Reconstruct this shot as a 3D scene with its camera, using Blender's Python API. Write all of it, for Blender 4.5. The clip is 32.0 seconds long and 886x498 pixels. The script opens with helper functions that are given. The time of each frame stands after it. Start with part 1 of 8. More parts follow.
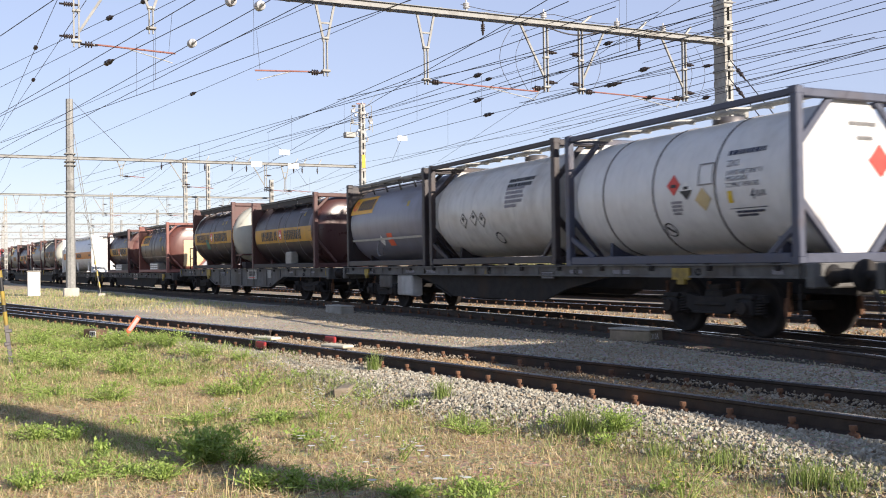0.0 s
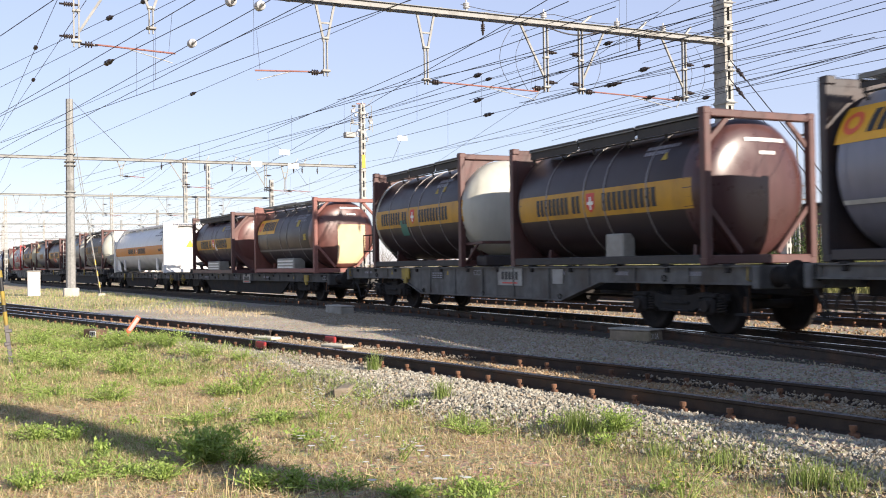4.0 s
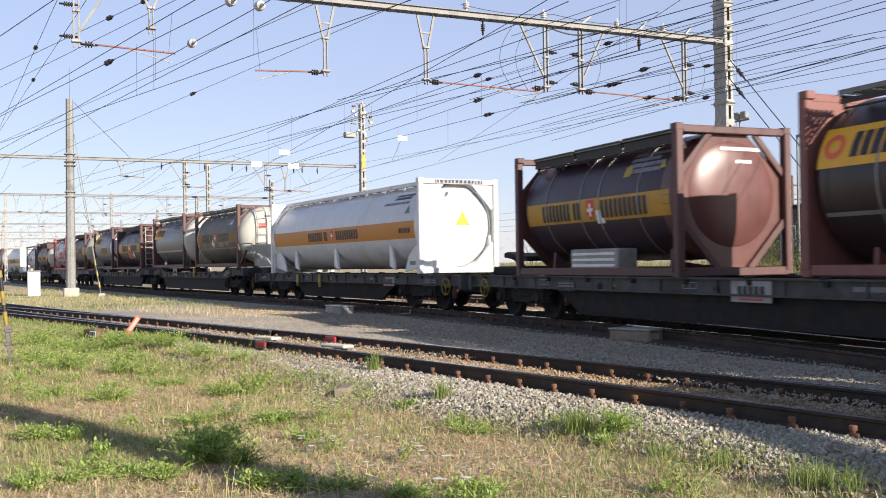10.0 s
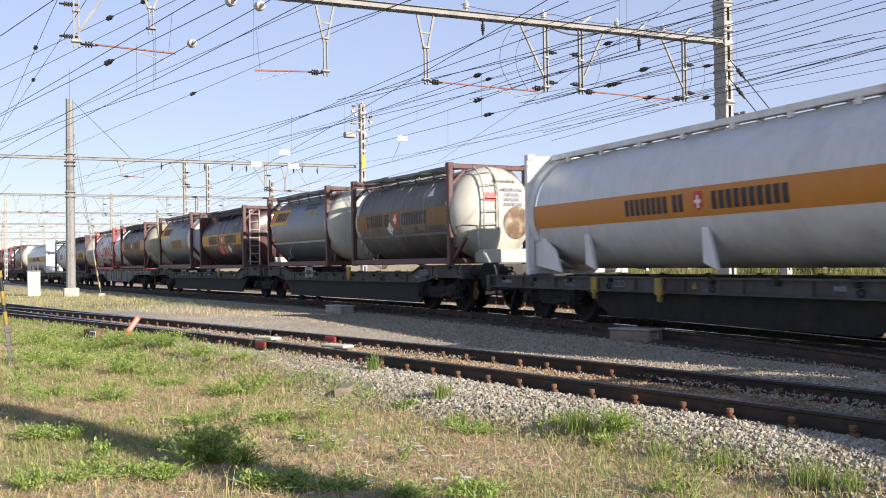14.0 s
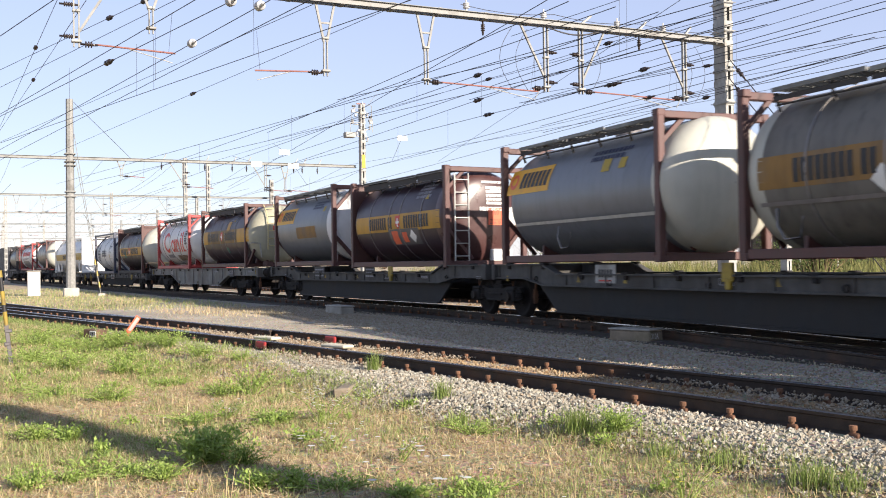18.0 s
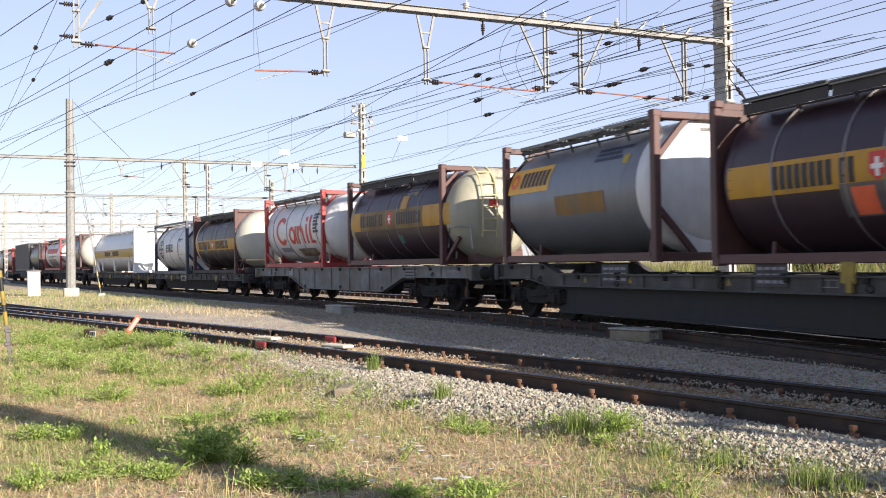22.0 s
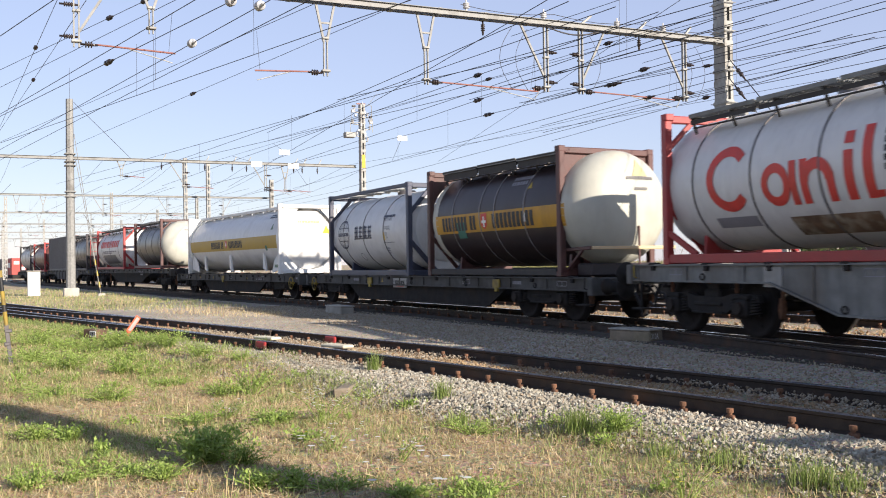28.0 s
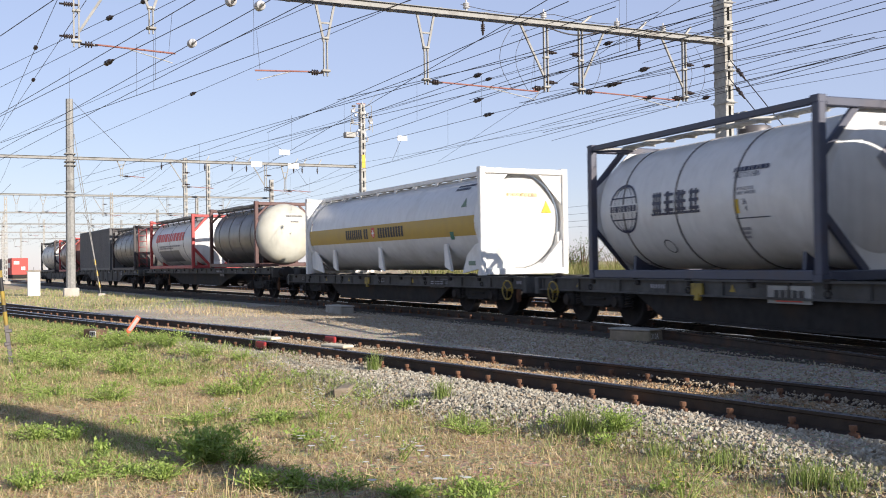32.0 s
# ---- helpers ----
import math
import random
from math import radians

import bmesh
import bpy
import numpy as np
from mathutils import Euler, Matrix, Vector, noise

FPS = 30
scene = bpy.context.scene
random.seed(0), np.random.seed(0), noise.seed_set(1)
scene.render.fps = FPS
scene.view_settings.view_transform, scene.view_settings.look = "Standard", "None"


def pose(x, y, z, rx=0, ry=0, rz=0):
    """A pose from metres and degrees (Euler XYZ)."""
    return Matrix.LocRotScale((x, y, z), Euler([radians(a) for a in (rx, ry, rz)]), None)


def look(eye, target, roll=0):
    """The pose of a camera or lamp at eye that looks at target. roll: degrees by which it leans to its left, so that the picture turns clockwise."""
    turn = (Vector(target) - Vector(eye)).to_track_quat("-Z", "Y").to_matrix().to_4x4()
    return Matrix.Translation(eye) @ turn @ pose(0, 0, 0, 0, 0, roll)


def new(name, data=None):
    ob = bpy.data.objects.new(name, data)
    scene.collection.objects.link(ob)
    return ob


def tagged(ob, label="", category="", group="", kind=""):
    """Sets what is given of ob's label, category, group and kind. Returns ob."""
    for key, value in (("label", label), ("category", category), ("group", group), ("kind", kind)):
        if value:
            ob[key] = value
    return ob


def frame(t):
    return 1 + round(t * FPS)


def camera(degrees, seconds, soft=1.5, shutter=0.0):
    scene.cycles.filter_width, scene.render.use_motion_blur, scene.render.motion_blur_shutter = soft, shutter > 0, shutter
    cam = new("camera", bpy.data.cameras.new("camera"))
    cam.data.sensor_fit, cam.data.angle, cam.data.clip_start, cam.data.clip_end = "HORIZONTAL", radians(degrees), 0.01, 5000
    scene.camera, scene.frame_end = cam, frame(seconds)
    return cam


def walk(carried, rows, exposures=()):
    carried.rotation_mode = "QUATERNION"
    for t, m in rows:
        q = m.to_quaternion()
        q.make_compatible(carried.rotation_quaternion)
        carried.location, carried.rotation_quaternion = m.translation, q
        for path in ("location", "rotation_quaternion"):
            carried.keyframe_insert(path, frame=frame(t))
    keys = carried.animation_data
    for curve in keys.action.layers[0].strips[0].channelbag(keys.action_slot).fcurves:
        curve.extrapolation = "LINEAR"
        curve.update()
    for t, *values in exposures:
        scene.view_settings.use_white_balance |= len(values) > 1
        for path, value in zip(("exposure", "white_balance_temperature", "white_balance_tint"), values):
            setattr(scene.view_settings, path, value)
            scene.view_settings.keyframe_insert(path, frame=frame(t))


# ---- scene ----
cam = camera(48.56, 32.0, soft=1.0, shutter=0.5)
EYE = Vector((0.0, 0.0, 1.22))
AIM = look(EYE, EYE + Vector((-0.90621, 0.42257, 0.01479)) * 100, -0.84)
walk(cam, [(0.0, AIM), (32.0, AIM)], exposures=[(0.0, 0.78, 6450, 13), (1.0, 0.86, 6500, 13), (3.5, 0.90, 6500, 13), (7.0, 0.83, 6500, 13), (8.0, 0.73, 6480, 13), (9.0, 0.73, 6420, 13), (11.0, 0.67, 6350, 13), (12.0, 0.50, 6320, 13), (14.0, 0.75, 6350, 13), (17.0, 0.88, 6480, 13), (19.0, 0.95, 6500, 13), (25.0, 0.88, 6500, 13), (28.5, 0.74, 6400, 13), (32.0, 0.64, 6300, 13)])

# ---- light: a clear low evening sun behind the train, and the sky ----
SUN_WAY = Vector((2.4, 0.9, 1.0)).normalized()
world = bpy.data.worlds.new("sky")
scene.world = world
world.use_nodes = True
wn = world.node_tree.nodes
sky = wn.new("ShaderNodeTexSky")
sky.sky_type = "NISHITA"
sky.sun_disc = False
sky.sun_elevation = math.asin(SUN_WAY.z)
sky.sun_rotation = math.atan2(SUN_WAY.x, SUN_WAY.y)
sky.air_density, sky.dust_density, sky.ozone_density = 1.0, 0.2, 1.0
wn["Background"].inputs["Strength"].default_value = 0.0925
veil = wn.new("ShaderNodeMix")      # thin high haze over the clear sky
veil.data_type = "RGBA"
veil.inputs[7].default_value = (3.75, 4.1, 5.9, 1)
world.node_tree.links.new(sky.outputs["Color"], veil.inputs[6])
# the haze ends at the horizon; below it lies the earth
up = wn.new("ShaderNodeSeparateXYZ")
way = wn.new("ShaderNodeTexCoord")
above = wn.new("ShaderNodeMapRange")
above.inputs[1].default_value, above.inputs[2].default_value = -0.03, 0.0
earth = wn.new("ShaderNodeMix")
earth.data_type = "RGBA"
earth.inputs[6].default_value = (0.75, 0.62, 0.44, 1)
world.node_tree.links.new(way.outputs["Generated"], up.inputs[0])
world.node_tree.links.new(up.outputs[2], above.inputs[0])
thin = wn.new("ShaderNodeMapRange")      # the haze thins towards the zenith
thin.inputs[1].default_value, thin.inputs[2].default_value, thin.inputs[3].default_value, thin.inputs[4].default_value = 0.2, 0.85, 0.6, 0.1
world.node_tree.links.new(up.outputs[2], thin.inputs[0])
world.node_tree.links.new(thin.outputs[0], veil.inputs[0])
world.node_tree.links.new(above.outputs[0], earth.inputs[0])
world.node_tree.links.new(veil.outputs[2], earth.inputs[7])
world.node_tree.links.new(earth.outputs[2], wn["Background"].inputs["Color"])
sun_data = bpy.data.lights.new("sun", "SUN")
sun_data.energy, sun_data.angle, sun_data.color = 5.0, radians(0.53), (1.0, 0.90, 0.76)
sun = new("sun", sun_data)
sun.matrix_world = look(SUN_WAY * 100, (0, 0, 0))

# ---- materials ----


def mat(name, colour, rough=0.6, metal=0.0, vary=0.15, grain=6.0, stain=None, stain_scale=0.7, amount=0.0, bump=0.1,
        bump_scale=40.0, streak=0.0, each=0.0, spec=0.5):
    """A painted, earthen or metal surface: base colour with fine grain and large stains, some relief, and rain streaks."""
    m = bpy.data.materials.new(name)
    m.use_nodes = True
    nt = m.node_tree
    N, K = nt.nodes, nt.links
    b = N["Principled BSDF"]
    b.inputs["Roughness"].default_value, b.inputs["Metallic"].default_value = rough, metal
    b.inputs["Specular IOR Level"].default_value = spec
    co = N.new("ShaderNodeTexCoord")

    def tex(scale, detail, stretch=None):
        n = N.new("ShaderNodeTexNoise")
        n.inputs["Scale"].default_value, n.inputs["Detail"].default_value = scale, detail
        if stretch:
            mp = N.new("ShaderNodeMapping")
            mp.inputs["Scale"].default_value = stretch
            K.new(co.outputs["Object"], mp.inputs["Vector"])
            K.new(mp.outputs["Vector"], n.inputs["Vector"])
        else:
            K.new(co.outputs["Object"], n.inputs["Vector"])
        return n

    def mix(fac, a, c, kind="MIX"):
        x = N.new("ShaderNodeMix")
        x.data_type, x.blend_type = "RGBA", kind
        for sock, v in ((x.inputs[0], fac), (x.inputs[6], a), (x.inputs[7], c)):
            if hasattr(v, "links"):
                K.new(v, sock)
            else:
                sock.default_value = v if isinstance(v, float) else (*v, 1)
        return x.outputs[2]

    def ramp(src, lo, hi):
        r = N.new("ShaderNodeMapRange")
        r.inputs[1].default_value, r.inputs[2].default_value = lo, hi
        K.new(src, r.inputs[0])
        return r.outputs[0]

    fine = tex(grain, 6)
    dark = tuple(c * (1 - vary) for c in colour)
    lite = tuple(min(1, c * (1 + vary)) for c in colour)
    col = mix(ramp(fine.outputs[0], 0.3, 0.7), dark, lite)
    if stain:
        big = tex(stain_scale, 8)
        lo = 0.62 - 0.3 * amount
        k = ramp(big.outputs[0], lo, lo + 0.22)
        mm = N.new("ShaderNodeMath")
        mm.operation = "MULTIPLY"
        mm.inputs[1].default_value = min(1.0, 0.35 + amount)
        K.new(k, mm.inputs[0])
        col = mix(mm.outputs[0], col, stain)
    if streak:
        st = tex(3.0, 5, (2.2, 2.2, 0.16))
        mm = N.new("ShaderNodeMath")
        mm.operation = "MULTIPLY"
        mm.inputs[1].default_value = streak
        K.new(ramp(st.outputs[0], 0.48, 0.75), mm.inputs[0])
        col = mix(mm.outputs[0], col, tuple(c * 0.3 + 0.01 for c in colour))
    if each:
        oi = N.new("ShaderNodeObjectInfo")
        hv = N.new("ShaderNodeHueSaturation")
        K.new(ramp(oi.outputs["Random"], 0, 1), hv.inputs["Value"])
        r = hv.inputs["Value"].links[0].from_node
        r.inputs[3].default_value, r.inputs[4].default_value = 1 - each, 1 + each
        K.new(col, hv.inputs["Color"])
        col = hv.outputs[0]
    K.new(col, b.inputs["Base Color"])
    rr = N.new("ShaderNodeMapRange")
    rr.inputs[3].default_value, rr.inputs[4].default_value = max(0.05, rough - 0.12), min(1, rough + 0.12)
    K.new(fine.outputs[0], rr.inputs[0])
    K.new(rr.outputs[0], b.inputs["Roughness"])
    if bump:
        bn = N.new("ShaderNodeBump")
        bn.inputs["Strength"].default_value, bn.inputs["Distance"].default_value = bump, 0.02
        bt = tex(bump_scale, 6)
        K.new(bt.outputs[0], bn.inputs["Height"])
        K.new(bn.outputs[0], b.inputs["Normal"])
    return m


def scatter_mat(name, colours, rough=0.9, spec=0.2, through_light=0.0):
    """One colour per loose piece, drawn from a ramp by Random Per Island."""
    m = bpy.data.materials.new(name)
    m.use_nodes = True
    N, K = m.node_tree.nodes, m.node_tree.links
    b = N["Principled BSDF"]
    b.inputs["Roughness"].default_value = rough
    b.inputs["Specular IOR Level"].default_value = spec
    geo = N.new("ShaderNodeNewGeometry")
    r = N.new("ShaderNodeValToRGB")
    while len(r.color_ramp.elements) < len(colours):
        r.color_ramp.elements.new(0.5)
    for i, c in enumerate(colours):
        r.color_ramp.elements[i].position = i / (len(colours) - 1)
        r.color_ramp.elements[i].color = (*c, 1)
    K.new(geo.outputs["Random Per Island"], r.inputs[0])
    K.new(r.outputs[0], b.inputs["Base Color"])
    if through_light:
        t = N.new("ShaderNodeBsdfTranslucent")
        mx = N.new("ShaderNodeMixShader")
        mx.inputs[0].default_value = through_light
        K.new(r.outputs[0], t.inputs["Color"])
        K.new(b.outputs[0], mx.inputs[1])
        K.new(t.outputs[0], mx.inputs[2])
        K.new(mx.outputs[0], N["Material Output"].inputs["Surface"])
    return m


def ground_mat(name, stops, scales=(0.35, 3.0, 30.0), rough=0.95, bump=0.6):
    """Earth or gravel: three sizes of noise through a colour ramp."""
    m = bpy.data.materials.new(name)
    m.use_nodes = True
    N, K = m.node_tree.nodes, m.node_tree.links
    b = N["Principled BSDF"]
    b.inputs["Roughness"].default_value = rough
    b.inputs["Specular IOR Level"].default_value = 0.15
    co = N.new("ShaderNodeTexCoord")
    total = None
    for s, w in zip(scales, (0.45, 0.3, 0.25)):
        n = N.new("ShaderNodeTexNoise")
        n.inputs["Scale"].default_value, n.inputs["Detail"].default_value = s, 6
        K.new(co.outputs["Object"], n.inputs["Vector"])
        mm = N.new("ShaderNodeMath")
        mm.operation = "MULTIPLY_ADD"
        mm.inputs[1].default_value = w
        mm.inputs[2].default_value = 0
        K.new(n.outputs[0], mm.inputs[0])
        if total:
            K.new(total, mm.inputs[2])
        total = mm.outputs[0]
    r = N.new("ShaderNodeValToRGB")
    while len(r.color_ramp.elements) < len(stops):
        r.color_ramp.elements.new(0.5)
    for i, (p, c) in enumerate(stops):
        r.color_ramp.elements[i].position, r.color_ramp.elements[i].color = p, (*c, 1)
    K.new(total, r.inputs[0])
    vo = N.new("ShaderNodeTexVoronoi")
    vo.inputs["Scale"].default_value = 26
    K.new(co.outputs["Object"], vo.inputs["Vector"])
    mx = N.new("ShaderNodeMix")
    mx.data_type, mx.blend_type = "RGBA", "OVERLAY"
    mx.inputs[0].default_value = 0.35
    K.new(r.outputs[0], mx.inputs[6])
    K.new(vo.outputs["Color"], mx.inputs[7])
    hs = N.new("ShaderNodeHueSaturation")
    hs.inputs["Saturation"].default_value = 0.8
    K.new(mx.outputs[2], hs.inputs["Color"])
    K.new(hs.outputs[0], b.inputs["Base Color"])
    bn = N.new("ShaderNodeBump")
    bn.inputs["Strength"].default_value, bn.inputs["Distance"].default_value = bump, 0.04
    K.new(vo.outputs["Distance"], bn.inputs["Height"])
    K.new(bn.outputs[0], b.inputs["Normal"])
    return m


GRASS = ground_mat("dry_meadow", [(0.36, (0.20, 0.195, 0.08)), (0.45, (0.36, 0.285, 0.145)), (0.53, (0.50, 0.39, 0.225)), (0.60, (0.36, 0.215, 0.115)), (0.68, (0.27, 0.155, 0.08))], bump=0.35)
GRAVEL = ground_mat("fine_gravel", [(0.36, (0.27, 0.225, 0.165)), (0.5, (0.38, 0.33, 0.25)), (0.62, (0.48, 0.425, 0.33))], (0.3, 4.0, 40.0), bump=0.25)
# the train's track has a darker bed and stones than the other tracks
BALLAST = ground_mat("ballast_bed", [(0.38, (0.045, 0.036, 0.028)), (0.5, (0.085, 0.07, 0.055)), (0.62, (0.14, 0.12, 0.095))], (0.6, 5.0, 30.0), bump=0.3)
RUSTBED = ground_mat("rusty_ballast", [(0.38, (0.20, 0.14, 0.08)), (0.5, (0.31, 0.24, 0.15)), (0.62, (0.41, 0.345, 0.24))], (0.8, 6.0, 30.0), bump=0.3)
STONE = scatter_mat("ballast_stone", [(0.20, 0.182, 0.145), (0.35, 0.325, 0.265), (0.43, 0.405, 0.335), (0.27, 0.245, 0.195), (0.50, 0.475, 0.40), (0.22, 0.19, 0.145), (0.38, 0.35, 0.28), (0.33, 0.25, 0.165)])
GRIT = scatter_mat("yard_pebble", [(0.26, 0.22, 0.165), (0.36, 0.32, 0.25), (0.31, 0.235, 0.155), (0.41, 0.375, 0.31), (0.22, 0.165, 0.11), (0.33, 0.27, 0.19)])
DARKSTONE = scatter_mat("dark_stone", [(0.06, 0.05, 0.04), (0.11, 0.092, 0.074), (0.085, 0.066, 0.05), (0.15, 0.13, 0.105), (0.05, 0.042, 0.035)])
RUSTSTONE = scatter_mat("rusty_stone", [(0.22, 0.13, 0.065), (0.36, 0.27, 0.165), (0.28, 0.17, 0.08), (0.40, 0.335, 0.245), (0.21, 0.125, 0.065), (0.34, 0.245, 0.14), (0.30, 0.25, 0.18)])
STRAW = scatter_mat("straw", [(0.64, 0.51, 0.29), (0.54, 0.41, 0.22), (0.74, 0.63, 0.40), (0.42, 0.26, 0.14), (0.58, 0.50, 0.28), (0.47, 0.39, 0.18)], through_light=0.25)
BLADE = scatter_mat("grass_blade", [(0.24, 0.31, 0.08), (0.34, 0.40, 0.14), (0.20, 0.26, 0.075), (0.44, 0.46, 0.22), (0.30, 0.36, 0.12)], through_light=0.35)
HERB = scatter_mat("herb_leaf", [(0.28, 0.39, 0.085), (0.34, 0.46, 0.11), (0.41, 0.52, 0.145), (0.21, 0.30, 0.07), (0.45, 0.51, 0.19)], rough=0.6, through_light=0.35)
PETAL_W = scatter_mat("white_petal", [(0.75, 0.75, 0.70), (0.82, 0.82, 0.78)], through_light=0.3)
PETAL_Y = scatter_mat("yellow_petal", [(0.75, 0.62, 0.05), (0.82, 0.70, 0.12)], through_light=0.3)
BUSH = scatter_mat("bush_leaf", [(0.06, 0.10, 0.03), (0.10, 0.15, 0.045), (0.14, 0.19, 0.06), (0.08, 0.12, 0.035)], rough=0.7, through_light=0.3)
REED = scatter_mat("tall_grass", [(0.20, 0.21, 0.07), (0.28, 0.26, 0.10), (0.14, 0.17, 0.05), (0.34, 0.30, 0.14)], through_light=0.3)

RAIL_SIDE = mat("rail_web", (0.045, 0.032, 0.024), 0.75, 0.2, 0.35, 9, (0.11, 0.055, 0.028), 2.0, 0.4, 0.25)
RAIL_TOP = mat("rail_head", (0.20, 0.19, 0.19), 0.28, 0.9, 0.15, 12, (0.12, 0.08, 0.06), 3.0, 0.15, 0.03)
RAIL_BRIGHT = mat("polished_rail_head", (0.62, 0.61, 0.61), 0.12, 0.95, 0.1, 12, (0.3, 0.25, 0.2), 3.0, 0.15, 0.02)
RUST = mat("rust", (0.165, 0.082, 0.046), 0.9, 0.1, 0.35, 14, (0.10, 0.05, 0.03), 5.0, 0.3, 0.4, each=0.3)
SLEEPER = mat("tarred_oak", (0.12, 0.075, 0.045), 0.9, 0, 0.4, 5, (0.22, 0.14, 0.08), 3.0, 0.4, 0.5, 25, each=0.25)
CONCRETE = mat("concrete", (0.40, 0.375, 0.33), 0.9, 0, 0.15, 8, (0.24, 0.22, 0.18), 2.0, 0.4, 0.3, each=0.1)
GALV = mat("galvanised_steel", (0.25, 0.25, 0.238), 0.65, 0.1, 0.2, 10, (0.11, 0.10, 0.088), 1.5, 0.35, 0.1)
GALV_OLD = mat("weathered_mast_steel", (0.36, 0.36, 0.34), 0.75, 0.05, 0.2, 8, (0.20, 0.18, 0.15), 1.2, 0.45, 0.15)
WIRE = mat("dark_copper_wire", (0.06, 0.056, 0.058), 0.6, 0.5, 0.1, 5, bump=0)
PORCELAIN = mat("brown_porcelain", (0.032, 0.023, 0.021), 0.25, 0, 0.2, 8, bump=0)
PORCELAIN_W = mat("grey_porcelain", (0.50, 0.50, 0.50), 0.3, 0, 0.1, 8, bump=0)
ARM_RED = mat("red_insulating_rod", (0.24, 0.09, 0.07), 0.55, 0, 0.15, 8, bump=0)
FRAME_GREY = mat("wagon_grey", (0.082, 0.08, 0.076), 0.8, 0.05, 0.25, 5, (0.05, 0.042, 0.034), 1.3, 0.5, 0.15, streak=0.5)
FRAME_MID = mat("faded_wagon_grey", (0.13, 0.128, 0.122), 0.8, 0.05, 0.25, 5, (0.075, 0.06, 0.048), 1.3, 0.5, 0.15, streak=0.5)
CASE_GREY = mat("equipment_case_paint", (0.42, 0.415, 0.40), 0.65, 0, 0.1, 5, (0.26, 0.23, 0.2), 1.5, 0.4, 0.05, streak=0.25)
# much darker wagon grey, for the pans of the pocket wagons
FRAME_LOW = mat("dark_pan_grey", (0.026, 0.026, 0.026), 0.85, 0.0, 0.25, 5, (0.032, 0.027, 0.023), 1.3, 0.5, 0.15, streak=0.3)
FRAME_PALE = mat("pale_wagon_grey", (0.20, 0.20, 0.188), 0.8, 0.05, 0.2, 5, (0.13, 0.11, 0.09), 1.1, 0.5, 0.15, streak=0.45)
FRAME_DARK = mat("wagon_dark", (0.028, 0.026, 0.025), 0.9, 0.0, 0.3, 6, (0.05, 0.034, 0.024), 1.6, 0.35, 0.15, spec=0.25)
WHEEL = mat("wheel_steel", (0.020, 0.017, 0.016), 0.85, 0.0, 0.3, 8, (0.035, 0.024, 0.018), 3, 0.3, 0.1, spec=0.25)
YELLOW = mat("yellow_paint", (0.62, 0.42, 0.03), 0.6, 0, 0.15, 7, (0.25, 0.16, 0.04), 3.0, 0.35, 0.05)
PLATE_GREY = mat("soiled_enamel_plate", (0.33, 0.325, 0.305), 0.6, 0, 0.1, 5, (0.16, 0.14, 0.12), 2.0, 0.45, 0.04, streak=0.25)
YELLOW_DULL = mat("soiled_yellow_paint", (0.34, 0.24, 0.035), 0.65, 0, 0.2, 7, (0.10, 0.075, 0.04), 3.0, 0.5, 0.05, streak=0.3)
WHITEP = mat("white_paint", (0.78, 0.77, 0.73), 0.5, 0, 0.05, 5, (0.5, 0.46, 0.38), 2.0, 0.15, 0.04)
BLACKP = mat("black_paint", (0.02, 0.02, 0.022), 0.55, 0, 0.1, 5, bump=0)
REDP = mat("red_paint", (0.60, 0.05, 0.035), 0.5, 0, 0.12, 6, (0.35, 0.08, 0.05), 3.0, 0.2, 0.05)
ORANGEP = mat("orange_red_paint", (0.75, 0.13, 0.05), 0.5, 0, 0.1, 6, bump=0)
LOGO_O = mat("orange_logo_paint", (0.78, 0.40, 0.02), 0.5, 0, 0.06, 5, (0.5, 0.27, 0.06), 2.0, 0.25, 0)
BAND_Y = mat("yellow_band_paint", (0.50, 0.255, 0.012), 0.5, 0, 0.08, 4, (0.30, 0.16, 0.03), 1.5, 0.35, 0, streak=0.25)
BAND_O = mat("orange_band_paint", (0.56, 0.21, 0.02), 0.5, 0, 0.06, 4, (0.5, 0.22, 0.05), 1.5, 0.25, 0)
BAND_G = mat("gold_band_paint", (0.44, 0.29, 0.05), 0.5, 0, 0.06, 4, (0.4, 0.25, 0.05), 1.5, 0.25, 0)
BAND_F = mat("faded_orange_paint", (0.27, 0.15, 0.04), 0.7, 0, 0.12, 4, (0.19, 0.14, 0.09), 1.2, 0.55, 0, streak=0.4)
GREYTEXT = mat("grey_lettering", (0.24, 0.235, 0.26), 0.6, 0, 0.1, 5, bump=0)
TEXT_DIM = mat("faded_dark_lettering", (0.16, 0.155, 0.15), 0.6, 0, 0.1, 5, bump=0)
NAVYTEXT = mat("navy_lettering", (0.03, 0.035, 0.07), 0.5, 0, 0.1, 5, bump=0)
TEAL = mat("teal_label", (0.03, 0.16, 0.12), 0.5, 0, 0.1, 5, bump=0)
YELLOW_SIGN = mat("faded_yellow_sign", (0.42, 0.30, 0.035), 0.6, 0, 0.15, 6, (0.25, 0.17, 0.04), 3.0, 0.3, 0)
TEAL_DULL = mat("faded_green_label", (0.16, 0.24, 0.17), 0.6, 0, 0.15, 6, (0.3, 0.3, 0.25), 3.0, 0.3, 0)
CREAM_SIGN = mat("faded_cream_sign", (0.55, 0.43, 0.22), 0.6, 0, 0.1, 5, bump=0)
BROWN_STAIN = mat("brown_spill", (0.16, 0.10, 0.06), 0.7, 0, 0.3, 6, (0.4, 0.36, 0.28), 4.0, 0.5, 0)
YELLOWISH = mat("cream_yellow_paint", (0.55, 0.47, 0.25), 0.6, 0, 0.1, 5, (0.4, 0.3, 0.15), 2, 0.3, 0.03)
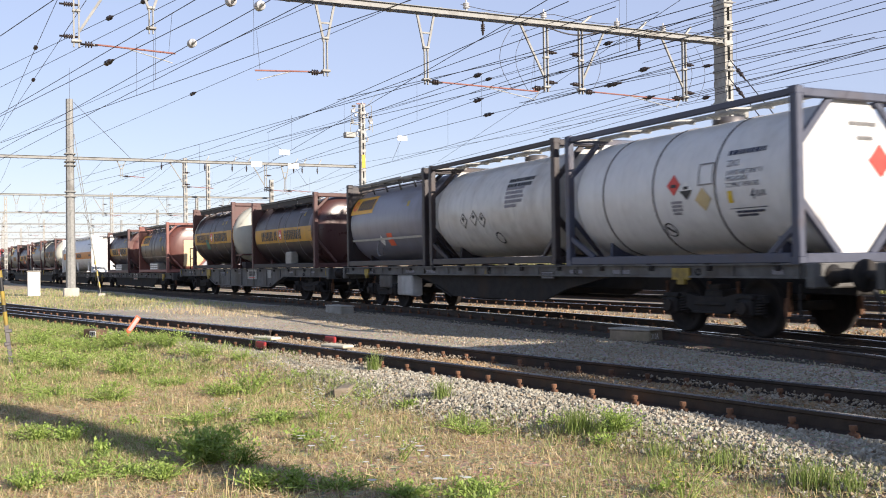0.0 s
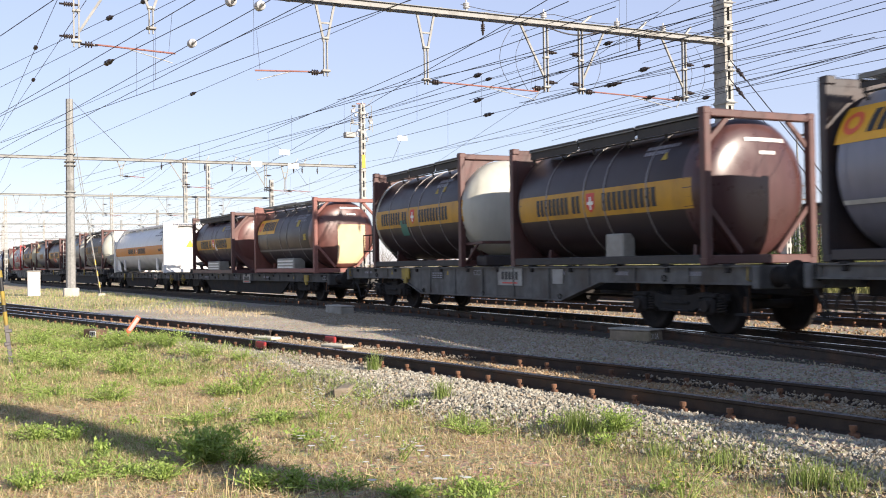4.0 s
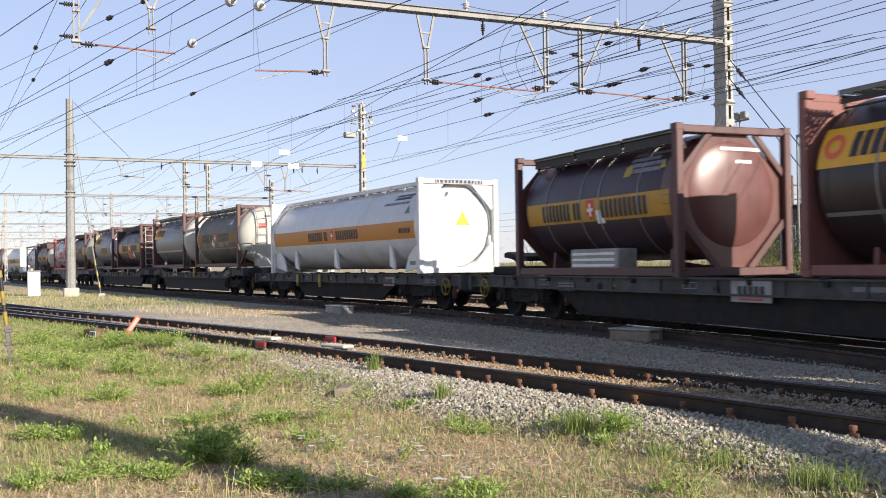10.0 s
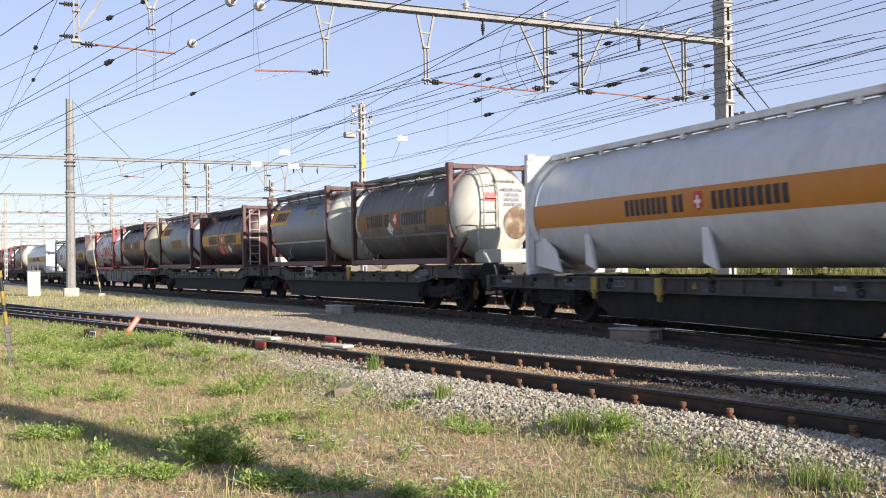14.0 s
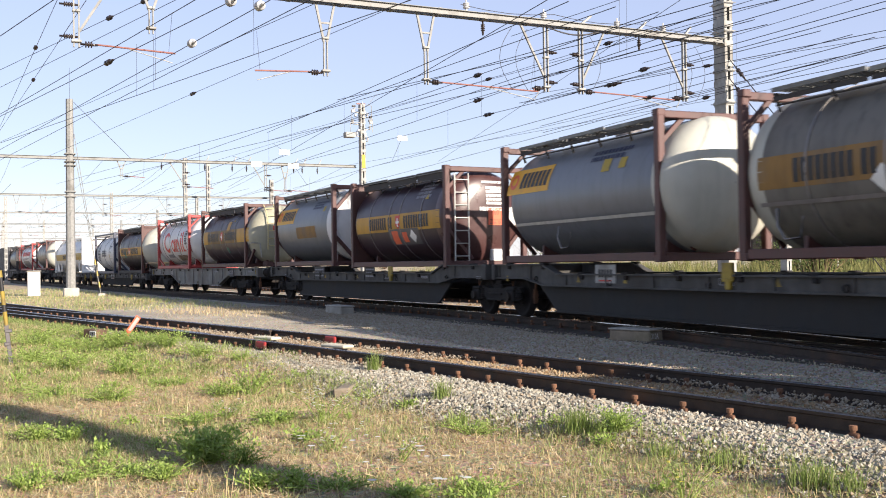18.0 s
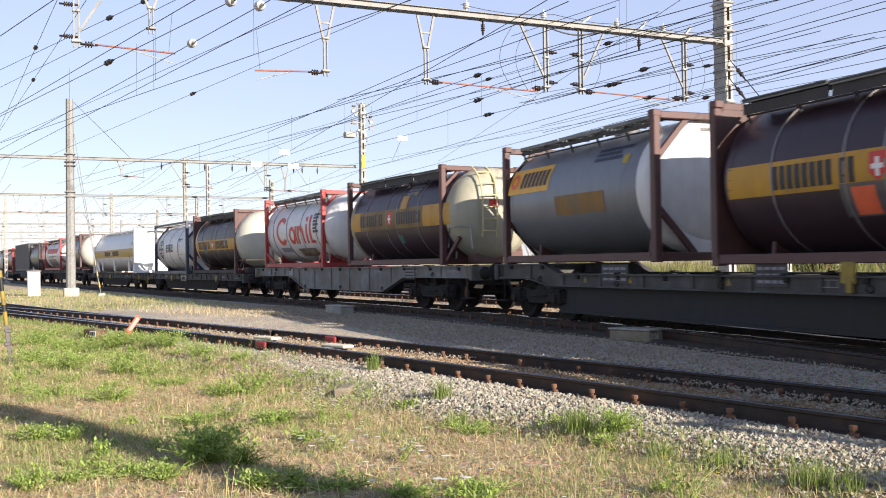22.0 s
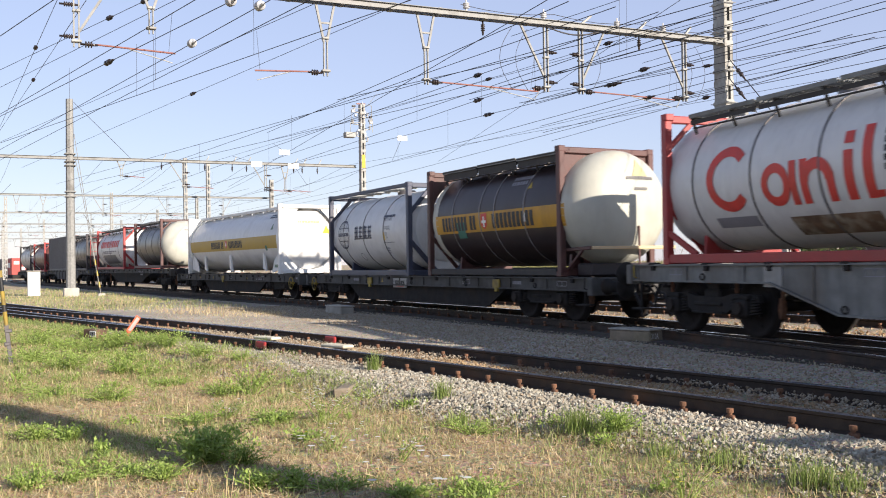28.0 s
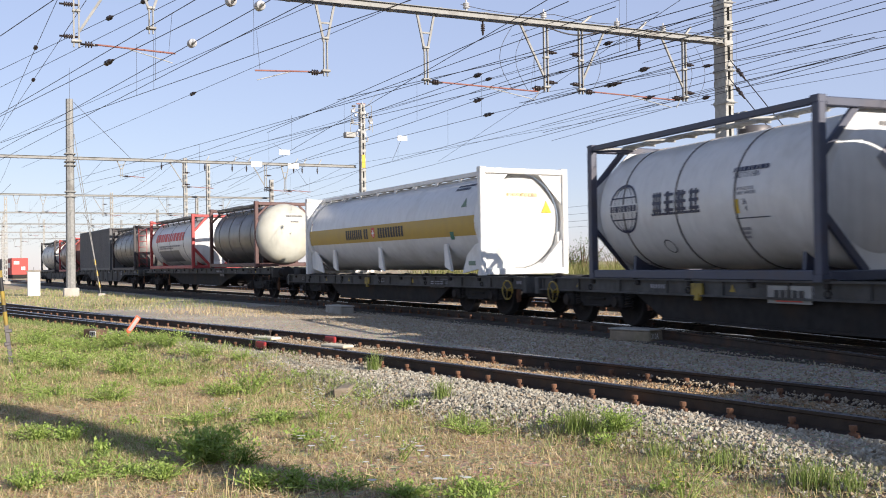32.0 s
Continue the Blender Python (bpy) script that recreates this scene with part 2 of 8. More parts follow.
PLY = mat("raw_wood_panel", (0.62, 0.47, 0.28), 0.75, 0, 0.08, 3, (0.5, 0.36, 0.2), 1.5, 0.25, 0.1)


def tank_paint(name, colour, rough=0.38, **k):
    k.setdefault("vary", 0.06)
    k.setdefault("grain", 3.0)
    return mat(name, colour, rough, **k)


T_WHITE = tank_paint("white_tank_paint", (0.66, 0.66, 0.65), stain=(0.40, 0.38, 0.34), stain_scale=0.8, amount=0.25, streak=0.16, bump=0.02)
T_WHITE2 = tank_paint("soiled_white_tank_paint", (0.58, 0.565, 0.53), stain=(0.33, 0.29, 0.24), stain_scale=0.9, amount=0.4, streak=0.3, bump=0.02)
T_LILAC = tank_paint("lilac_grey_tank_paint", (0.205, 0.205, 0.245), stain=(0.13, 0.125, 0.13), stain_scale=0.7, amount=0.3, streak=0.25, bump=0.02)
T_SILVER = tank_paint("silver_tank_cladding", (0.175, 0.186, 0.205), 0.40, metal=0.3, stain=(0.14, 0.14, 0.145), stain_scale=0.8, amount=0.3, streak=0.25, bump=0.03)
T_BROWN = tank_paint("dark_brown_tank_paint", (0.034, 0.021, 0.021), 0.38, spec=0.38, stain=(0.024, 0.018, 0.018), stain_scale=0.8, amount=0.35, streak=0.35, bump=0.03)
T_RED = tank_paint("red_brown_tank_paint", (0.13, 0.052, 0.043), 0.33, stain=(0.07, 0.03, 0.028), stain_scale=0.8, amount=0.3, streak=0.3, bump=0.03)
T_MAROON = tank_paint("maroon_tank_end", (0.075, 0.034, 0.032), 0.3, stain=(0.045, 0.024, 0.022), stain_scale=0.8, amount=0.3, streak=0.25, bump=0.03)
T_PURPLE = tank_paint("purple_brown_tank_paint", (0.042, 0.023, 0.030), 0.36, spec=0.38, stain=(0.045, 0.026, 0.03), stain_scale=0.8, amount=0.3, streak=0.3, bump=0.03)
T_DIRT = tank_paint("soot_stained_grey_tank_paint", (0.155, 0.145, 0.125), 0.55, stain=(0.05, 0.044, 0.038), stain_scale=0.6, amount=0.55, streak=0.6, bump=0.05)
T_DARK = tank_paint("dull_steel_tank_cladding", (0.16, 0.155, 0.15), 0.36, metal=0.5, stain=(0.09, 0.08, 0.075), stain_scale=0.8, amount=0.35, streak=0.3, bump=0.03)
T_OLIVE = tank_paint("soiled_cream_tank_end", (0.36, 0.345, 0.26), 0.5, stain=(0.25, 0.22, 0.14), stain_scale=1.0, amount=0.35, streak=0.25, bump=0.02)
T_CREAM = tank_paint("cream_white_tank_end", (0.47, 0.465, 0.40), 0.45, stain=(0.42, 0.36, 0.24), stain_scale=1.0, amount=0.25, streak=0.12, bump=0.02)
T_BOX = tank_paint("dark_grey_box_paint", (0.115, 0.115, 0.118), 0.6, stain=(0.07, 0.065, 0.06), stain_scale=0.8, amount=0.3, streak=0.3, bump=0.05)
F_NAVY = mat("navy_frame_paint", (0.055, 0.062, 0.095), 0.5, 0, 0.15, 5, (0.09, 0.06, 0.05), 1.5, 0.25, 0.04)
F_BLACK = mat("black_brown_frame_paint", (0.035, 0.028, 0.03), 0.55, 0, 0.2, 5, (0.07, 0.04, 0.03), 1.5, 0.3, 0.04)
F_BROWN = mat("red_brown_frame_paint", (0.098, 0.042, 0.037), 0.55, 0, 0.18, 5, (0.06, 0.034, 0.028), 1.5, 0.35, 0.05, streak=0.25)
F_PINK = mat("faded_red_frame_paint", (0.22, 0.085, 0.068), 0.6, 0, 0.12, 5, (0.2, 0.08, 0.06), 1.5, 0.3, 0.05, streak=0.2)
F_WHITE = mat("white_frame_paint", (0.74, 0.735, 0.71), 0.5, 0, 0.06, 5, (0.45, 0.36, 0.27), 1.2, 0.25, 0.04, streak=0.12)
F_RED = mat("bright_red_frame_paint", (0.34, 0.038, 0.036), 0.5, 0, 0.12, 5, (0.25, 0.06, 0.05), 1.5, 0.3, 0.04)
PALE_TUBE = mat("pale_ladder_tube", (0.48, 0.48, 0.45), 0.5, 0.1, 0.1, 6, (0.3, 0.27, 0.22), 2.0, 0.3, 0.03)
RING = mat("ring_steel", (0.13, 0.12, 0.12), 0.5, 0.4, 0.15, 6, bump=0)
RING_L = mat("pale_ring_steel", (0.23, 0.215, 0.21), 0.45, 0.4, 0.15, 6, bump=0)
# the light that the belt reflects is put into this pale base colour
BELT_LIT = mat("lit_belt_strip", (0.55, 0.54, 0.50), 0.4, 0.3, 0.15, 6, bump=0)
HEATER = mat("heater_box_paint", (0.30, 0.29, 0.26), 0.55, 0, 0.12, 6, (0.18, 0.15, 0.12), 2.0, 0.4, 0.05)

# ---- mesh tools ----


class Mesh:
    """Collects vertices and faces, then makes one mesh."""

    def __init__(self):
        self.v, self.f, self.s, self.mi = [], [], [], []

    def add(self, vs, fs, smooth=False, mi=0):
        n = len(self.v)
        self.v += [tuple(a) for a in vs]
        self.f += [tuple(n + i for i in f) for f in fs]
        self.s += [smooth] * len(fs)
        self.mi += [mi] * len(fs)
        return self

    def box(self, c, d, turn=None, b=0.0, mi=0):
        """A box of size d about c; b chamfers its edges."""
        hx, hy, hz = d[0] / 2, d[1] / 2, d[2] / 2
        b = min(b, hx * 0.9, hy * 0.9, hz * 0.9)
        if b <= 0:
            vs = [Vector((x, y, z)) for x in (-hx, hx) for y in (-hy, hy) for z in (-hz, hz)]
            fs = [(0, 1, 3, 2), (4, 6, 7, 5), (0, 4, 5, 1), (2, 3, 7, 6), (0, 2, 6, 4), (1, 5, 7, 3)]
        else:
            vs, ix = [], {}
            for sx in (-1, 1):
                for sy in (-1, 1):
                    for sz in (-1, 1):
                        for a in range(3):
                            q = [sx * (hx - b), sy * (hy - b), sz * (hz - b)]
                            q[a] = (sx * hx, sy * hy, sz * hz)[a]
                            ix[sx, sy, sz, a] = len(vs)
                            vs.append(Vector(q))
            fs = []
            for a in range(3):
                o = [i for i in range(3) if i != a]
                for s in (-1, 1):
                    ring = []
                    for p, q in ((-1, -1), (1, -1), (1, 1), (-1, 1)):
                        k = [0, 0, 0]
                        k[a], k[o[0]], k[o[1]] = s, p, q
                        ring.append(ix[(*k, a)])
                    fs.append(tuple(ring if (s > 0) == (a != 1) else ring[::-1]))
                for p in (-1, 1):
                    for q in (-1, 1):
                        k0, k1 = [0, 0, 0], [0, 0, 0]
                        k0[a], k1[a] = -1, 1
                        k0[o[0]] = k1[o[0]] = p
                        k0[o[1]] = k1[o[1]] = q
                        fs.append((ix[(*k0, o[0])], ix[(*k1, o[0])], ix[(*k1, o[1])], ix[(*k0, o[1])]))
            for sx in (-1, 1):
                for sy in (-1, 1):
                    for sz in (-1, 1):
                        fs.append(tuple(ix[sx, sy, sz, a] for a in range(3)))
        if turn is not None:
            vs = [turn @ v for v in vs]
        c = Vector(c)
        return self.add([v + c for v in vs], fs, False, mi)

    def beam(self, p, q, w, h, b=0.0, mi=0):
        """A bar of section w x h from p to q."""
        p, q = Vector(p), Vector(q)
        d = q - p
        x = d.normalized()
        up = Vector((0, 0, 1)) if abs(x.z) < 0.95 else Vector((0, 1, 0))
        y = up.cross(x).normalized()
        z = x.cross(y)
        turn = Matrix((x, y, z)).transposed()
        return self.box((p + q) / 2, (d.length, w, h), turn, b, mi)

    def rod(self, pts, r, n=8, mi=0, closed=False, caps=True):
        """A round bar along points; r is one radius or one for each point."""
        pts = [Vector(p) for p in pts]
        m = len(pts)
        rs = r if isinstance(r, (list, tuple)) else [r] * m
        vs, fs = [], []
        for i, p in enumerate(pts):
            if closed:
                d = pts[(i + 1) % m] - pts[i - 1]
            else:
                d = pts[min(i + 1, m - 1)] - pts[max(i - 1, 0)]
            d = d.normalized() if d.length else Vector((0, 0, 1))
            up = Vector((0, 0, 1)) if abs(d.z) < 0.9 else Vector((1, 0, 0))
            a = d.cross(up).normalized()
            b = a.cross(d)
            for k in range(n):
                t = 2 * math.pi * k / n
                vs.append(p + (a * math.cos(t) + b * math.sin(t)) * rs[i])
        for i in range(m if closed else m - 1):
            j = (i + 1) % m
            for k in range(n):
                l = (k + 1) % n
                fs.append((i * n + k, i * n + l, j * n + l, j * n + k))
        self.add(vs, fs, True, mi)
        if caps and not closed:
            self.add(vs[:n], [tuple(range(n - 1, -1, -1))], False, mi)
            self.add(vs[-n:], [tuple(range(n))], False, mi)
        return self

    def lathe(self, profile, axis="x", c=(0, 0, 0), n=32, mi=0, smooth=True, part=(0, 2 * math.pi)):
        """Turns (along, radius) pairs about an axis through c."""
        full = part[1] - part[0] > 6.28
        k = n if full else n + 1
        vs, fs = [], []
        for a, r in profile:
            for i in range(k):
                t = part[0] + (part[1] - part[0]) * i / n
                u, w = r * math.cos(t), r * math.sin(t)
                q = {"x": (a, u, w), "y": (w, a, u), "z": (u, w, a)}[axis]
                vs.append(Vector(q) + Vector(c))
        for j in range(len(profile) - 1):
            for i in range(n):
                i2 = (i + 1) % k
                fs.append((j * k + i, j * k + i2, (j + 1) * k + i2, (j + 1) * k + i))
        return self.add(vs, fs, smooth, mi)

    def patch(self, x0, x1, a0, a1, R, zc, nx=1, na=6, mi=0, side=-1):
        """A sheet on a tank's flank, between two places along it and two angles (degrees) above its middle."""
        vs, fs = [], []
        for i in range(nx + 1):
            for j in range(na + 1):
                a = radians(a0 + (a1 - a0) * j / na)
                vs.append((x0 + (x1 - x0) * i / nx, side * R * math.cos(a), zc + R * math.sin(a)))
        for i in range(nx):
            for j in range(na):
                k = i * (na + 1) + j
                fs.append((k, k + na + 1, k + na + 2, k + 1))
        return self.add(vs, fs, True, mi)

    def plate(self, outline, y0, y1, mi=0):
        """An outline of (x, z) points made solid between two planes of y."""
        n = len(outline)
        vs = [(x, y0, z) for x, z in outline] + [(x, y1, z) for x, z in outline]
        fs = [tuple(range(n)), tuple(range(2 * n - 1, n - 1, -1))] + [(i, i + n, (i + 1) % n + n, (i + 1) % n) for i in range(n)]
        return self.add(vs, fs, False, mi)

    def sweep(self, section, line, mi=0, cut=None):
        """A section of (across, up) points carried along a line of (place, heading) pairs."""
        k = len(section)
        vs, fs = [], []
        for p, h in line:
            nx, ny = -math.sin(h), math.cos(h)
            for a, u in section:
                vs.append((p[0] + nx * a, p[1] + ny * a, p[2] + u))
        for i in range(len(line) - 1):
            for j in range(k):
                l = (j + 1) % k
                fs.append((i * k + j, i * k + l, (i + 1) * k + l, (i + 1) * k + j))
        fs += [tuple(range(k - 1, -1, -1)), tuple(range((len(line) - 1) * k, len(line) * k))]
        n0 = len(self.f)
        self.add(vs, fs, False, mi)
        if cut is not None:
            for i in range(len(line) - 1):
                for j in cut:
                    self.mi[n0 + i * k + j] = 1
        return self

    def make(self, name, *mats):
        me = bpy.data.meshes.new(name)
        me.from_pydata(self.v, [], self.f)
        for m in mats:
            me.materials.append(m)
        me.polygons.foreach_set("use_smooth", self.s)
        me.polygons.foreach_set("material_index", [min(i, len(mats) - 1) for i in self.mi])
        me.update()
        return me


def part(name, mesh, material, parent=None, label="", m=None):
    """Links a mesh as one object under a thing or a part."""
    if isinstance(mesh, Mesh):
        mesh = mesh.make(name, *(material if isinstance(material, (list, tuple)) else [material]))
    ob = new(name, mesh)
    if parent is not None:
        ob.parent = parent
    if m is not None:
        ob.matrix_basis = m
    return tagged(ob, label) if label else ob


def empty(name, m=None):
    ob = new(name)
    ob.empty_display_size = 0.2
    if m is not None:
        ob.matrix_basis = m
    return ob


def bulk(name, verts, faces, material, kind="stuff", label="", category="", smooth=False):
    """One object of many loose pieces from number arrays."""
    me = bpy.data.meshes.new(name)
    verts, faces = np.asarray(verts, float), np.asarray(faces, int)
    k = faces.shape[1]
    me.vertices.add(len(verts))
    me.vertices.foreach_set("co", verts.ravel())
    me.loops.add(faces.size)
    me.loops.foreach_set("vertex_index", faces.ravel())
    me.polygons.add(len(faces))
    me.polygons.foreach_set("loop_start", np.arange(len(faces)) * k)
    me.polygons.foreach_set("use_smooth", [smooth] * len(faces))
    me.materials.append(material)
    me.update(calc_edges=True)
    return tagged(new(name, me), label, category, "", kind)


def spread(base_v, base_f, places, sizes, turns, squash=None, rng=None, tilt=0.0):
    """Copies of a small shape at places, turned about z and tilted, as arrays."""
    n, k = len(places), len(base_v)
    c, s = np.cos(turns), np.sin(turns)
    v = np.repeat(base_v[None], n, 0) * np.asarray(sizes).reshape(n, -1)[:, None, :]
    if squash is not None:
        v = v * squash[:, None, :]
    if tilt and rng is not None:
        a, b = rng.normal(0, tilt, n), rng.normal(0, tilt, n)
        v[:, :, 0] += v[:, :, 2] * a[:, None]
        v[:, :, 1] += v[:, :, 2] * b[:, None]
    x = v[:, :, 0] * c[:, None] - v[:, :, 1] * s[:, None]
    y = v[:, :, 0] * s[:, None] + v[:, :, 1] * c[:, None]
    v = np.stack([x, y, v[:, :, 2]], 2) + places[:, None, :]
    f = (base_f[None] + (np.arange(n) * k)[:, None, None]).reshape(-1, base_f.shape[1])
    return v.reshape(-1, 3), f


# ---- the tracks' lines ----
TX = np.arange(-330, 60, 0.25)
TSLOPE = 0.0881 - 0.0057 * np.clip(TX + 34.06, 0, 55)
TY = np.concatenate([[0], np.cumsum((TSLOPE[1:] + TSLOPE[:-1]) / 2 * 0.25)])
TY += 11.66 - np.interp(-10, TX, TY)
TS = np.concatenate([[0], np.cumsum(np.hypot(np.diff(TX), np.diff(TY)))])
TS -= np.interp(0, TX, TS)


def main_y(x):
    return float(np.interp(x, TX, TY))


def main_at(s):
    return float(np.interp(s, TS, TX)), float(np.interp(s, TS, TY))


def near_y(x):
    """The middle of the track before the train."""
    if x < -38:
        return near_y(-38) + 0.297 * (x + 38)
    return 8.2 + 0.145 * x - 0.002 * x * x


def track_line(fy, x0, x1, z, step=1.0, off=0.0):
    out = []
    n = max(2, int(abs(x1 - x0) / step) + 1)
    for i in range(n):
        x = x0 + (x1 - x0) * i / (n - 1)
        h = math.atan2(fy(x + 0.2) - fy(x - 0.2), 0.4)
        out.append(((x - math.sin(h) * off, fy(x) + math.cos(h) * off, z), h))
    return out


NEAR_Z = -0.08
# ---- ground ----


def smooth(a, b, x):
    t = min(1, max(0, (x - a) / (b - a)))
    return t * t * (3 - 2 * t)


def ground_z(x, y):
    """Low meadow before the near track, a higher level among the tracks."""
    lift = smooth(0.6, 2.6, y - near_y(max(-60, min(30, x))))
    z = -0.42 + 0.22 * lift
    if y < 12 and -45 < x < 8:
        z += (1 - lift) * (0.05 * noise.noise(Vector((x * 0.5, y * 0.5, 0))) + 0.025 * noise.noise(Vector((x * 2, y * 2, 3))))
    return z


def axis(*spans):
    out = []
    for a, b, d in spans:
        out += list(np.arange(a, b, d))
    return out + [spans[-1][1]]


gx = axis((-4000, -400, 400), (-400, -60, 20), (-60, -20, 1.0), (-20, 6, 0.35), (6, 60, 6), (60, 400, 40), (400, 4000, 400))
gy = axis((-4000, -400, 400), (-400, -20, 40), (-20, -1, 2), (-1, 9, 0.35), (9, 40, 2), (40, 400, 30), (400, 4000, 400))
gv = [(x, y, ground_z(x, y)) for x in gx for y in gy]
ny = len(gy)
gf = [(i * ny + j, (i + 1) * ny + j, (i + 1) * ny + j + 1, i * ny + j + 1) for i in range(len(gx) - 1) for j in range(ny - 1)]
bulk("ground", gv, gf, GRASS, "structure", "dry sun-bleached meadow with patches of green", "ground", True)

# gravel among the tracks, up to the near track's bed
vs, fs = [], []
stations = axis((-330, -60, 10), (-60, 40, 1.0))
for x in stations:
    a, b = near_y(max(x, -60)) + 1.2, main_y(x) - 1.5
    grass_edge = 0.0 if x > -30 else smooth(-30, -44, x) * max(0, b - a - 1.6)
    a = max(a, -8) + grass_edge
    for k in range(7):
        vs.append((x, a + (b - a) * k / 6, -0.19 + 0.012 * noise.noise(Vector((x, k, 0)))))
fs = [(i * 7 + j, (i + 1) * 7 + j, (i + 1) * 7 + j + 1, i * 7 + j + 1) for i in range(len(stations) - 1) for j in range(6)]
bulk("gravel_strip", vs, fs, GRAVEL, "structure", "pale fine gravel between the two tracks", "gravel", True)


def bed(name, fy, x0, x1, top, half, foot, material, label, step=1.0):
    """A raised bed of ballast along a track."""
    m = Mesh()
    line = track_line(fy, x0, x1, 0, step)
    rows = [(-half - 0.75, foot - 0.03), (-half, top - 0.03), (-half + 0.5, top), (0, top + 0.01), (half - 0.5, top), (half, top - 0.03), (half + 0.75, foot - 0.03)]
    vs = []
    for p, h in line:
        for a, u in rows:
            w = 0.02 * noise.noise(Vector((p[0] * 1.3, a * 2, 5)))
            vs.append((p[0] - math.sin(h) * a, p[1] + math.cos(h) * a, u + w))
    k = len(rows)
    fs = [(i * k + j, (i + 1) * k + j, (i + 1) * k + j + 1, i * k + j + 1) for i in range(len(line) - 1) for j in range(k - 1)]
    return bulk(name, vs, fs, material, "structure", label, "ballast", True)


bed("ballast_near", near_y, -60, 25, NEAR_Z - 0.175, 1.75, -0.43, RUSTBED, "rust-stained ballast under the near track", 0.5)
bed("ballast_main", main_y, -320, 45, -0.165, 1.8, -0.22, BALLAST, "dark ballast under the train's track", 2.0)

RAIL_SECTION = [(-0.07, -0.172), (0.07, -0.172), (0.07, -0.160), (0.012, -0.140), (0.010, -0.048), (0.034, -0.036), (0.036, -0.008), (0.026, 0.0), (-0.026, 0.0),
                (-0.036, -0.008), (-0.034, -0.036), (-0.010, -0.048), (-0.012, -0.140), (-0.07, -0.160)]


def rail(name, fy, x0, x1, z, off, parent, step=1.0, shiny=RAIL_TOP):
    return part(name, Mesh().sweep(RAIL_SECTION, track_line(fy, x0, x1, z, step, off), cut=(6, 7, 8)), (RAIL_SIDE, shiny), parent)


def sleeper_mesh():
    return Mesh().box((0, 0, -0.075), (0.25, 2.5, 0.15), None, 0.012).make("sleeper", SLEEPER)


def clip_mesh():
    """A sole plate with its two screws, and a clip on either side of the rail."""
    m = Mesh().box((0, 0, 0.006), (0.17, 0.34, 0.016), None, 0.004)
    for s in (-1, 1):
        m.box((0, s * 0.105, 0.03), (0.085, 0.06, 0.035), None, 0.008)
        m.rod([(0.0, s * 0.115, 0.03), (0.0, s * 0.115, 0.085)], 0.021, 6)
        m.rod([(0.0, s * 0.115, 0.068), (0.0, s * 0.115, 0.108)], 0.033, 6)
        m.box((0.05, s * 0.14, 0.02), (0.04, 0.04, 0.05), None, 0.006)
    return m.make("rail_clip", RUST)


SLEEPER_ME, CLIP_ME = sleeper_mesh(), clip_mesh()


def track(name, fy, x0, x1, z, label, clips=None, rails_shiny=RAIL_TOP, pitch=0.6, step=1.0):
    """Two rails, and sleepers with clips over the stretch named."""
    th = tagged(empty(name), label, "railway track", "", "structure")
    for off in (-0.753, 0.753):
        rail("rail", fy, x0, x1, z, off, th, step, rails_shiny)
    if clips:
        rng = random.Random(5)
        for i in range(int((clips[1] - clips[0]) / pitch)):
            x = clips[0] + i * pitch + rng.uniform(-0.04, 0.04)
            (p, h), = track_line(fy, x, x, z, 1.0)[:1]
            m = Matrix.Translation((p[0], p[1], z - 0.176)) @ Matrix.Rotation(h, 4, "Z")
            part("sleeper", SLEEPER_ME, None, th, "", m)
            for off in (-0.753, 0.753):
                part("rail_clip", CLIP_ME, None, th, "", m @ Matrix.Translation((0, off, 0)))
    return th


track("track_near", near_y, -60, 25, NEAR_Z, "dark rails on rusty clips and half-buried oak sleepers", (-36, 1), step=0.5)
track("track_main", main_y, -320, 45, 0.0, "polished rails under the train", (-40, 4), RAIL_BRIGHT, step=1.0)


def beside(fy, off):
    return lambda x: fy(x) + off


for k, off in enumerate((4.7, 9.4, 14.3)):
    fy = (lambda o: lambda x: 11.9 + o + 0.05 * (x + 20) * (1 if x < -20 else 0.2))(off)
    bed("ballast_far", fy, -320, 60, -0.165, 1.9, -0.22, RUSTBED, "rust-stained ballast of a track behind the train", 5.0)
    track("track_far", fy, -320, 60, 0.0, "rusty rails on oak sleepers behind the train", (-60, 10) if k == 0 else None, step=4.0)

# ---- the train ----
SPEED, SLOWING = 4.2902, -0.0425


def gone(t):
    """How far the train has rolled at t seconds."""
    return SPEED * t + SLOWING / 2 * ((t - 16) ** 2 - 256)


def wagon_pose(front_pivot, rear_pivot, t, z=0.0):
    """The pose of a wagon whose two pivots stand on the track; the origin is midway between them, at rail height."""
    d = gone(t)
    a, b = Vector((*main_at(front_pivot + d), z)), Vector((*main_at(rear_pivot + d), z))
    h = math.atan2(a.y - b.y, a.x - b.x)
    return Matrix.Translation((a + b) / 2) @ Matrix.Rotation(h, 4, "Z")


RIDERS = []      # (thing, front pivot, rear pivot, pose on the wagon)
WHEELSETS = []   # (wheelset, pose in the bogie)
TIMES = [float(i) for i in range(33)]


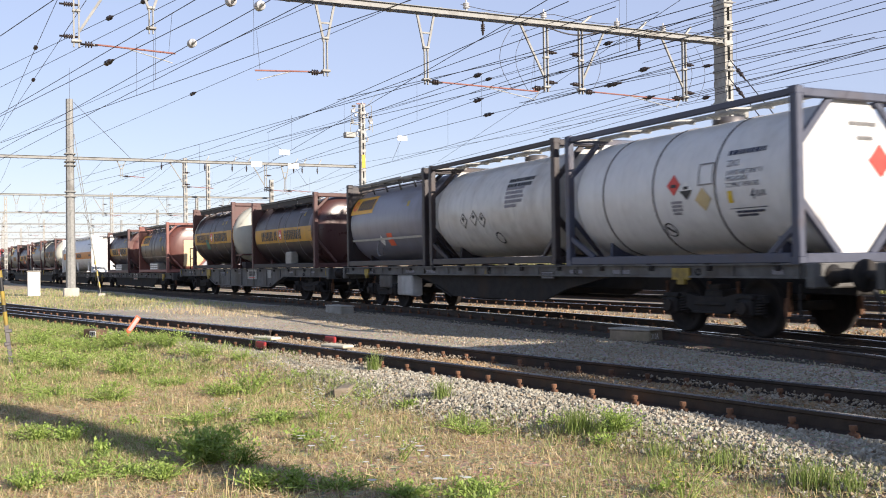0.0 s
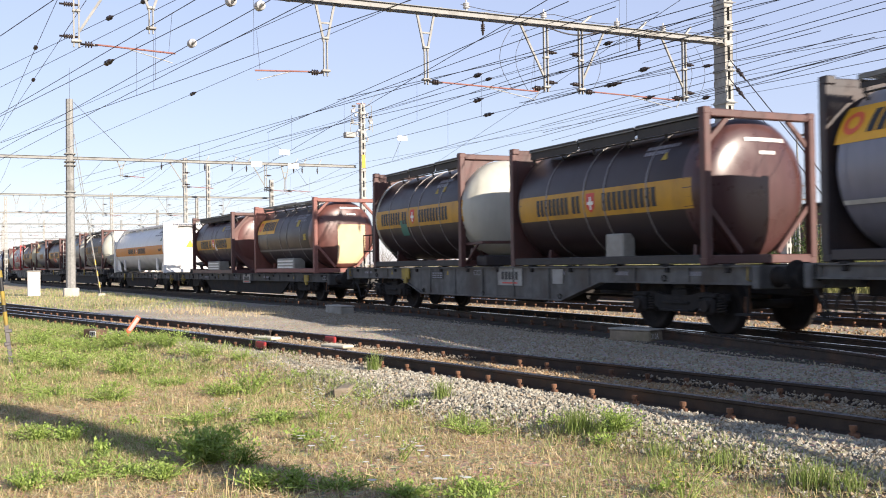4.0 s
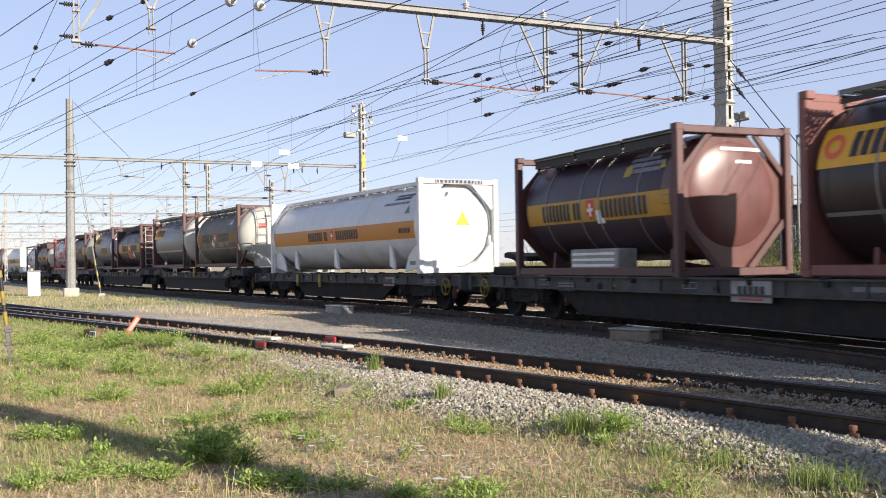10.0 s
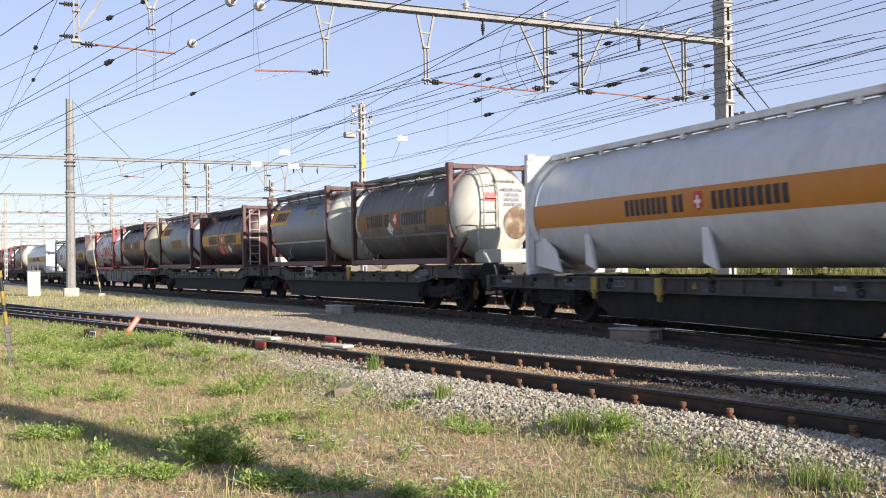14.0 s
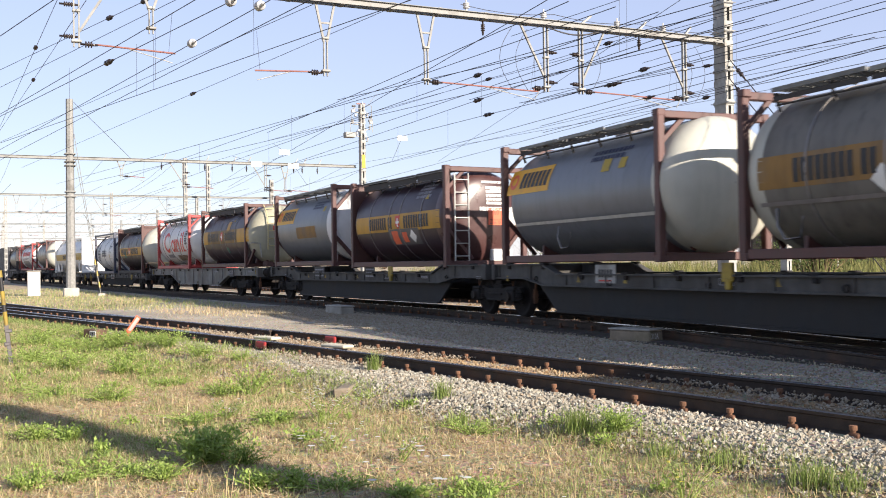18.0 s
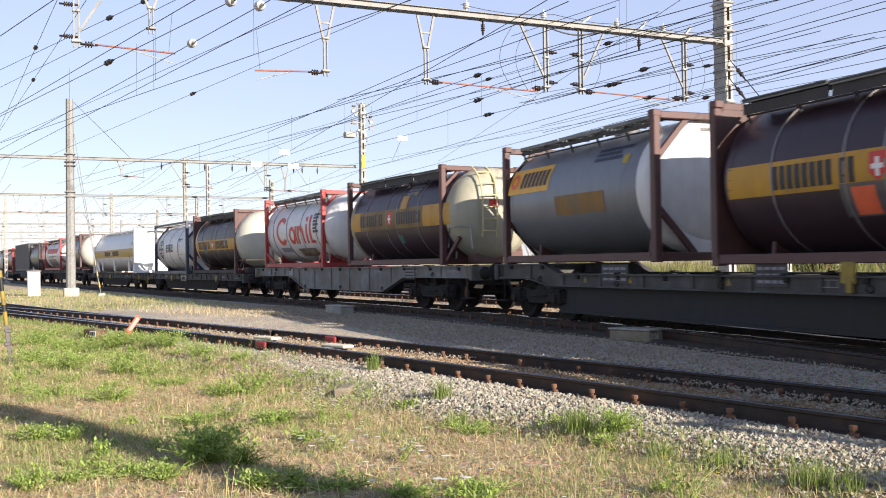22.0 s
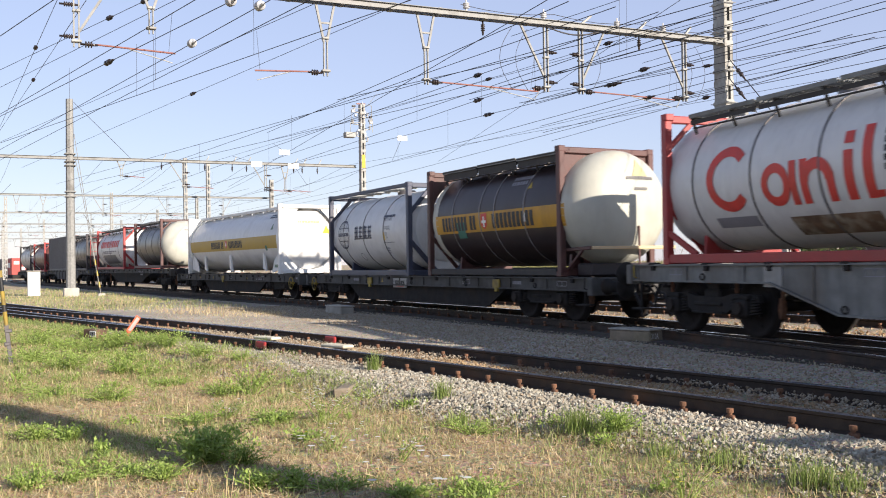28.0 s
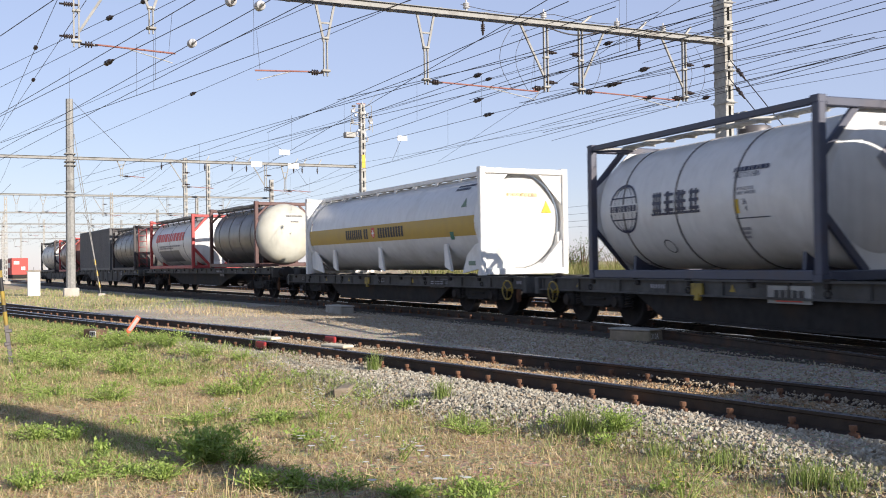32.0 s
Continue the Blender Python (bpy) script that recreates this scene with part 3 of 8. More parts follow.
def wheelset_mesh():
    m = Mesh().rod([(0, -1.05, 0), (0, 1.05, 0)], 0.08, 10)
    prof = [(-0.07, 0.0), (-0.07, 0.18), (-0.02, 0.2), (-0.02, 0.37), (-0.065, 0.39), (-0.068, 0.44), (-0.066, 0.458), (0.03, 0.462), (0.035, 0.49), (0.065, 0.485), (0.066, 0.39), (0.02, 0.37), (0.02, 0.2), (0.07, 0.18), (0.07, 0.0)]
    m.lathe(prof, "y", (0, -0.76, 0), 28)
    m.lathe([(-a, r) for a, r in reversed(prof)], "y", (0, 0.76, 0), 28)
    for k in range(6):
        t = k * math.pi / 3
        for s in (-1, 1):
            m.rod([(0.29 * math.cos(t), s * 0.735, 0.29 * math.sin(t)), (0.29 * math.cos(t), s * 0.79, 0.29 * math.sin(t))], 0.03, 6)
    return m.make("wheelset", WHEEL)


WHEELSET_ME = wheelset_mesh()


def bogie_parts():
    """A welded two-axle freight bogie, 1.8 m between its axles: bolster, side frame, axle box, spring, brake block."""
    bol = Mesh().box((0, 0, 0.62), (0.42, 2.0, 0.22), None, 0.03).box((0, 0, 0.76), (0.3, 0.5, 0.1), None, 0.02).box((0, 0, 0.5), (1.5, 0.12, 0.1), None, 0.02)
    for s in (-1, 1):
        bol.box((0, s * 0.85, 0.77), (0.3, 0.25, 0.1), None, 0.02)
    out = [(-1.25, 0.55), (-1.2, 0.66), (-0.62, 0.68), (-0.35, 0.62), (0.35, 0.62), (0.62, 0.68), (1.2, 0.66), (1.25, 0.55), (0.7, 0.5), (0.4, 0.34), (-0.4, 0.34), (-0.7, 0.5)]
    side = Mesh().plate(out, -0.05, 0.05)
    side.box((0, -0.06, 0.5), (0.7, 0.06, 0.05), None, 0.01).box((0, -0.06, 0.36), (0.8, 0.1, 0.03), None, 0.005)
    box = Mesh().box((0, 0, 0), (0.3, 0.2, 0.28), None, 0.04).rod([(0, -0.1, 0), (0, -0.16, 0)], 0.1, 12)
    box.box((0, 0.0, 0.17), (0.36, 0.16, 0.06), None, 0.01)
    spring = Mesh()
    for s in (0,):
        pts = [(s * 0.23 + 0.07 * math.cos(t), 0.07 * math.sin(t), -0.12 + 0.27 * t / (12 * math.pi)) for t in np.linspace(0, 12 * math.pi, 60)]
        spring.rod(pts, 0.018, 5)
    shoe = Mesh().plate([(0.50, -0.16), (0.55, -0.14), (0.57, 0.0), (0.55, 0.14), (0.50, 0.16), (0.47, 0.0)], -0.04, 0.04).beam((0.53, 0, 0.05), (0.56, 0, 0.4), 0.03, 0.05)
    return {"bogie": bol.make("bogie", FRAME_DARK), "side_frame": side.make("side_frame", FRAME_DARK), "axle_box": box.make("axle_box", FRAME_DARK),
            "spring": spring.make("spring", FRAME_DARK), "brake_shoe": shoe.make("brake_shoe", RUST)}


BOGIE = bogie_parts()
WHEEL_R = 0.46


def bogie(wagon, x):
    b = part("bogie", BOGIE["bogie"], None, wagon, "", Matrix.Translation((x, 0, 0)))
    for s in (-1, 1):
        part("side_frame", BOGIE["side_frame"], None, b, "", Matrix.Translation((0, s * 1.0, 0)) @ Matrix.Rotation(math.pi if s > 0 else 0, 4, "Z"))
        for ax in (-0.9, 0.9):
            turn = Matrix.Rotation(math.pi if s > 0 else 0, 4, "Z")
            part("axle_box", BOGIE["axle_box"], None, b, "", Matrix.Translation((ax, s * 1.06, WHEEL_R)) @ turn)
            for e in (-0.23, 0.23):
                part("spring", BOGIE["spring"], None, b, "", Matrix.Translation((ax + e, s * 1.02, WHEEL_R)) @ turn)
            for e in (-1, 1):
                part("brake_shoe", BOGIE["brake_shoe"], None, b, "", Matrix.Translation((ax, s * 0.76, WHEEL_R)) @ Matrix.Rotation(0 if e > 0 else math.pi, 4, "Z"))
    for ax in (-0.9, 0.9):
        m = Matrix.Translation((ax, 0, WHEEL_R))
        WHEELSETS.append((part("wheelset", WHEELSET_ME, None, b, "", m), m))
    return b


def buffer_mesh():
    m = Mesh().lathe([(0, 0), (0, 0.16), (0.03, 0.16), (0.04, 0.11), (0.3, 0.1), (0.3, 0.075), (0.57, 0.07), (0.575, 0.2), (0.59, 0.23), (0.615, 0.22), (0.625, 0.0)], "x", (0, 0, 0), 20)
    return m.make("buffer", FRAME_DARK)


def coupling_mesh():
    m = Mesh().box((0.05, 0, 0), (0.12, 0.3, 0.26), None, 0.03).rod([(0.05, 0, 0), (0.32, 0, 0.0), (0.36, 0, 0.06), (0.3, 0, 0.1)], 0.035, 6)
    for s in (-1, 1):
        m.rod([(0.3, s * 0.07, 0.0), (0.52, s * 0.07, -0.25)], 0.02, 6)
    m.rod([(0.52, -0.1, -0.25), (0.52, 0.1, -0.25)], 0.03, 6)
    return m.make("screw_coupling", FRAME_DARK)


def hose_mesh():
    pts = [(0.03, 0, 0.0), (0.2, 0.02, -0.05), (0.32, 0.05, -0.3), (0.28, 0.1, -0.5), (0.4, 0.14, -0.42)]
    return Mesh().rod(pts, 0.03, 6).make("brake_hose", BLACKP)


def handwheel_mesh():
    pts = [(0.21 * math.cos(t), 0, 0.21 * math.sin(t)) for t in np.linspace(0, 2 * math.pi, 20, endpoint=False)]
    m = Mesh().rod(pts, 0.018, 6, closed=True)
    for k in range(3):
        t = k * 2.094 + 0.4
        m.rod([(0, 0, 0), (0.2 * math.cos(t), 0, 0.2 * math.sin(t))], 0.012, 5)
    m.rod([(0, -0.02, 0), (0, 0.14, 0)], 0.03, 8)
    return m.make("handwheel", YELLOW_DULL)


BUFFER_ME, COUPLING_ME, HOSE_ME, HANDWHEEL_ME = buffer_mesh(), coupling_mesh(), hose_mesh(), handwheel_mesh()


def sill_outline(half, deck, style, pivot):
    """A wagon's side beam seen from the side: its outline, and that of the darker pan hung below it (or None)."""
    a, b = pivot - 2.3, pivot - 1.5
    if style == "low":
        return ([(-half, deck), (half, deck), (half, deck - 0.27), (-half, deck - 0.27)],
                [(-a - 0.9, deck - 0.26), (a + 0.9, deck - 0.26), (a, 0.2), (-a, 0.2)])
    if style == "thin":
        return ([(-half, deck), (half, deck), (half, deck - 0.22), (-half, deck - 0.22)],
                [(-a + 0.2, deck - 0.22), (a - 0.2, deck - 0.22), (a - 1.7, 0.66), (a - 2.6, 0.40), (-a + 2.6, 0.40), (-a + 1.7, 0.66)])
    if style == "pocket":
        e = half - 2.3
        return ([(-half, deck), (-e, deck), (-e + 0.6, deck - 0.2), (e - 0.6, deck - 0.2), (e, deck), (half, deck), (half, deck - 0.32), (b + 0.7, deck - 0.32), (b - 0.15, 0.72),
                 (-b + 0.15, 0.72), (-b - 0.7, deck - 0.32), (-half, deck - 0.32)],
                [(-b - 0.25, 0.73), (b + 0.25, 0.73), (b - 0.45, 0.2), (-b + 0.45, 0.2)])
    return ([(-half, deck), (half, deck), (half, deck - 0.30), (pivot - 1.5, deck - 0.30), (pivot - 2.9, 0.43), (-pivot + 2.9, 0.43), (-pivot + 1.5, deck - 0.30), (-half, deck - 0.30)], None)


def wagon(front, rear, style, deck, pivots, label, wheels_at=(), plates=(), buffers=(True, True), bogies=(True, True), group="wagons of the train", paint=FRAME_GREY):
    """A container wagon in the train from front to rear (its headstocks), with the pivots of its bogies."""
    mid = (pivots[0] + pivots[1]) / 2
    th = tagged(empty("container_wagon"), label, "railway wagon", group)
    RIDERS.append((th, pivots[0], pivots[1], Matrix.Identity(4)))
    f, r = front - mid, rear - mid
    half = (f - r) / 2
    cx = (f + r) / 2
    out, pan = sill_outline(half, deck, style, (pivots[0] - pivots[1]) / 2)
    out = [(x + cx, z) for x, z in out]
    tops = sorted([q for q in out if q[1] > deck - 0.21])
    lows = sorted([q for q in out if q[1] <= deck - 0.21])
    for s in (-1, 1):
        m = Mesh().plate(out, s * 1.12 - 0.03, s * 1.12 + 0.03)
        sill = part("side_sill", m, paint, th)
        for edge, dz in ((tops, -0.012), (lows, 0.012)):
            for a, b in zip(edge, edge[1:]):
                part("flange", Mesh().beam((a[0], s * 1.12, a[1] + dz), (b[0], s * 1.12, b[1] + dz), 0.18, 0.03), paint, sill)
        if pan:
            q = [(x + cx, z) for x, z in pan]
            m = Mesh().plate(q, s * 1.02 - 0.03, s * 1.02 + 0.03)
            m.beam((q[-2][0], s * 1.02, q[-2][1]), (q[-1][0], s * 1.02, q[-1][1]), 0.16, 0.04)
            part("pan", m, FRAME_LOW if style == "pocket" else FRAME_DARK, th)
        n = int((f - r) / 1.45)
        for i in range(n + 1):
            x = r + 0.25 + (f - r - 0.5) * i / n
            zt = float(np.interp(x, [q[0] for q in tops], [q[1] for q in tops]))
            zb = float(np.interp(x, [q[0] for q in lows], [q[1] for q in lows]))
            part("rib", Mesh().box((x, s * 1.165, (zt - 0.03 + zb + 0.02) / 2), (0.05, 0.035, zt - 0.05 - zb), None, 0.005), paint, sill)
        for i in range(n):
            x = r + (f - r) * (i + 0.5) / n
            zt = float(np.interp(x, [q[0] for q in tops], [q[1] for q in tops]))
            part("spigot", Mesh().box((x, s * 1.14, zt + 0.0), (0.2, 0.14, 0.06), None, 0.015).box((x, s * 1.17, zt - 0.06), (0.1, 0.06, 0.1), None, 0.012), FRAME_DARK, sill)
        for i in range(5):
            x = r + (f - r) * (i + 0.7) / 5.4
            zb = float(np.interp(x, [q[0] for q in lows], [q[1] for q in lows]))
            part("lashing_ring", Mesh().rod([(x + 0.06 * math.cos(t), s * 1.17, zb + 0.09 + 0.05 * math.sin(t)) for t in np.linspace(0, 6.28, 10)[:-1]], 0.012, 5, closed=True), FRAME_DARK, sill)
    for x, w in ((f - 0.08, 1), (r + 0.08, -1)):
        part("headstock", Mesh().box((x, 0, deck - 0.18), (0.16, 2.5, 0.36), None, 0.02), paint, th)
    part("centre_sill", Mesh().box((cx, 0, deck - 0.36), (f - r - 0.3, 0.5, 0.26), None, 0.02), FRAME_DARK, th)
    n = 9
    for i in range(n):
        x = r + 0.5 + (f - r - 1.0) * i / (n - 1)
        part("cross_beam", Mesh().box((x, 0, deck - (0.3 if style == "pocket" else 0.14)), (0.14, 2.2, 0.16), None, 0.015), FRAME_DARK, th)
    for on, p in zip(bogies, pivots):
        if on:
            bogie(th, p - mid)
    for on, x, w in ((buffers[0], f, 1), (buffers[1], r, -1)):
        if on:
            turn = Matrix.Rotation(0 if w > 0 else math.pi, 4, "Z")
            for s in (-1, 1):
                part("buffer", BUFFER_ME, None, th, "", Matrix.Translation((x, s * 0.875, min(1.06, deck - 0.18))) @ turn)
                part("brake_hose", HOSE_ME, None, th, "", Matrix.Translation((x, s * 0.35, deck - 0.3)) @ turn)
                st = Mesh().beam((0, s * 1.15, deck - 0.3), (0, s * 1.15, 0.35), 0.03, 0.03).beam((-0.18, s * 1.15, 0.36), (0.18, s * 1.15, 0.36), 0.2, 0.03)
                part("grab_rail", Mesh().rod([(x - w * 0.25, s * 1.16, deck - 0.25), (x - w * 0.25, s * 1.24, deck - 0.22), (x - w * 0.25, s * 1.24, deck - 0.02), (x - w * 0.25, s * 1.16, deck)], 0.014, 6), YELLOW_DULL if style == "flat" else FRAME_DARK, th)
                part("step", st, FRAME_DARK, th, "", Matrix.Translation((x - w * 0.35, 0, 0)))
            part("screw_coupling", COUPLING_ME, None, th, "", Matrix.Translation((x, 0, min(1.04, deck - 0.18))) @ turn)
    for x in wheels_at:
        part("handwheel", HANDWHEEL_ME, None, th, "dull ochre handbrake wheel", Matrix.Translation((x - mid, -1.24, deck - 0.3)))
    for x, w, h, kind in plates:
        m = Mesh().box((x - mid, -1.166, deck - 0.2), (w, 0.01, h), None, 0.002)
        if kind == "name":
            pl = part("name_plate", m, PLATE_GREY, th, "soiled pale name plate with dark lettering bars")
            k = Mesh()
            for i in range(5):
                k.box((x - mid + (i - 2) * w * 0.14, -1.174, deck - 0.19), (w * 0.1, 0.006, h * 0.42))
            part("lettering", k, BLACKP, pl)
            part("red_line", Mesh().box((x - mid, -1.174, deck - 0.2 - h * 0.36), (w * 0.6, 0.006, h * 0.07)), REDP, pl)
        elif kind == "grey":
            pl = part("data_panel", m, FRAME_GREY, th)
            k = Mesh()
            for i in range(3):
                for j in range(4):
                    k.box((x - mid + (j - 1.5) * w * 0.22, -1.174, deck - 0.2 + (1 - i) * h * 0.28), (w * 0.17, 0.006, h * 0.13))
            part("lettering", k, GREYTEXT, pl)
        elif kind == "yellow":
            k = Mesh().box((x - mid, -1.19, deck - 0.16), (w, 0.05, h), None, 0.01).box((x - mid + 0.03, -1.2, deck - 0.16 - h * 0.6), (w * 0.4, 0.07, h * 0.6), None, 0.01)
            part("lever_block", k, YELLOW_DULL, th, "yellow-painted brake lever block")
        elif kind in ("case", "dark_case"):
            z = deck - 0.24 - h / 2
            k = part("equipment_case", Mesh().box((x - mid, -1.03, z), (w, 0.3, h), None, 0.02), CASE_GREY if kind == "case" else paint, th, "pale steel equipment case" if kind == "case" else "")
            part("case_door", Mesh().box((x - mid, -1.187, z), (w - 0.08, 0.012, h - 0.08), None, 0.004), CASE_GREY if kind == "case" else paint, k)
        elif kind == "white":
            part("data_panel", m, PLATE_GREY, th, "soiled pale data panel")
    rng = random.Random(int(-front * 10))
    for k in range(7):
        x = r + (f - r) * (k + rng.uniform(0.2, 0.8)) / 7
        kind = rng.choice(("row", "row", "tri", "box"))
        zz = deck - (0.31 if style == "pocket" else 0.13)
        m = Mesh()
        if kind == "row":
            for j in range(rng.randint(3, 8)):
                m.box((x + j * 0.075, -1.1535, zz), (0.05, 0.005, 0.07))
        elif kind == "tri":
            m.add([(x - 0.07, -1.156, zz - 0.06), (x + 0.07, -1.156, zz - 0.06), (x, -1.156, zz + 0.07)], [(0, 1, 2)])
        else:
            for a, b in ((0, 0.05), (0, -0.05)):
                m.box((x + a, -1.1535, zz + b), (0.34, 0.005, 0.012))
            for a in (-0.17, 0, 0.17):
                m.box((x + a, -1.1535, zz), (0.012, 0.005, 0.11))
        part("stencil", m, YELLOW_DULL if kind == "tri" else GREYTEXT, th)
    und = Mesh()
    und.rod([(-0.55, 0, 0), (0.55, 0, 0)], 0.2, 14)
    for k in range(2):
        part("air_tank", und, FRAME_DARK, th, "", Matrix.Translation((cx + rng.uniform(-2.5, 2.5), -0.45 + 0.9 * k, 0.52)))
    part("brake_rod", Mesh().rod([(pivots[1] - mid, 0.25, 0.5), (pivots[0] - mid, 0.25, 0.5)], 0.03, 6), FRAME_DARK, th)
    valve = Mesh().box((0, 0, 0), (0.45, 0.3, 0.3), None, 0.04).rod([(0.2, 0, 0), (0.5, -0.3, 0.05)], 0.02, 6)
    part("brake_valve", valve, FRAME_DARK, th, "", Matrix.Translation((cx + 1.2, -0.7, 0.55)))
    return th


def on_wagon(thing, w_pivots, q_mid, z):
    """Rides on the wagon with those pivots, its own middle at q_mid in the train."""
    mid = (w_pivots[0] + w_pivots[1]) / 2
    RIDERS.append((thing, w_pivots[0], w_pivots[1], Matrix.Translation((q_mid - mid, 0, z))))
# ---- tank containers ----
H_ISO = 2.591
WALK = mat("dark_walkway_steel", (0.052, 0.049, 0.047), 0.75, 0.2, 0.2, 8, (0.085, 0.075, 0.065), 1.5, 0.3, 0.2)
GRATE = mat("galvanised_grating", (0.21, 0.215, 0.205), 0.6, 0.3, 0.2, 8, (0.09, 0.085, 0.075), 1.5, 0.5, 0.1)


def dome(R, depth, n=7, flat=0.0):
    """Half of a dished end: (along, radius) pairs from the rim to the tip."""
    out = []
    for i in range(n + 1):
        t = i / n * math.pi / 2
        out.append((depth * math.sin(t) ** 1.0, R * math.cos(t) ** 0.6 if i < n else 0.0))
    return out


def shell_mesh(x0, x1, R, zc, d0, d1):
    """A tank's barrel between two seams, with a dished end beyond each."""
    m = Mesh()
    prof = [(x0 - a, r) for a, r in reversed(dome(R, d0))] + [(x0 + (x1 - x0) * k / 4, R) for k in range(1, 4)] + [(x1 + a, r) for a, r in dome(R, d1)]
    m.lathe(prof, "x", (0, 0, zc), 48)
    return m


def bend(m, R, zc, x, a, side=-1):
    """Wraps a flat mesh (x along, y up, in metres from its middle) onto a tank's flank at x and angle a."""
    for v in m.vertices:
        t = radians(a) + v.co.y / R
        r = R + v.co.z
        v.co = (x + v.co.x, side * r * math.cos(t), zc + r * math.sin(t))
    m.update()
    return m


def text_mesh(body, size, material, squeeze=0.85):
    """Lettering in the built-in typeface as a flat mesh, set from the left."""
    cu = bpy.data.curves.new("lettering", "FONT")
    cu.body, cu.size = body, size
    cu.resolution_u = 2
    ob = bpy.data.objects.new("lettering", cu)
    scene.collection.objects.link(ob)
    me = bpy.data.meshes.new_from_object(ob.evaluated_get(bpy.context.evaluated_depsgraph_get()))
    bpy.data.objects.remove(ob)
    me.materials.clear()
    me.materials.append(material)
    for v in me.vertices:
        v.co.x *= squeeze
    return me


def bars_mesh(rows, w, h, seed, fill=0.7):
    """Unreadable or withheld writing: rows of plain bars within w x h."""
    rng = random.Random(seed)
    m = Mesh()
    for i in range(rows):
        y = h / 2 - (i + 0.5) * h / rows
        x, end = -w / 2, w / 2 - rng.uniform(0, 0.35) * w * (i > 0)
        while x < end:
            k = min(rng.uniform(0.35, 0.9) * h / rows, end - x)
            hh = h / rows * fill / 2
            m.add([(x, y - hh, 0), (x + k, y - hh, 0), (x + k, y + hh, 0), (x, y + hh, 0)], [(0, 1, 2, 3)])
            x += k + 0.16 * h / rows
    return m


def grid(x0, x1, y0, y1, ny=6):
    m = Mesh()
    for j in range(ny):
        a, b = y0 + (y1 - y0) * j / ny, y0 + (y1 - y0) * (j + 1) / ny
        m.add([(x0, a, 0), (x1, a, 0), (x1, b, 0), (x0, b, 0)], [(0, 1, 2, 3)])
    return m


def ring_flat(r0, r1, n=28, sx=1.0, part_of=(0, 360)):
    m = Mesh()
    k = n
    vs = []
    for i in range(n + 1):
        t = radians(part_of[0] + (part_of[1] - part_of[0]) * i / n)
        vs += [(sx * r0 * math.cos(t), r0 * math.sin(t), 0), (sx * r1 * math.cos(t), r1 * math.sin(t), 0)]
    return m.add(vs, [(2 * i, 2 * i + 1, 2 * i + 3, 2 * i + 2) for i in range(k)])


def diamond(s):
    return Mesh().add([(-s, 0, 0), (0, -s, 0), (s, 0, 0), (0, s, 0)], [(0, 1, 2, 3)])


def tri(s):
    return Mesh().add([(-s, -0.8 * s, 0), (s, -0.8 * s, 0), (0, s, 0)], [(0, 1, 2)])


def slice_up(me, step, both=False):
    """Cuts a flat mesh into strips, so that it can follow a curved wall."""
    b = bmesh.new()
    b.from_mesh(me)
    bmesh.ops.remove_doubles(b, verts=b.verts[:], dist=1e-5)
    for ax in ((0, 1) if both else (1,)):
        lo, hi = min(v.co[ax] for v in b.verts), max(v.co[ax] for v in b.verts)
        for k in range(1, int((hi - lo) / step) + 1):
            co, no = [0, 0, 0], [0, 0, 0]
            co[ax], no[ax] = lo + k * step, 1
            bmesh.ops.bisect_plane(b, geom=b.verts[:] + b.edges[:] + b.faces[:], plane_co=co, plane_no=no)
    b.to_mesh(me)
    b.free()
    return me


def on_flank(tank, name, mesh, material, x, a, R, zc, lift=0.006, label=""):
    me = mesh.make(name, material) if isinstance(mesh, Mesh) else mesh
    slice_up(me, 0.09)
    for v in me.vertices:
        v.co.z = lift
    return part(name, bend(me, R, zc, x, a), None, tank, label)


def on_end(tank, name, mesh, material, x, y, z, label="", slope=None):
    """A flat mark on an end, facing forwards; its own x runs to the near side's left as seen from ahead."""
    me = mesh.make(name, material) if isinstance(mesh, Mesh) else mesh
    for v in me.vertices:
        yy, zz = y + v.co.x, z + v.co.y
        v.co = (x if slope is None else slope(yy, zz) + 0.012, yy, zz)
    me.update()
    return part(name, me, None, tank, label)


def casting(m, x, y, z, mi=0):
    m.box((x, y, z), (0.178, 0.162, 0.118), None, 0.012, mi)


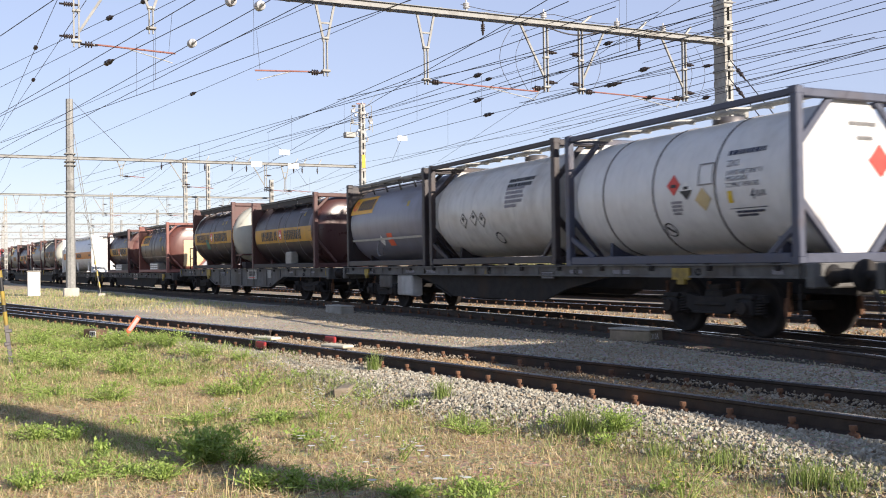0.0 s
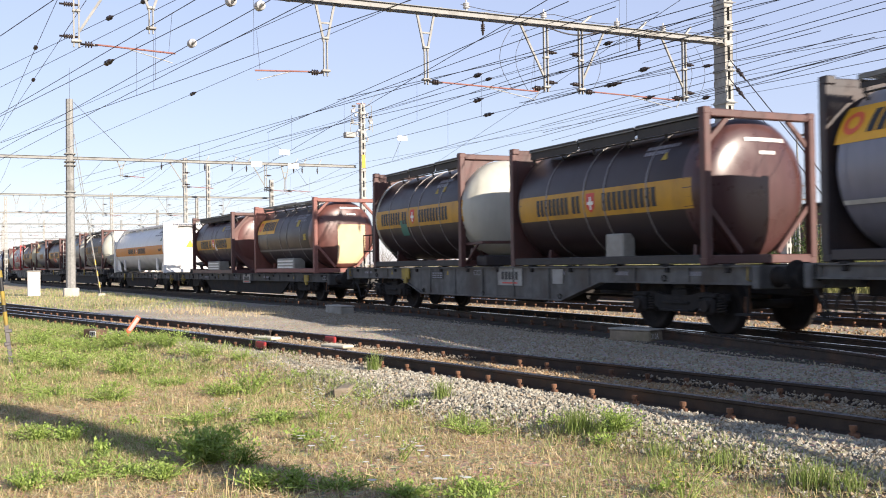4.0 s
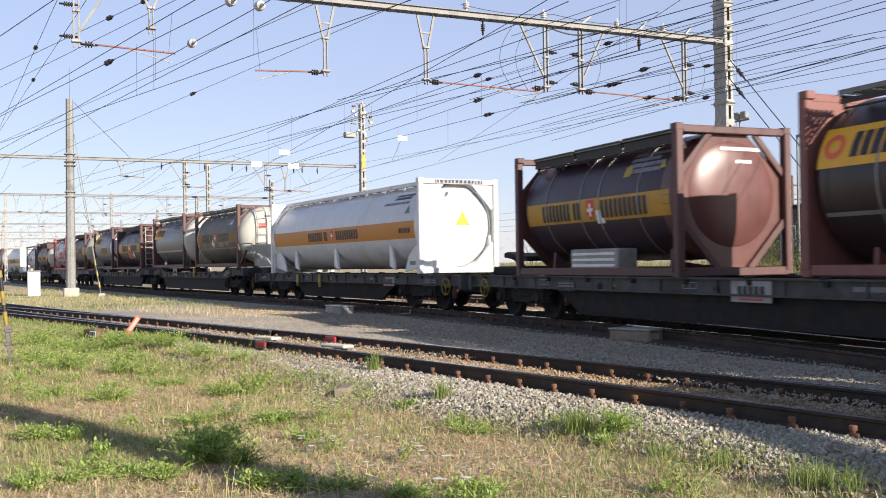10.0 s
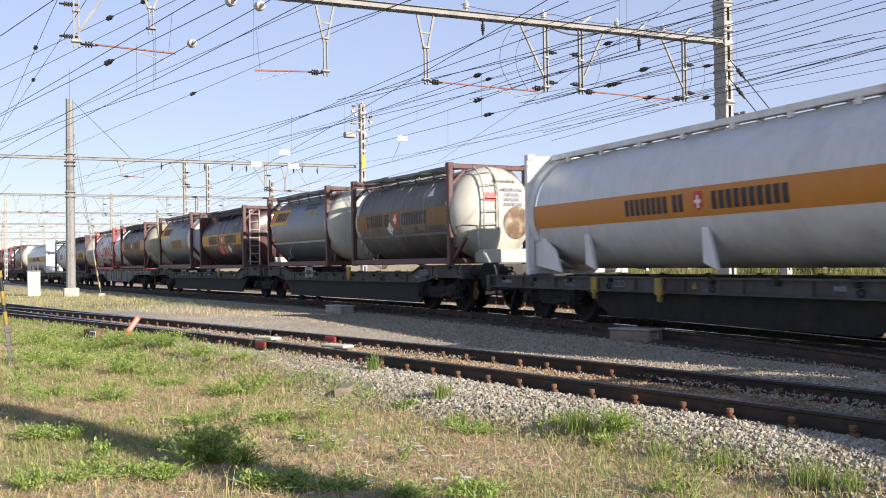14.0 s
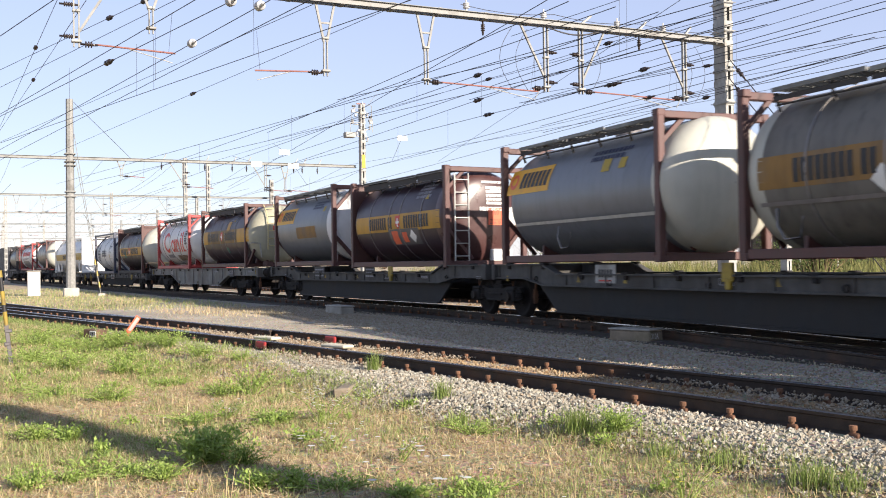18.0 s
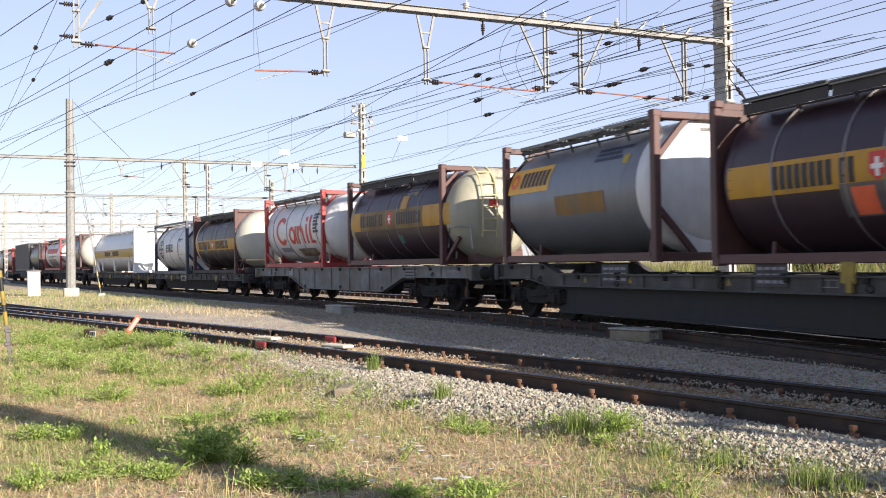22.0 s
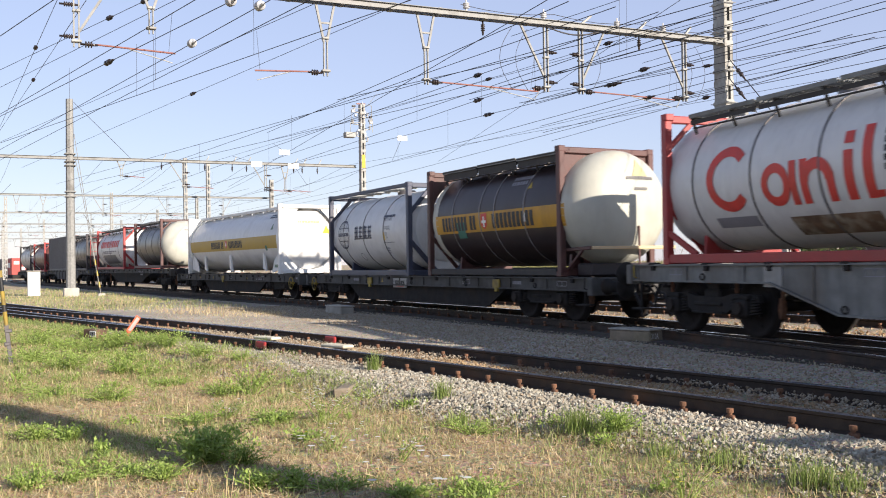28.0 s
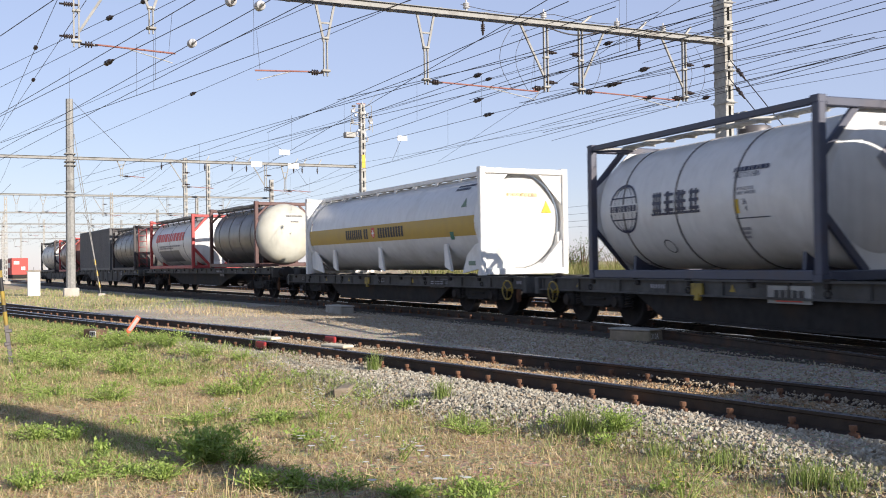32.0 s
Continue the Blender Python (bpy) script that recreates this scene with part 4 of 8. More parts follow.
def end_frame(parent, x, out, H, W, mats, style, name="end_frame"):
    """One end of a container's frame: posts, rails, corner castings and braces. out: +1 for the front."""
    post, brace = mats
    y = W / 2 - 0.07
    for s in (-1, 1):
        m = Mesh().box((x - out * 0.07, s * y, H / 2), (0.15, 0.14, H - 0.2), None, 0.015)
        p = part("corner_post", m, post, parent)
        for z in (0.059, H - 0.059):
            c = Mesh()
            casting(c, x - out * 0.089, s * (W / 2 - 0.081), z)
            c.rod([(x - out * 0.089, s * (W / 2 + 0.001), z), (x - out * 0.089, s * (W / 2 - 0.02), z)], 0.035, 8)
            part("corner_casting", c, post, p)
    part("top_rail", Mesh().box((x - out * 0.07, 0, H - 0.09), (0.12, W - 0.3, 0.13), None, 0.015), post, parent)
    part("bottom_rail", Mesh().box((x - out * 0.07, 0, 0.09), (0.14, W - 0.3, 0.15), None, 0.015), post, parent)
    xx = x - out * 0.09
    if style in ("iso", "octagon"):
        k = 0.72
        for s in (-1, 1):
            part("brace", Mesh().beam((xx, s * (y - 0.04), H - k - 0.12), (xx, s * (y - k + 0.05), H - 0.14), 0.07, 0.11, 0.01), brace, parent)
            part("brace", Mesh().beam((xx, s * (y - 0.04), k + 0.25), (xx, s * (y - k - 0.1), 0.14), 0.07, 0.12, 0.01), brace, parent)
    if style == "gusset":
        for s in (-1, 1):
            for z0, sg in ((H - 0.15, -1), (0.15, 1)):
                pl = Mesh().add([(xx - 0.02, s * (y - 0.05), z0), (xx - 0.02, s * (y - 0.75), z0), (xx - 0.02, s * (y - 0.05), z0 + sg * 0.75),
                                 (xx + 0.02, s * (y - 0.05), z0), (xx + 0.02, s * (y - 0.75), z0), (xx + 0.02, s * (y - 0.05), z0 + sg * 0.75)],
                                [(0, 1, 2), (5, 4, 3), (0, 3, 4, 1), (1, 4, 5, 2), (2, 5, 3, 0)])
                part("gusset", pl, post, parent)
    if style == "sheet":
        # solid corner sheets that close the gap between the frame and the round tank
        Rs, zs = 1.14, H - 1.29
        for s in (-1, 1):
            arc = [(s * Rs * math.cos(radians(a)), zs + Rs * math.sin(radians(a))) for a in range(12, 79, 6)]
            rim = [(s * (y - 0.02), zs + 0.2), (s * (y - 0.02), H - 0.1), (s * 0.24, H - 0.1)]
            line = [rim[0]] + arc + [rim[2], rim[1]]
            k = len(line)
            pl = Mesh().add([(xx + e, a, b) for e in (-0.012, 0.012) for a, b in line], [tuple(range(k)), tuple(range(2 * k - 1, k - 1, -1))] + [(i, i + k, (i + 1) % k + k, (i + 1) % k) for i in range(k)])
            part("corner_sheet", pl, post, parent, "flat corner sheet of the end frame" if s < 0 and out > 0 else "")
            part("brace", Mesh().beam((xx, s * (y - 0.03), 1.0), (xx, s * (y - 0.75), 0.2), 0.06, 0.09, 0.01), brace, parent)
    if style == "bar":
        for s in (-1, 1):
            part("brace", Mesh().beam((xx, s * (y - 0.03), 1.0), (xx, s * (y - 0.75), 0.2), 0.06, 0.09, 0.01), brace, parent)
            part("brace", Mesh().beam((xx, s * (y - 0.03), H - 0.6), (xx, s * (y - 0.5), H - 0.14), 0.06, 0.09, 0.01), brace, parent)


def ladder(parent, x, y, z0, z1, material, w=0.42, curve=0.0, label="welded tube ladder"):
    """A ladder on an end, in the plane across the wagon; curve leans its head back."""
    m = Mesh()
    n = max(3, int((z1 - z0) / 0.29))
    side = []
    for s in (-1, 1):
        pts = [(x - curve * (k / 8) ** 2, y + s * w / 2, z0 + (z1 - z0) * k / 8) for k in range(9)]
        m.rod(pts, 0.022, 6)
    lad = part("ladder", m, material, parent, label)
    for i in range(n):
        k = (i + 0.5) / n
        part("rung", Mesh().rod([(x - curve * k * k, y - w / 2, z0 + (z1 - z0) * k), (x - curve * k * k, y + w / 2, z0 + (z1 - z0) * k)], 0.014, 5), material, lad)
    return lad


def walkway(parent, x0, x1, H, material, rail_y, wide=False, grate=None):
    if wide:
        # three loose runs of grating on brackets, with a thin edge angle
        n = 3
        for i in range(n):
            a, b = x0 + (x1 - x0) * i / n, x0 + (x1 - x0) * (i + 1) / n - 0.05
            lift = 0.012 * ((i * 7 + int(x1 * 10)) % 3)
            m = Mesh()
            for k in range(6):
                m.box(((a + b) / 2, -0.99 + k * 0.088, H - 0.10 + lift), (b - a, 0.05 if grate is GRATE else 0.082, 0.026))
            for k in range(5):
                m.box((a + 0.06 + (b - a - 0.12) * k / 4, -0.77, H - 0.116 + lift), (0.03, 0.47, 0.02))
            strip = tagged(part("walkway", m, grate, parent), kind="stuff")
            part("kerb", Mesh().box(((a + b) / 2, -1.02, H - 0.105 + lift), (b - a, 0.012, 0.07), None, 0.003), GRATE, strip)
            part("fascia", Mesh().beam((a, -0.985, H - 0.21), (b, -0.985, H - 0.21), 0.012, 0.16 if grate is not GRATE else 0.07), material, strip)
        n = int((x1 - x0) / 0.95)
        for i in range(n + 1):
            x = x0 + 0.03 + (x1 - x0 - 0.06) * i / n
            part("bracket", Mesh().beam((x, -1.0, H - 0.14), (x, -0.5, H - 0.14), 0.05, 0.03).beam((x, -0.98, H - 0.14), (x, -0.88, H - 0.4), 0.03, 0.04), material, parent)
        part("stringer", Mesh().rod([(x0, -0.93, H - 0.3), (x1, -0.93, H - 0.3)], 0.016, 6), material, parent)
        return
    m = Mesh()
    for y in (-0.5, -0.42, -0.34, -0.26):
        m.box(((x0 + x1) / 2, y, H - 0.03), (x1 - x0, 0.05, 0.03))
    n = int((x1 - x0) / 0.6)
    for i in range(n + 1):
        m.box((x0 + (x1 - x0) * i / n, -0.38, H - 0.06), (0.04, 0.32, 0.04))
    part("walkway", m, material, parent)
    k = Mesh()
    for i in range(n // 2 + 1):
        x = x0 + (x1 - x0) * i / (n // 2)
        k.beam((x, -0.5, H - 0.06), (x, -rail_y + 0.05, H - 0.1), 0.05, 0.03)
    part("walkway_bracket", k, material, parent)


def tank_container(no, q_front, q_rear, z, pivots, label, shell, frame, post_style="iso", R=1.13, H=H_ISO, W=2.438, front_out=0.0, rear_out=0.0, ends=None,
                   rings=4, ring_mat=RING, side_rail=True, bottom_rail=True, walk=True, band=None, band_at=(-3, 24), dome_depth=0.32, zc=None, brace=None,
                   belt=None, box_under=False, top_rail=True, saddles=True, ring_at=None):
    """A cylindrical tank in a frame. front_out, rear_out: how far the barrel reaches beyond the end frames."""
    th = tagged(empty("tank_container"), label, "tank container", "tank containers on the train")
    L = q_front - q_rear
    on_wagon(th, pivots, (q_front + q_rear) / 2, z)
    h = L / 2
    swap = post_style != "octagon" or H != H_ISO
    if swap and R == 1.13:
        R = 1.2
    if swap:
        top_rail = False
    zc = zc or (H - R - 0.09 if swap else H / 2 + 0.02)
    fx = h + front_out - (dome_depth + 0.03 if front_out <= 0 else dome_depth)
    rx = -h - rear_out + (dome_depth + 0.06 if rear_out <= 0 else dome_depth)
    tank = part("tank", shell_mesh(rx, fx, R, zc, dome_depth, dome_depth), shell, th)
    th["span"] = (rx, fx, R, zc)
    th["dish"] = dome_depth
    if ends:
        m = Mesh()
        prof = dome(R + 0.004, dome_depth)
        m.lathe([(fx - 0.25, R + 0.004)] + [(fx + a, r) for a, r in prof], "x", (0, 0, zc), 48)
        part("tank_end", m, ends, tank)
    m = Mesh()
    m.lathe([(rx - a, r) for a, r in reversed(dome(R + 0.004, dome_depth))] + [(rx + 0.12, R + 0.004)], "x", (0, 0, zc), 48)
    part("tank_end", m, ends if ends and rear_out > 0 else shell, tank)
    for x, out in ((h, 1), (-h, -1)):
        end_frame(th, x, out, H, W, (frame, brace or frame), post_style)
        if post_style == "octagon":
            # a flat sheet with cut corners, through which the dished end bulges
            a, c = W / 2 - 0.13, 0.74
            rim = [(-a, c + 0.24), (-a + c, 0.15), (a - c, 0.15), (a, c + 0.24), (a, H - c - 0.1), (a - c, H - 0.15), (-a + c, H - 0.15), (-a, H - c - 0.1)]
            xp = x - out * 0.135
            sheet = Mesh().add([(xp + e, p, q) for e in (-0.008, 0.008) for p, q in rim], [tuple(range(7, -1, -1)), tuple(range(8, 16))] + [(i, (i + 1) % 8, (i + 1) % 8 + 8, i + 8) for i in range(8)])
            part("end_sheet", sheet, ends or shell, th)
            th["sheet"] = h - 0.126
    if no in (0, 3, 4, 6, 11):
        part("rear_sheet", Mesh().box((-h + 0.12, 0, H / 2), (0.02, W - 0.26, H - 0.26), None, 0.004), frame, th)
    y = W / 2 - 0.06
    for s in (-1, 1):
        if top_rail:
            part("side_rail", Mesh().box((0, s * y, H - 0.075), (L - 0.36, 0.08, 0.1), None, 0.01), frame, th)
        if bottom_rail:
            part("side_rail", Mesh().box((0, s * y, 0.1), (L - 0.36, 0.1, 0.15), None, 0.012), WALK if post_style == "sheet" or no == 4 else frame, th)
            if saddles and (not swap or no == 14) and no != 16:
                for e in (-1, 1):
                    part("brace", Mesh().beam((e * (h - 0.12), s * y, 0.55), (e * (h - 0.75), s * (y - 0.12), 0.16), 0.07, 0.1, 0.01), frame, th)
    if ring_at is None:
        ring_at = (-1.72, -0.34, 0.34, 1.64) if ring_mat is RING_L and rings >= 4 else [rx + (fx - rx) * (i + 0.5) / rings for i in range(rings)]
    for x in ring_at:
        part("ring", Mesh().lathe([(x - 0.017, R + 0.001), (x - 0.017, R + 0.012), (x + 0.017, R + 0.012), (x + 0.017, R + 0.001)], "x", (0, 0, zc), 40, smooth=False), ring_mat, tank)
    if saddles:
        for x in (rx + 0.5, fx - 0.5):
            out = [(-0.75, 0.15), (0.75, 0.15), (0.72, 0.5), (0.45, 0.26), (0, 0.2), (-0.45, 0.26), (-0.72, 0.5)]
            m = Mesh().add([(x + e, a, b) for e in (-0.04, 0.04) for a, b in out], [tuple(range(7)), tuple(range(13, 6, -1))] + [(i, (i + 1) % 7, (i + 1) % 7 + 7, i + 7) for i in range(7)])
            part("saddle", m, frame, th)
    if band:
        part("colour_band", Mesh().patch(rx + 0.02, fx - 0.02, band_at[0], band_at[1], R + 0.004, zc, 1, 8), band, tank)
    if walk:
        walkway(th, -h + (0.55 if swap else 0.2), h - 0.2, H, WALK if swap else GALV_OLD, y, swap, WALK if shell in (T_BROWN, T_PURPLE) and no != 6 else GRATE)
        part("manhole", Mesh().lathe([(0, 0.28), (0.12, 0.28), (0.14, 0.25), (0.15, 0.0)], "z", (0.2, 0.1, zc + R - 0.02), 20), RING, tank)
    if belt:
        m = Mesh().patch(rx, fx, -25, -22, R + (0.05 if belt is BELT_LIT else 0.02), zc, 1, 2)
        part("belt", m, belt, tank)
    if box_under:
        hb = part("heater_box", Mesh().box((0.2, -0.95, 0.33), (1.7, 0.45, 0.42), None, 0.03), HEATER, th, "grey-beige steam heater box")
        for zz in (0.22, 0.33, 0.44):
            part("slat", Mesh().box((0.2, -1.18, zz), (1.5, 0.02, 0.05), None, 0.004), WHITEP, hb)
    return th


def name_band(th, w1, mid, w2, a, size=0.34, n1=(8, 2), n2=(10,), colour=BLACKP):
    """A firm's two words on its band as plain upright bars from x to x, with a red shield and white cross between them."""
    rx, fx, R, zc = th["span"]
    tank = th.children[0]
    for (x0, x1), counts in ((w1, n1), (w2, n2)):
        slots = sum(counts) + 0.7 * (len(counts) - 1)
        pitch = (x1 - x0) / slots
        x = x0
        for n in counts:
            m = Mesh()
            for i in range(n):
                m.add([(x, -size / 2, 0), (x + pitch * 0.74, -size / 2, 0), (x + pitch * 0.74, size / 2, 0), (x, size / 2, 0)], [(0, 1, 2, 3)])
                x += pitch
            x += 0.7 * pitch
            on_flank(tank, "lettering", m, colour, 0.0, a, R, zc, 0.009)
    s = size * 0.72
    sh = on_flank(tank, "shield", Mesh().add([(-s * .58, s * .8, 0), (-s * .58, -s * .3, 0), (0, -s * .78, 0), (s * .58, -s * .3, 0), (s * .58, s * .8, 0)], [(0, 1, 2, 3, 4)]), REDP, mid, a, R, zc, 0.01)
    bars = Mesh()
    for u, v, w, h in ((0, 0, .13, .5), (-.27, 0.02, .14, .13), (.27, 0.02, .14, .13)):
        bars.add([((u - w) * s, (v - h) * s, 0), ((u + w) * s, (v - h) * s, 0), ((u + w) * s, (v + h) * s, 0), ((u - w) * s, (v + h) * s, 0)], [(0, 1, 2, 3)])
    on_flank(sh, "cross", bars, WHITEP, mid, a, R, zc, 0.014)


def logo_block(th, x, a, w, h, seed=1):
    """An orange sign block with a firm's mark as plain black bars."""
    rx, fx, R, zc = th["span"]
    tank = th.children[0]
    b = on_flank(tank, "logo_sign", grid(-w / 2, w / 2, -h / 2, h / 2), LOGO_O, x, a, R, zc, 0.006, "orange logo block")
    on_flank(b, "logo_ring", ring_flat(h * 0.16, h * 0.3), ORANGEP, x - w * 0.36, a, R, zc, 0.012)
    m = Mesh()
    for i in range(7):
        xx = -w * 0.2 + i * w * 0.095
        m.add([(xx, -h * .3, 0), (xx + w * 0.07, -h * .3, 0), (xx + w * 0.085, h * .3, 0), (xx + w * 0.015, h * .3, 0)], [(0, 1, 2, 3)])
    on_flank(b, "lettering", m, BLACKP, x, a, R, zc, 0.012)


def marks(th, x, a, rows, w, h, seed, material=GREYTEXT):
    rx, fx, R, zc = th["span"]
    on_flank(th.children[0], "lettering", bars_mesh(rows, w, h, seed), material, x, a, R, zc, 0.007)


def sign(th, kind, x, a, s, material):
    rx, fx, R, zc = th["span"]
    m = diamond(s) if kind == "diamond" else tri(s) if kind == "tri" else grid(-s, s, -s, s, 3)
    return on_flank(th.children[0], "sign", m, material, x, a, R, zc, 0.008)


def write(th, body, size, x, a, material=NAVYTEXT, squeeze=0.85):
    rx, fx, R, zc = th["span"]
    on_flank(th.children[0], "lettering", text_mesh(body, size, material, squeeze), None, x, a, R, zc, 0.008)
# ---- the wagons, from the head of the train ----
P1 = (-12.75, -26.95)
P2 = (-33.2, -45.9)
P3 = (-53.2, -66.6)
P4 = (-72.2, -83.2)
P5 = (-88.9, -102.9)
P6 = (-102.9, -117.4)
P7 = (-123.0, -135.2)
P8 = (-140.8, -153.4)
P9 = (-158.6, -169.8)
P10 = (-175.6, -191.8)
P11 = (-197.4, -212.0)
P12 = (-218.0, -232.0)
P0 = (6.4, -6.6)
wagon(9.0, -9.1, "thin", 1.15, P0, "grey container wagon at the head with yellow lever blocks", plates=[(-7.6, 0.5, 0.16, "yellow")])
wagon(-10.35, -30.0, "thin", 1.15, P1, "long grey flat wagon carrying three tank containers", plates=[(-13.3, 0.45, 0.2, "yellow"), (-17.6, 0.5, 0.16, "grey"), (-25.1, 1.05, 0.55, "case"), (-26.55, 0.9, 0.36, "dark_case"), (-28.0, 0.3, 0.2, "yellow")], paint=FRAME_MID)
wagon(-31.0, -49.2, "flat", 1.12, P2, "grey flat wagon with a white name plate and deep side beams", plates=[(-38.8, 1.1, 0.42, "name"), (-36.8, 0.4, 0.3, "white"), (-44.6, 0.5, 0.3, "yellow"), (-42.6, 0.7, 0.2, "grey")], paint=FRAME_MID)
wagon(-50.5, -69.1, "low", 0.93, P3, "low grey wagon of a close-coupled pair with a yellow handwheel", wheels_at=(-68.2,), plates=[(-59.0, 0.9, 0.33, "name"), (-52.6, 0.35, 0.25, "yellow"), (-64.5, 0.7, 0.2, "grey")], buffers=(True, False))
wagon(-69.6, -86.0, "low", 0.93, P4, "low grey wagon under a long white tank with a handwheel", wheels_at=(-70.4,), plates=[(-73.9, 0.7, 0.26, "name"), (-79.2, 0.22, 0.3, "yellow"), (-81.3, 0.22, 0.3, "yellow"), (-71.4, 0.8, 0.2, "grey")], buffers=(False, True))
wagon(-87.3, -102.7, "pocket", 1.18, P5, "front half of a jointed grey pocket wagon", plates=[(-98.0, 0.7, 0.35, "name"), (-94.5, 0.25, 0.3, "yellow"), (-89.5, 0.6, 0.2, "grey")], buffers=(True, False))
wagon(-103.1, -119.2, "pocket", 1.18, P6, "rear half of a jointed grey pocket wagon", plates=[(-108.5, 0.25, 0.3, "yellow"), (-110.0, 0.7, 0.35, "grey"), (-114.2, 0.9, 0.35, "grey")], buffers=(False, True), bogies=(False, True))
wagon(-120.5, -137.4, "flat", 1.15, P7, "grey flat wagon with tapered deep side beams", plates=[(-124.0, 0.6, 0.3, "grey"), (-133.5, 0.4, 0.3, "white")], paint=FRAME_PALE)
wagon(-138.7, -155.6, "low", 0.9, P8, "low grey wagon of a close-coupled pair carrying two tanks", wheels_at=(-154.8,), plates=[(-147.9, 0.9, 0.26, "name"), (-150.0, 0.3, 0.2, "yellow"), (-142.5, 0.3, 0.2, "yellow")], buffers=(True, False))
wagon(-156.1, -172.2, "low", 0.9, P9, "low grey wagon under a long white tank with a gold band", wheels_at=(-156.9,), plates=[(-160.5, 0.8, 0.2, "grey"), (-165.0, 0.3, 0.2, "yellow")], buffers=(False, True))
wagon(-173.5, -194.0, "thin", 1.15, P10, "grey flat wagon far down the train", plates=[(-180.0, 0.6, 0.3, "grey")])
wagon(-195.2, -214.6, "flat", 1.12, P11, "grey flat wagon near the tail with a box load", plates=[(-200.0, 0.6, 0.3, "grey")])
wagon(-215.8, -235.0, "flat", 1.0, P12, "grey flat wagon at the tail of the train", plates=[(-222.0, 0.6, 0.3, "grey")])

# ---- their loads ----
c1 = tank_container(1, -10.64, -16.80, 1.13, P1, "white portable tank in a navy-blue frame with hazard diamonds", T_WHITE, F_NAVY, "octagon", R=1.14, ring_at=(-1.87, -0.36, 1.24))
for q in (0.6, 7.0):
    tank_container(0, q, q - 6.1, 1.13, P0, "dark brown tank in a red-brown frame on the leading wagon", T_BROWN, F_BROWN, "bar", rings=4, ring_mat=RING_L, band=BAND_Y, band_at=(-15, 9))
c2 = tank_container(2, -17.2, -23.35, 1.17, P1, "soiled white tank with black marks in a black frame", T_WHITE2, F_BLACK, "octagon", R=1.12, rings=0)
c3 = tank_container(3, -23.65, -29.65, 1.16, P1, "lilac-grey tank with an orange logo block in a black frame", T_LILAC, F_BLACK, "bar", rings=0, belt=BELT_LIT)
c4 = tank_container(4, -32.2, -38.65, 1.13, P2, "dark brown tank with a yellow name band in a red-brown frame", T_BROWN, F_BROWN, "bar", rings=5, ring_mat=RING_L, band=BAND_Y, band_at=(-17, 8), ends=T_MAROON)
c5 = tank_container(5, -41.1, -46.95, 1.13, P2, "dark brown tank with a yellow name band and pale bulging end", T_BROWN, F_BROWN, "sheet", H=2.79, rings=4, ring_mat=RING_L, band=BAND_Y, band_at=(-15, 10), front_out=0.65, rear_out=0.35, ends=T_CREAM, dome_depth=0.55, zc=1.42)
c6 = tank_container(6, -51.8, -57.9, 0.95, P3, "dark brown tank with a wood panel on its red end", T_BROWN, F_PINK, "bar", H=2.6, rings=4, ring_mat=RING_L, belt=RING_L, box_under=True, R=1.18, ends=T_RED)
c7 = tank_container(7, -60.7, -66.6, 0.92, P3, "purple-brown tank with a yellow name band over a heater box", T_PURPLE, F_BROWN, "octagon", H=2.6, rings=4, ring_mat=RING_L, band=BAND_Y, band_at=(-18, 5), box_under=True, ends=T_RED, R=1.12, zc=1.42)
c9 = tank_container(9, -87.98, -94.2, 1.19, P5, "sooty grey tank with a faded orange band and cream bulging end", T_DIRT, F_BROWN, "bar", H=2.6, rings=4, ring_mat=RING_L, band=BAND_F, band_at=(-13, 10), front_out=0.6, rear_out=0.2, ends=T_CREAM, dome_depth=0.6, belt=RING_L)
c10 = tank_container(10, -96.2, -102.2, 1.19, P5, "silver-grey tank with an orange logo block in a red-brown frame", T_SILVER, F_BROWN, "bar", H=2.64, rings=0, belt=BELT_LIT, front_out=0.5, ends=T_CREAM, dome_depth=0.5, band=None)
c11 = tank_container(11, -105.1, -111.3, 1.12, P6, "dark purple-brown tank with a yellow name band and end ladder", T_PURPLE, F_BROWN, "bar", H=2.6, rings=4, ring_mat=RING_L, band=BAND_Y, band_at=(-14, 9), ends=T_MAROON)
c12 = tank_container(12, -112.8, -118.75, 1.19, P6, "silver-grey tank with a white end and orange logo block", T_SILVER, F_BROWN, "octagon", H=2.65, rings=0, ends=T_WHITE)
c13 = tank_container(13, -122.03, -128.17, 1.18, P7, "purple-brown tank with a yellow band and cream bulging end", T_PURPLE, F_BROWN, "bar", H=2.6, rings=4, ring_mat=RING_L, band=BAND_Y, band_at=(-13, 14), front_out=1.0, rear_out=0.3, ends=T_OLIVE, dome_depth=0.6)
c14 = tank_container(14, -130.3, -136.25, 1.14, P7, "white tank with large red brand shapes in a bright red frame", T_WHITE, F_RED, "bar", H=2.6, rings=4, ends=T_WHITE, R=1.14, front_out=0.45, rear_out=0.45, dome_depth=0.5)
c15 = tank_container(15, -139.8, -146.0, 0.91, P8, "dark brown tank with an orange-yellow band and white bulging end", T_BROWN, F_BROWN, "sheet", H=2.71, rings=4, ring_mat=RING_L, band=BAND_Y, band_at=(-18, 4), front_out=0.85, rear_out=0.25, ends=T_CREAM, dome_depth=0.7)
c16 = tank_container(16, -147.2, -153.37, 0.88, P8, "white tank with a dark globe mark in a navy-blue frame", T_WHITE, F_NAVY, "octagon", R=1.14, ring_at=(-1.95, -0.34, 1.2))
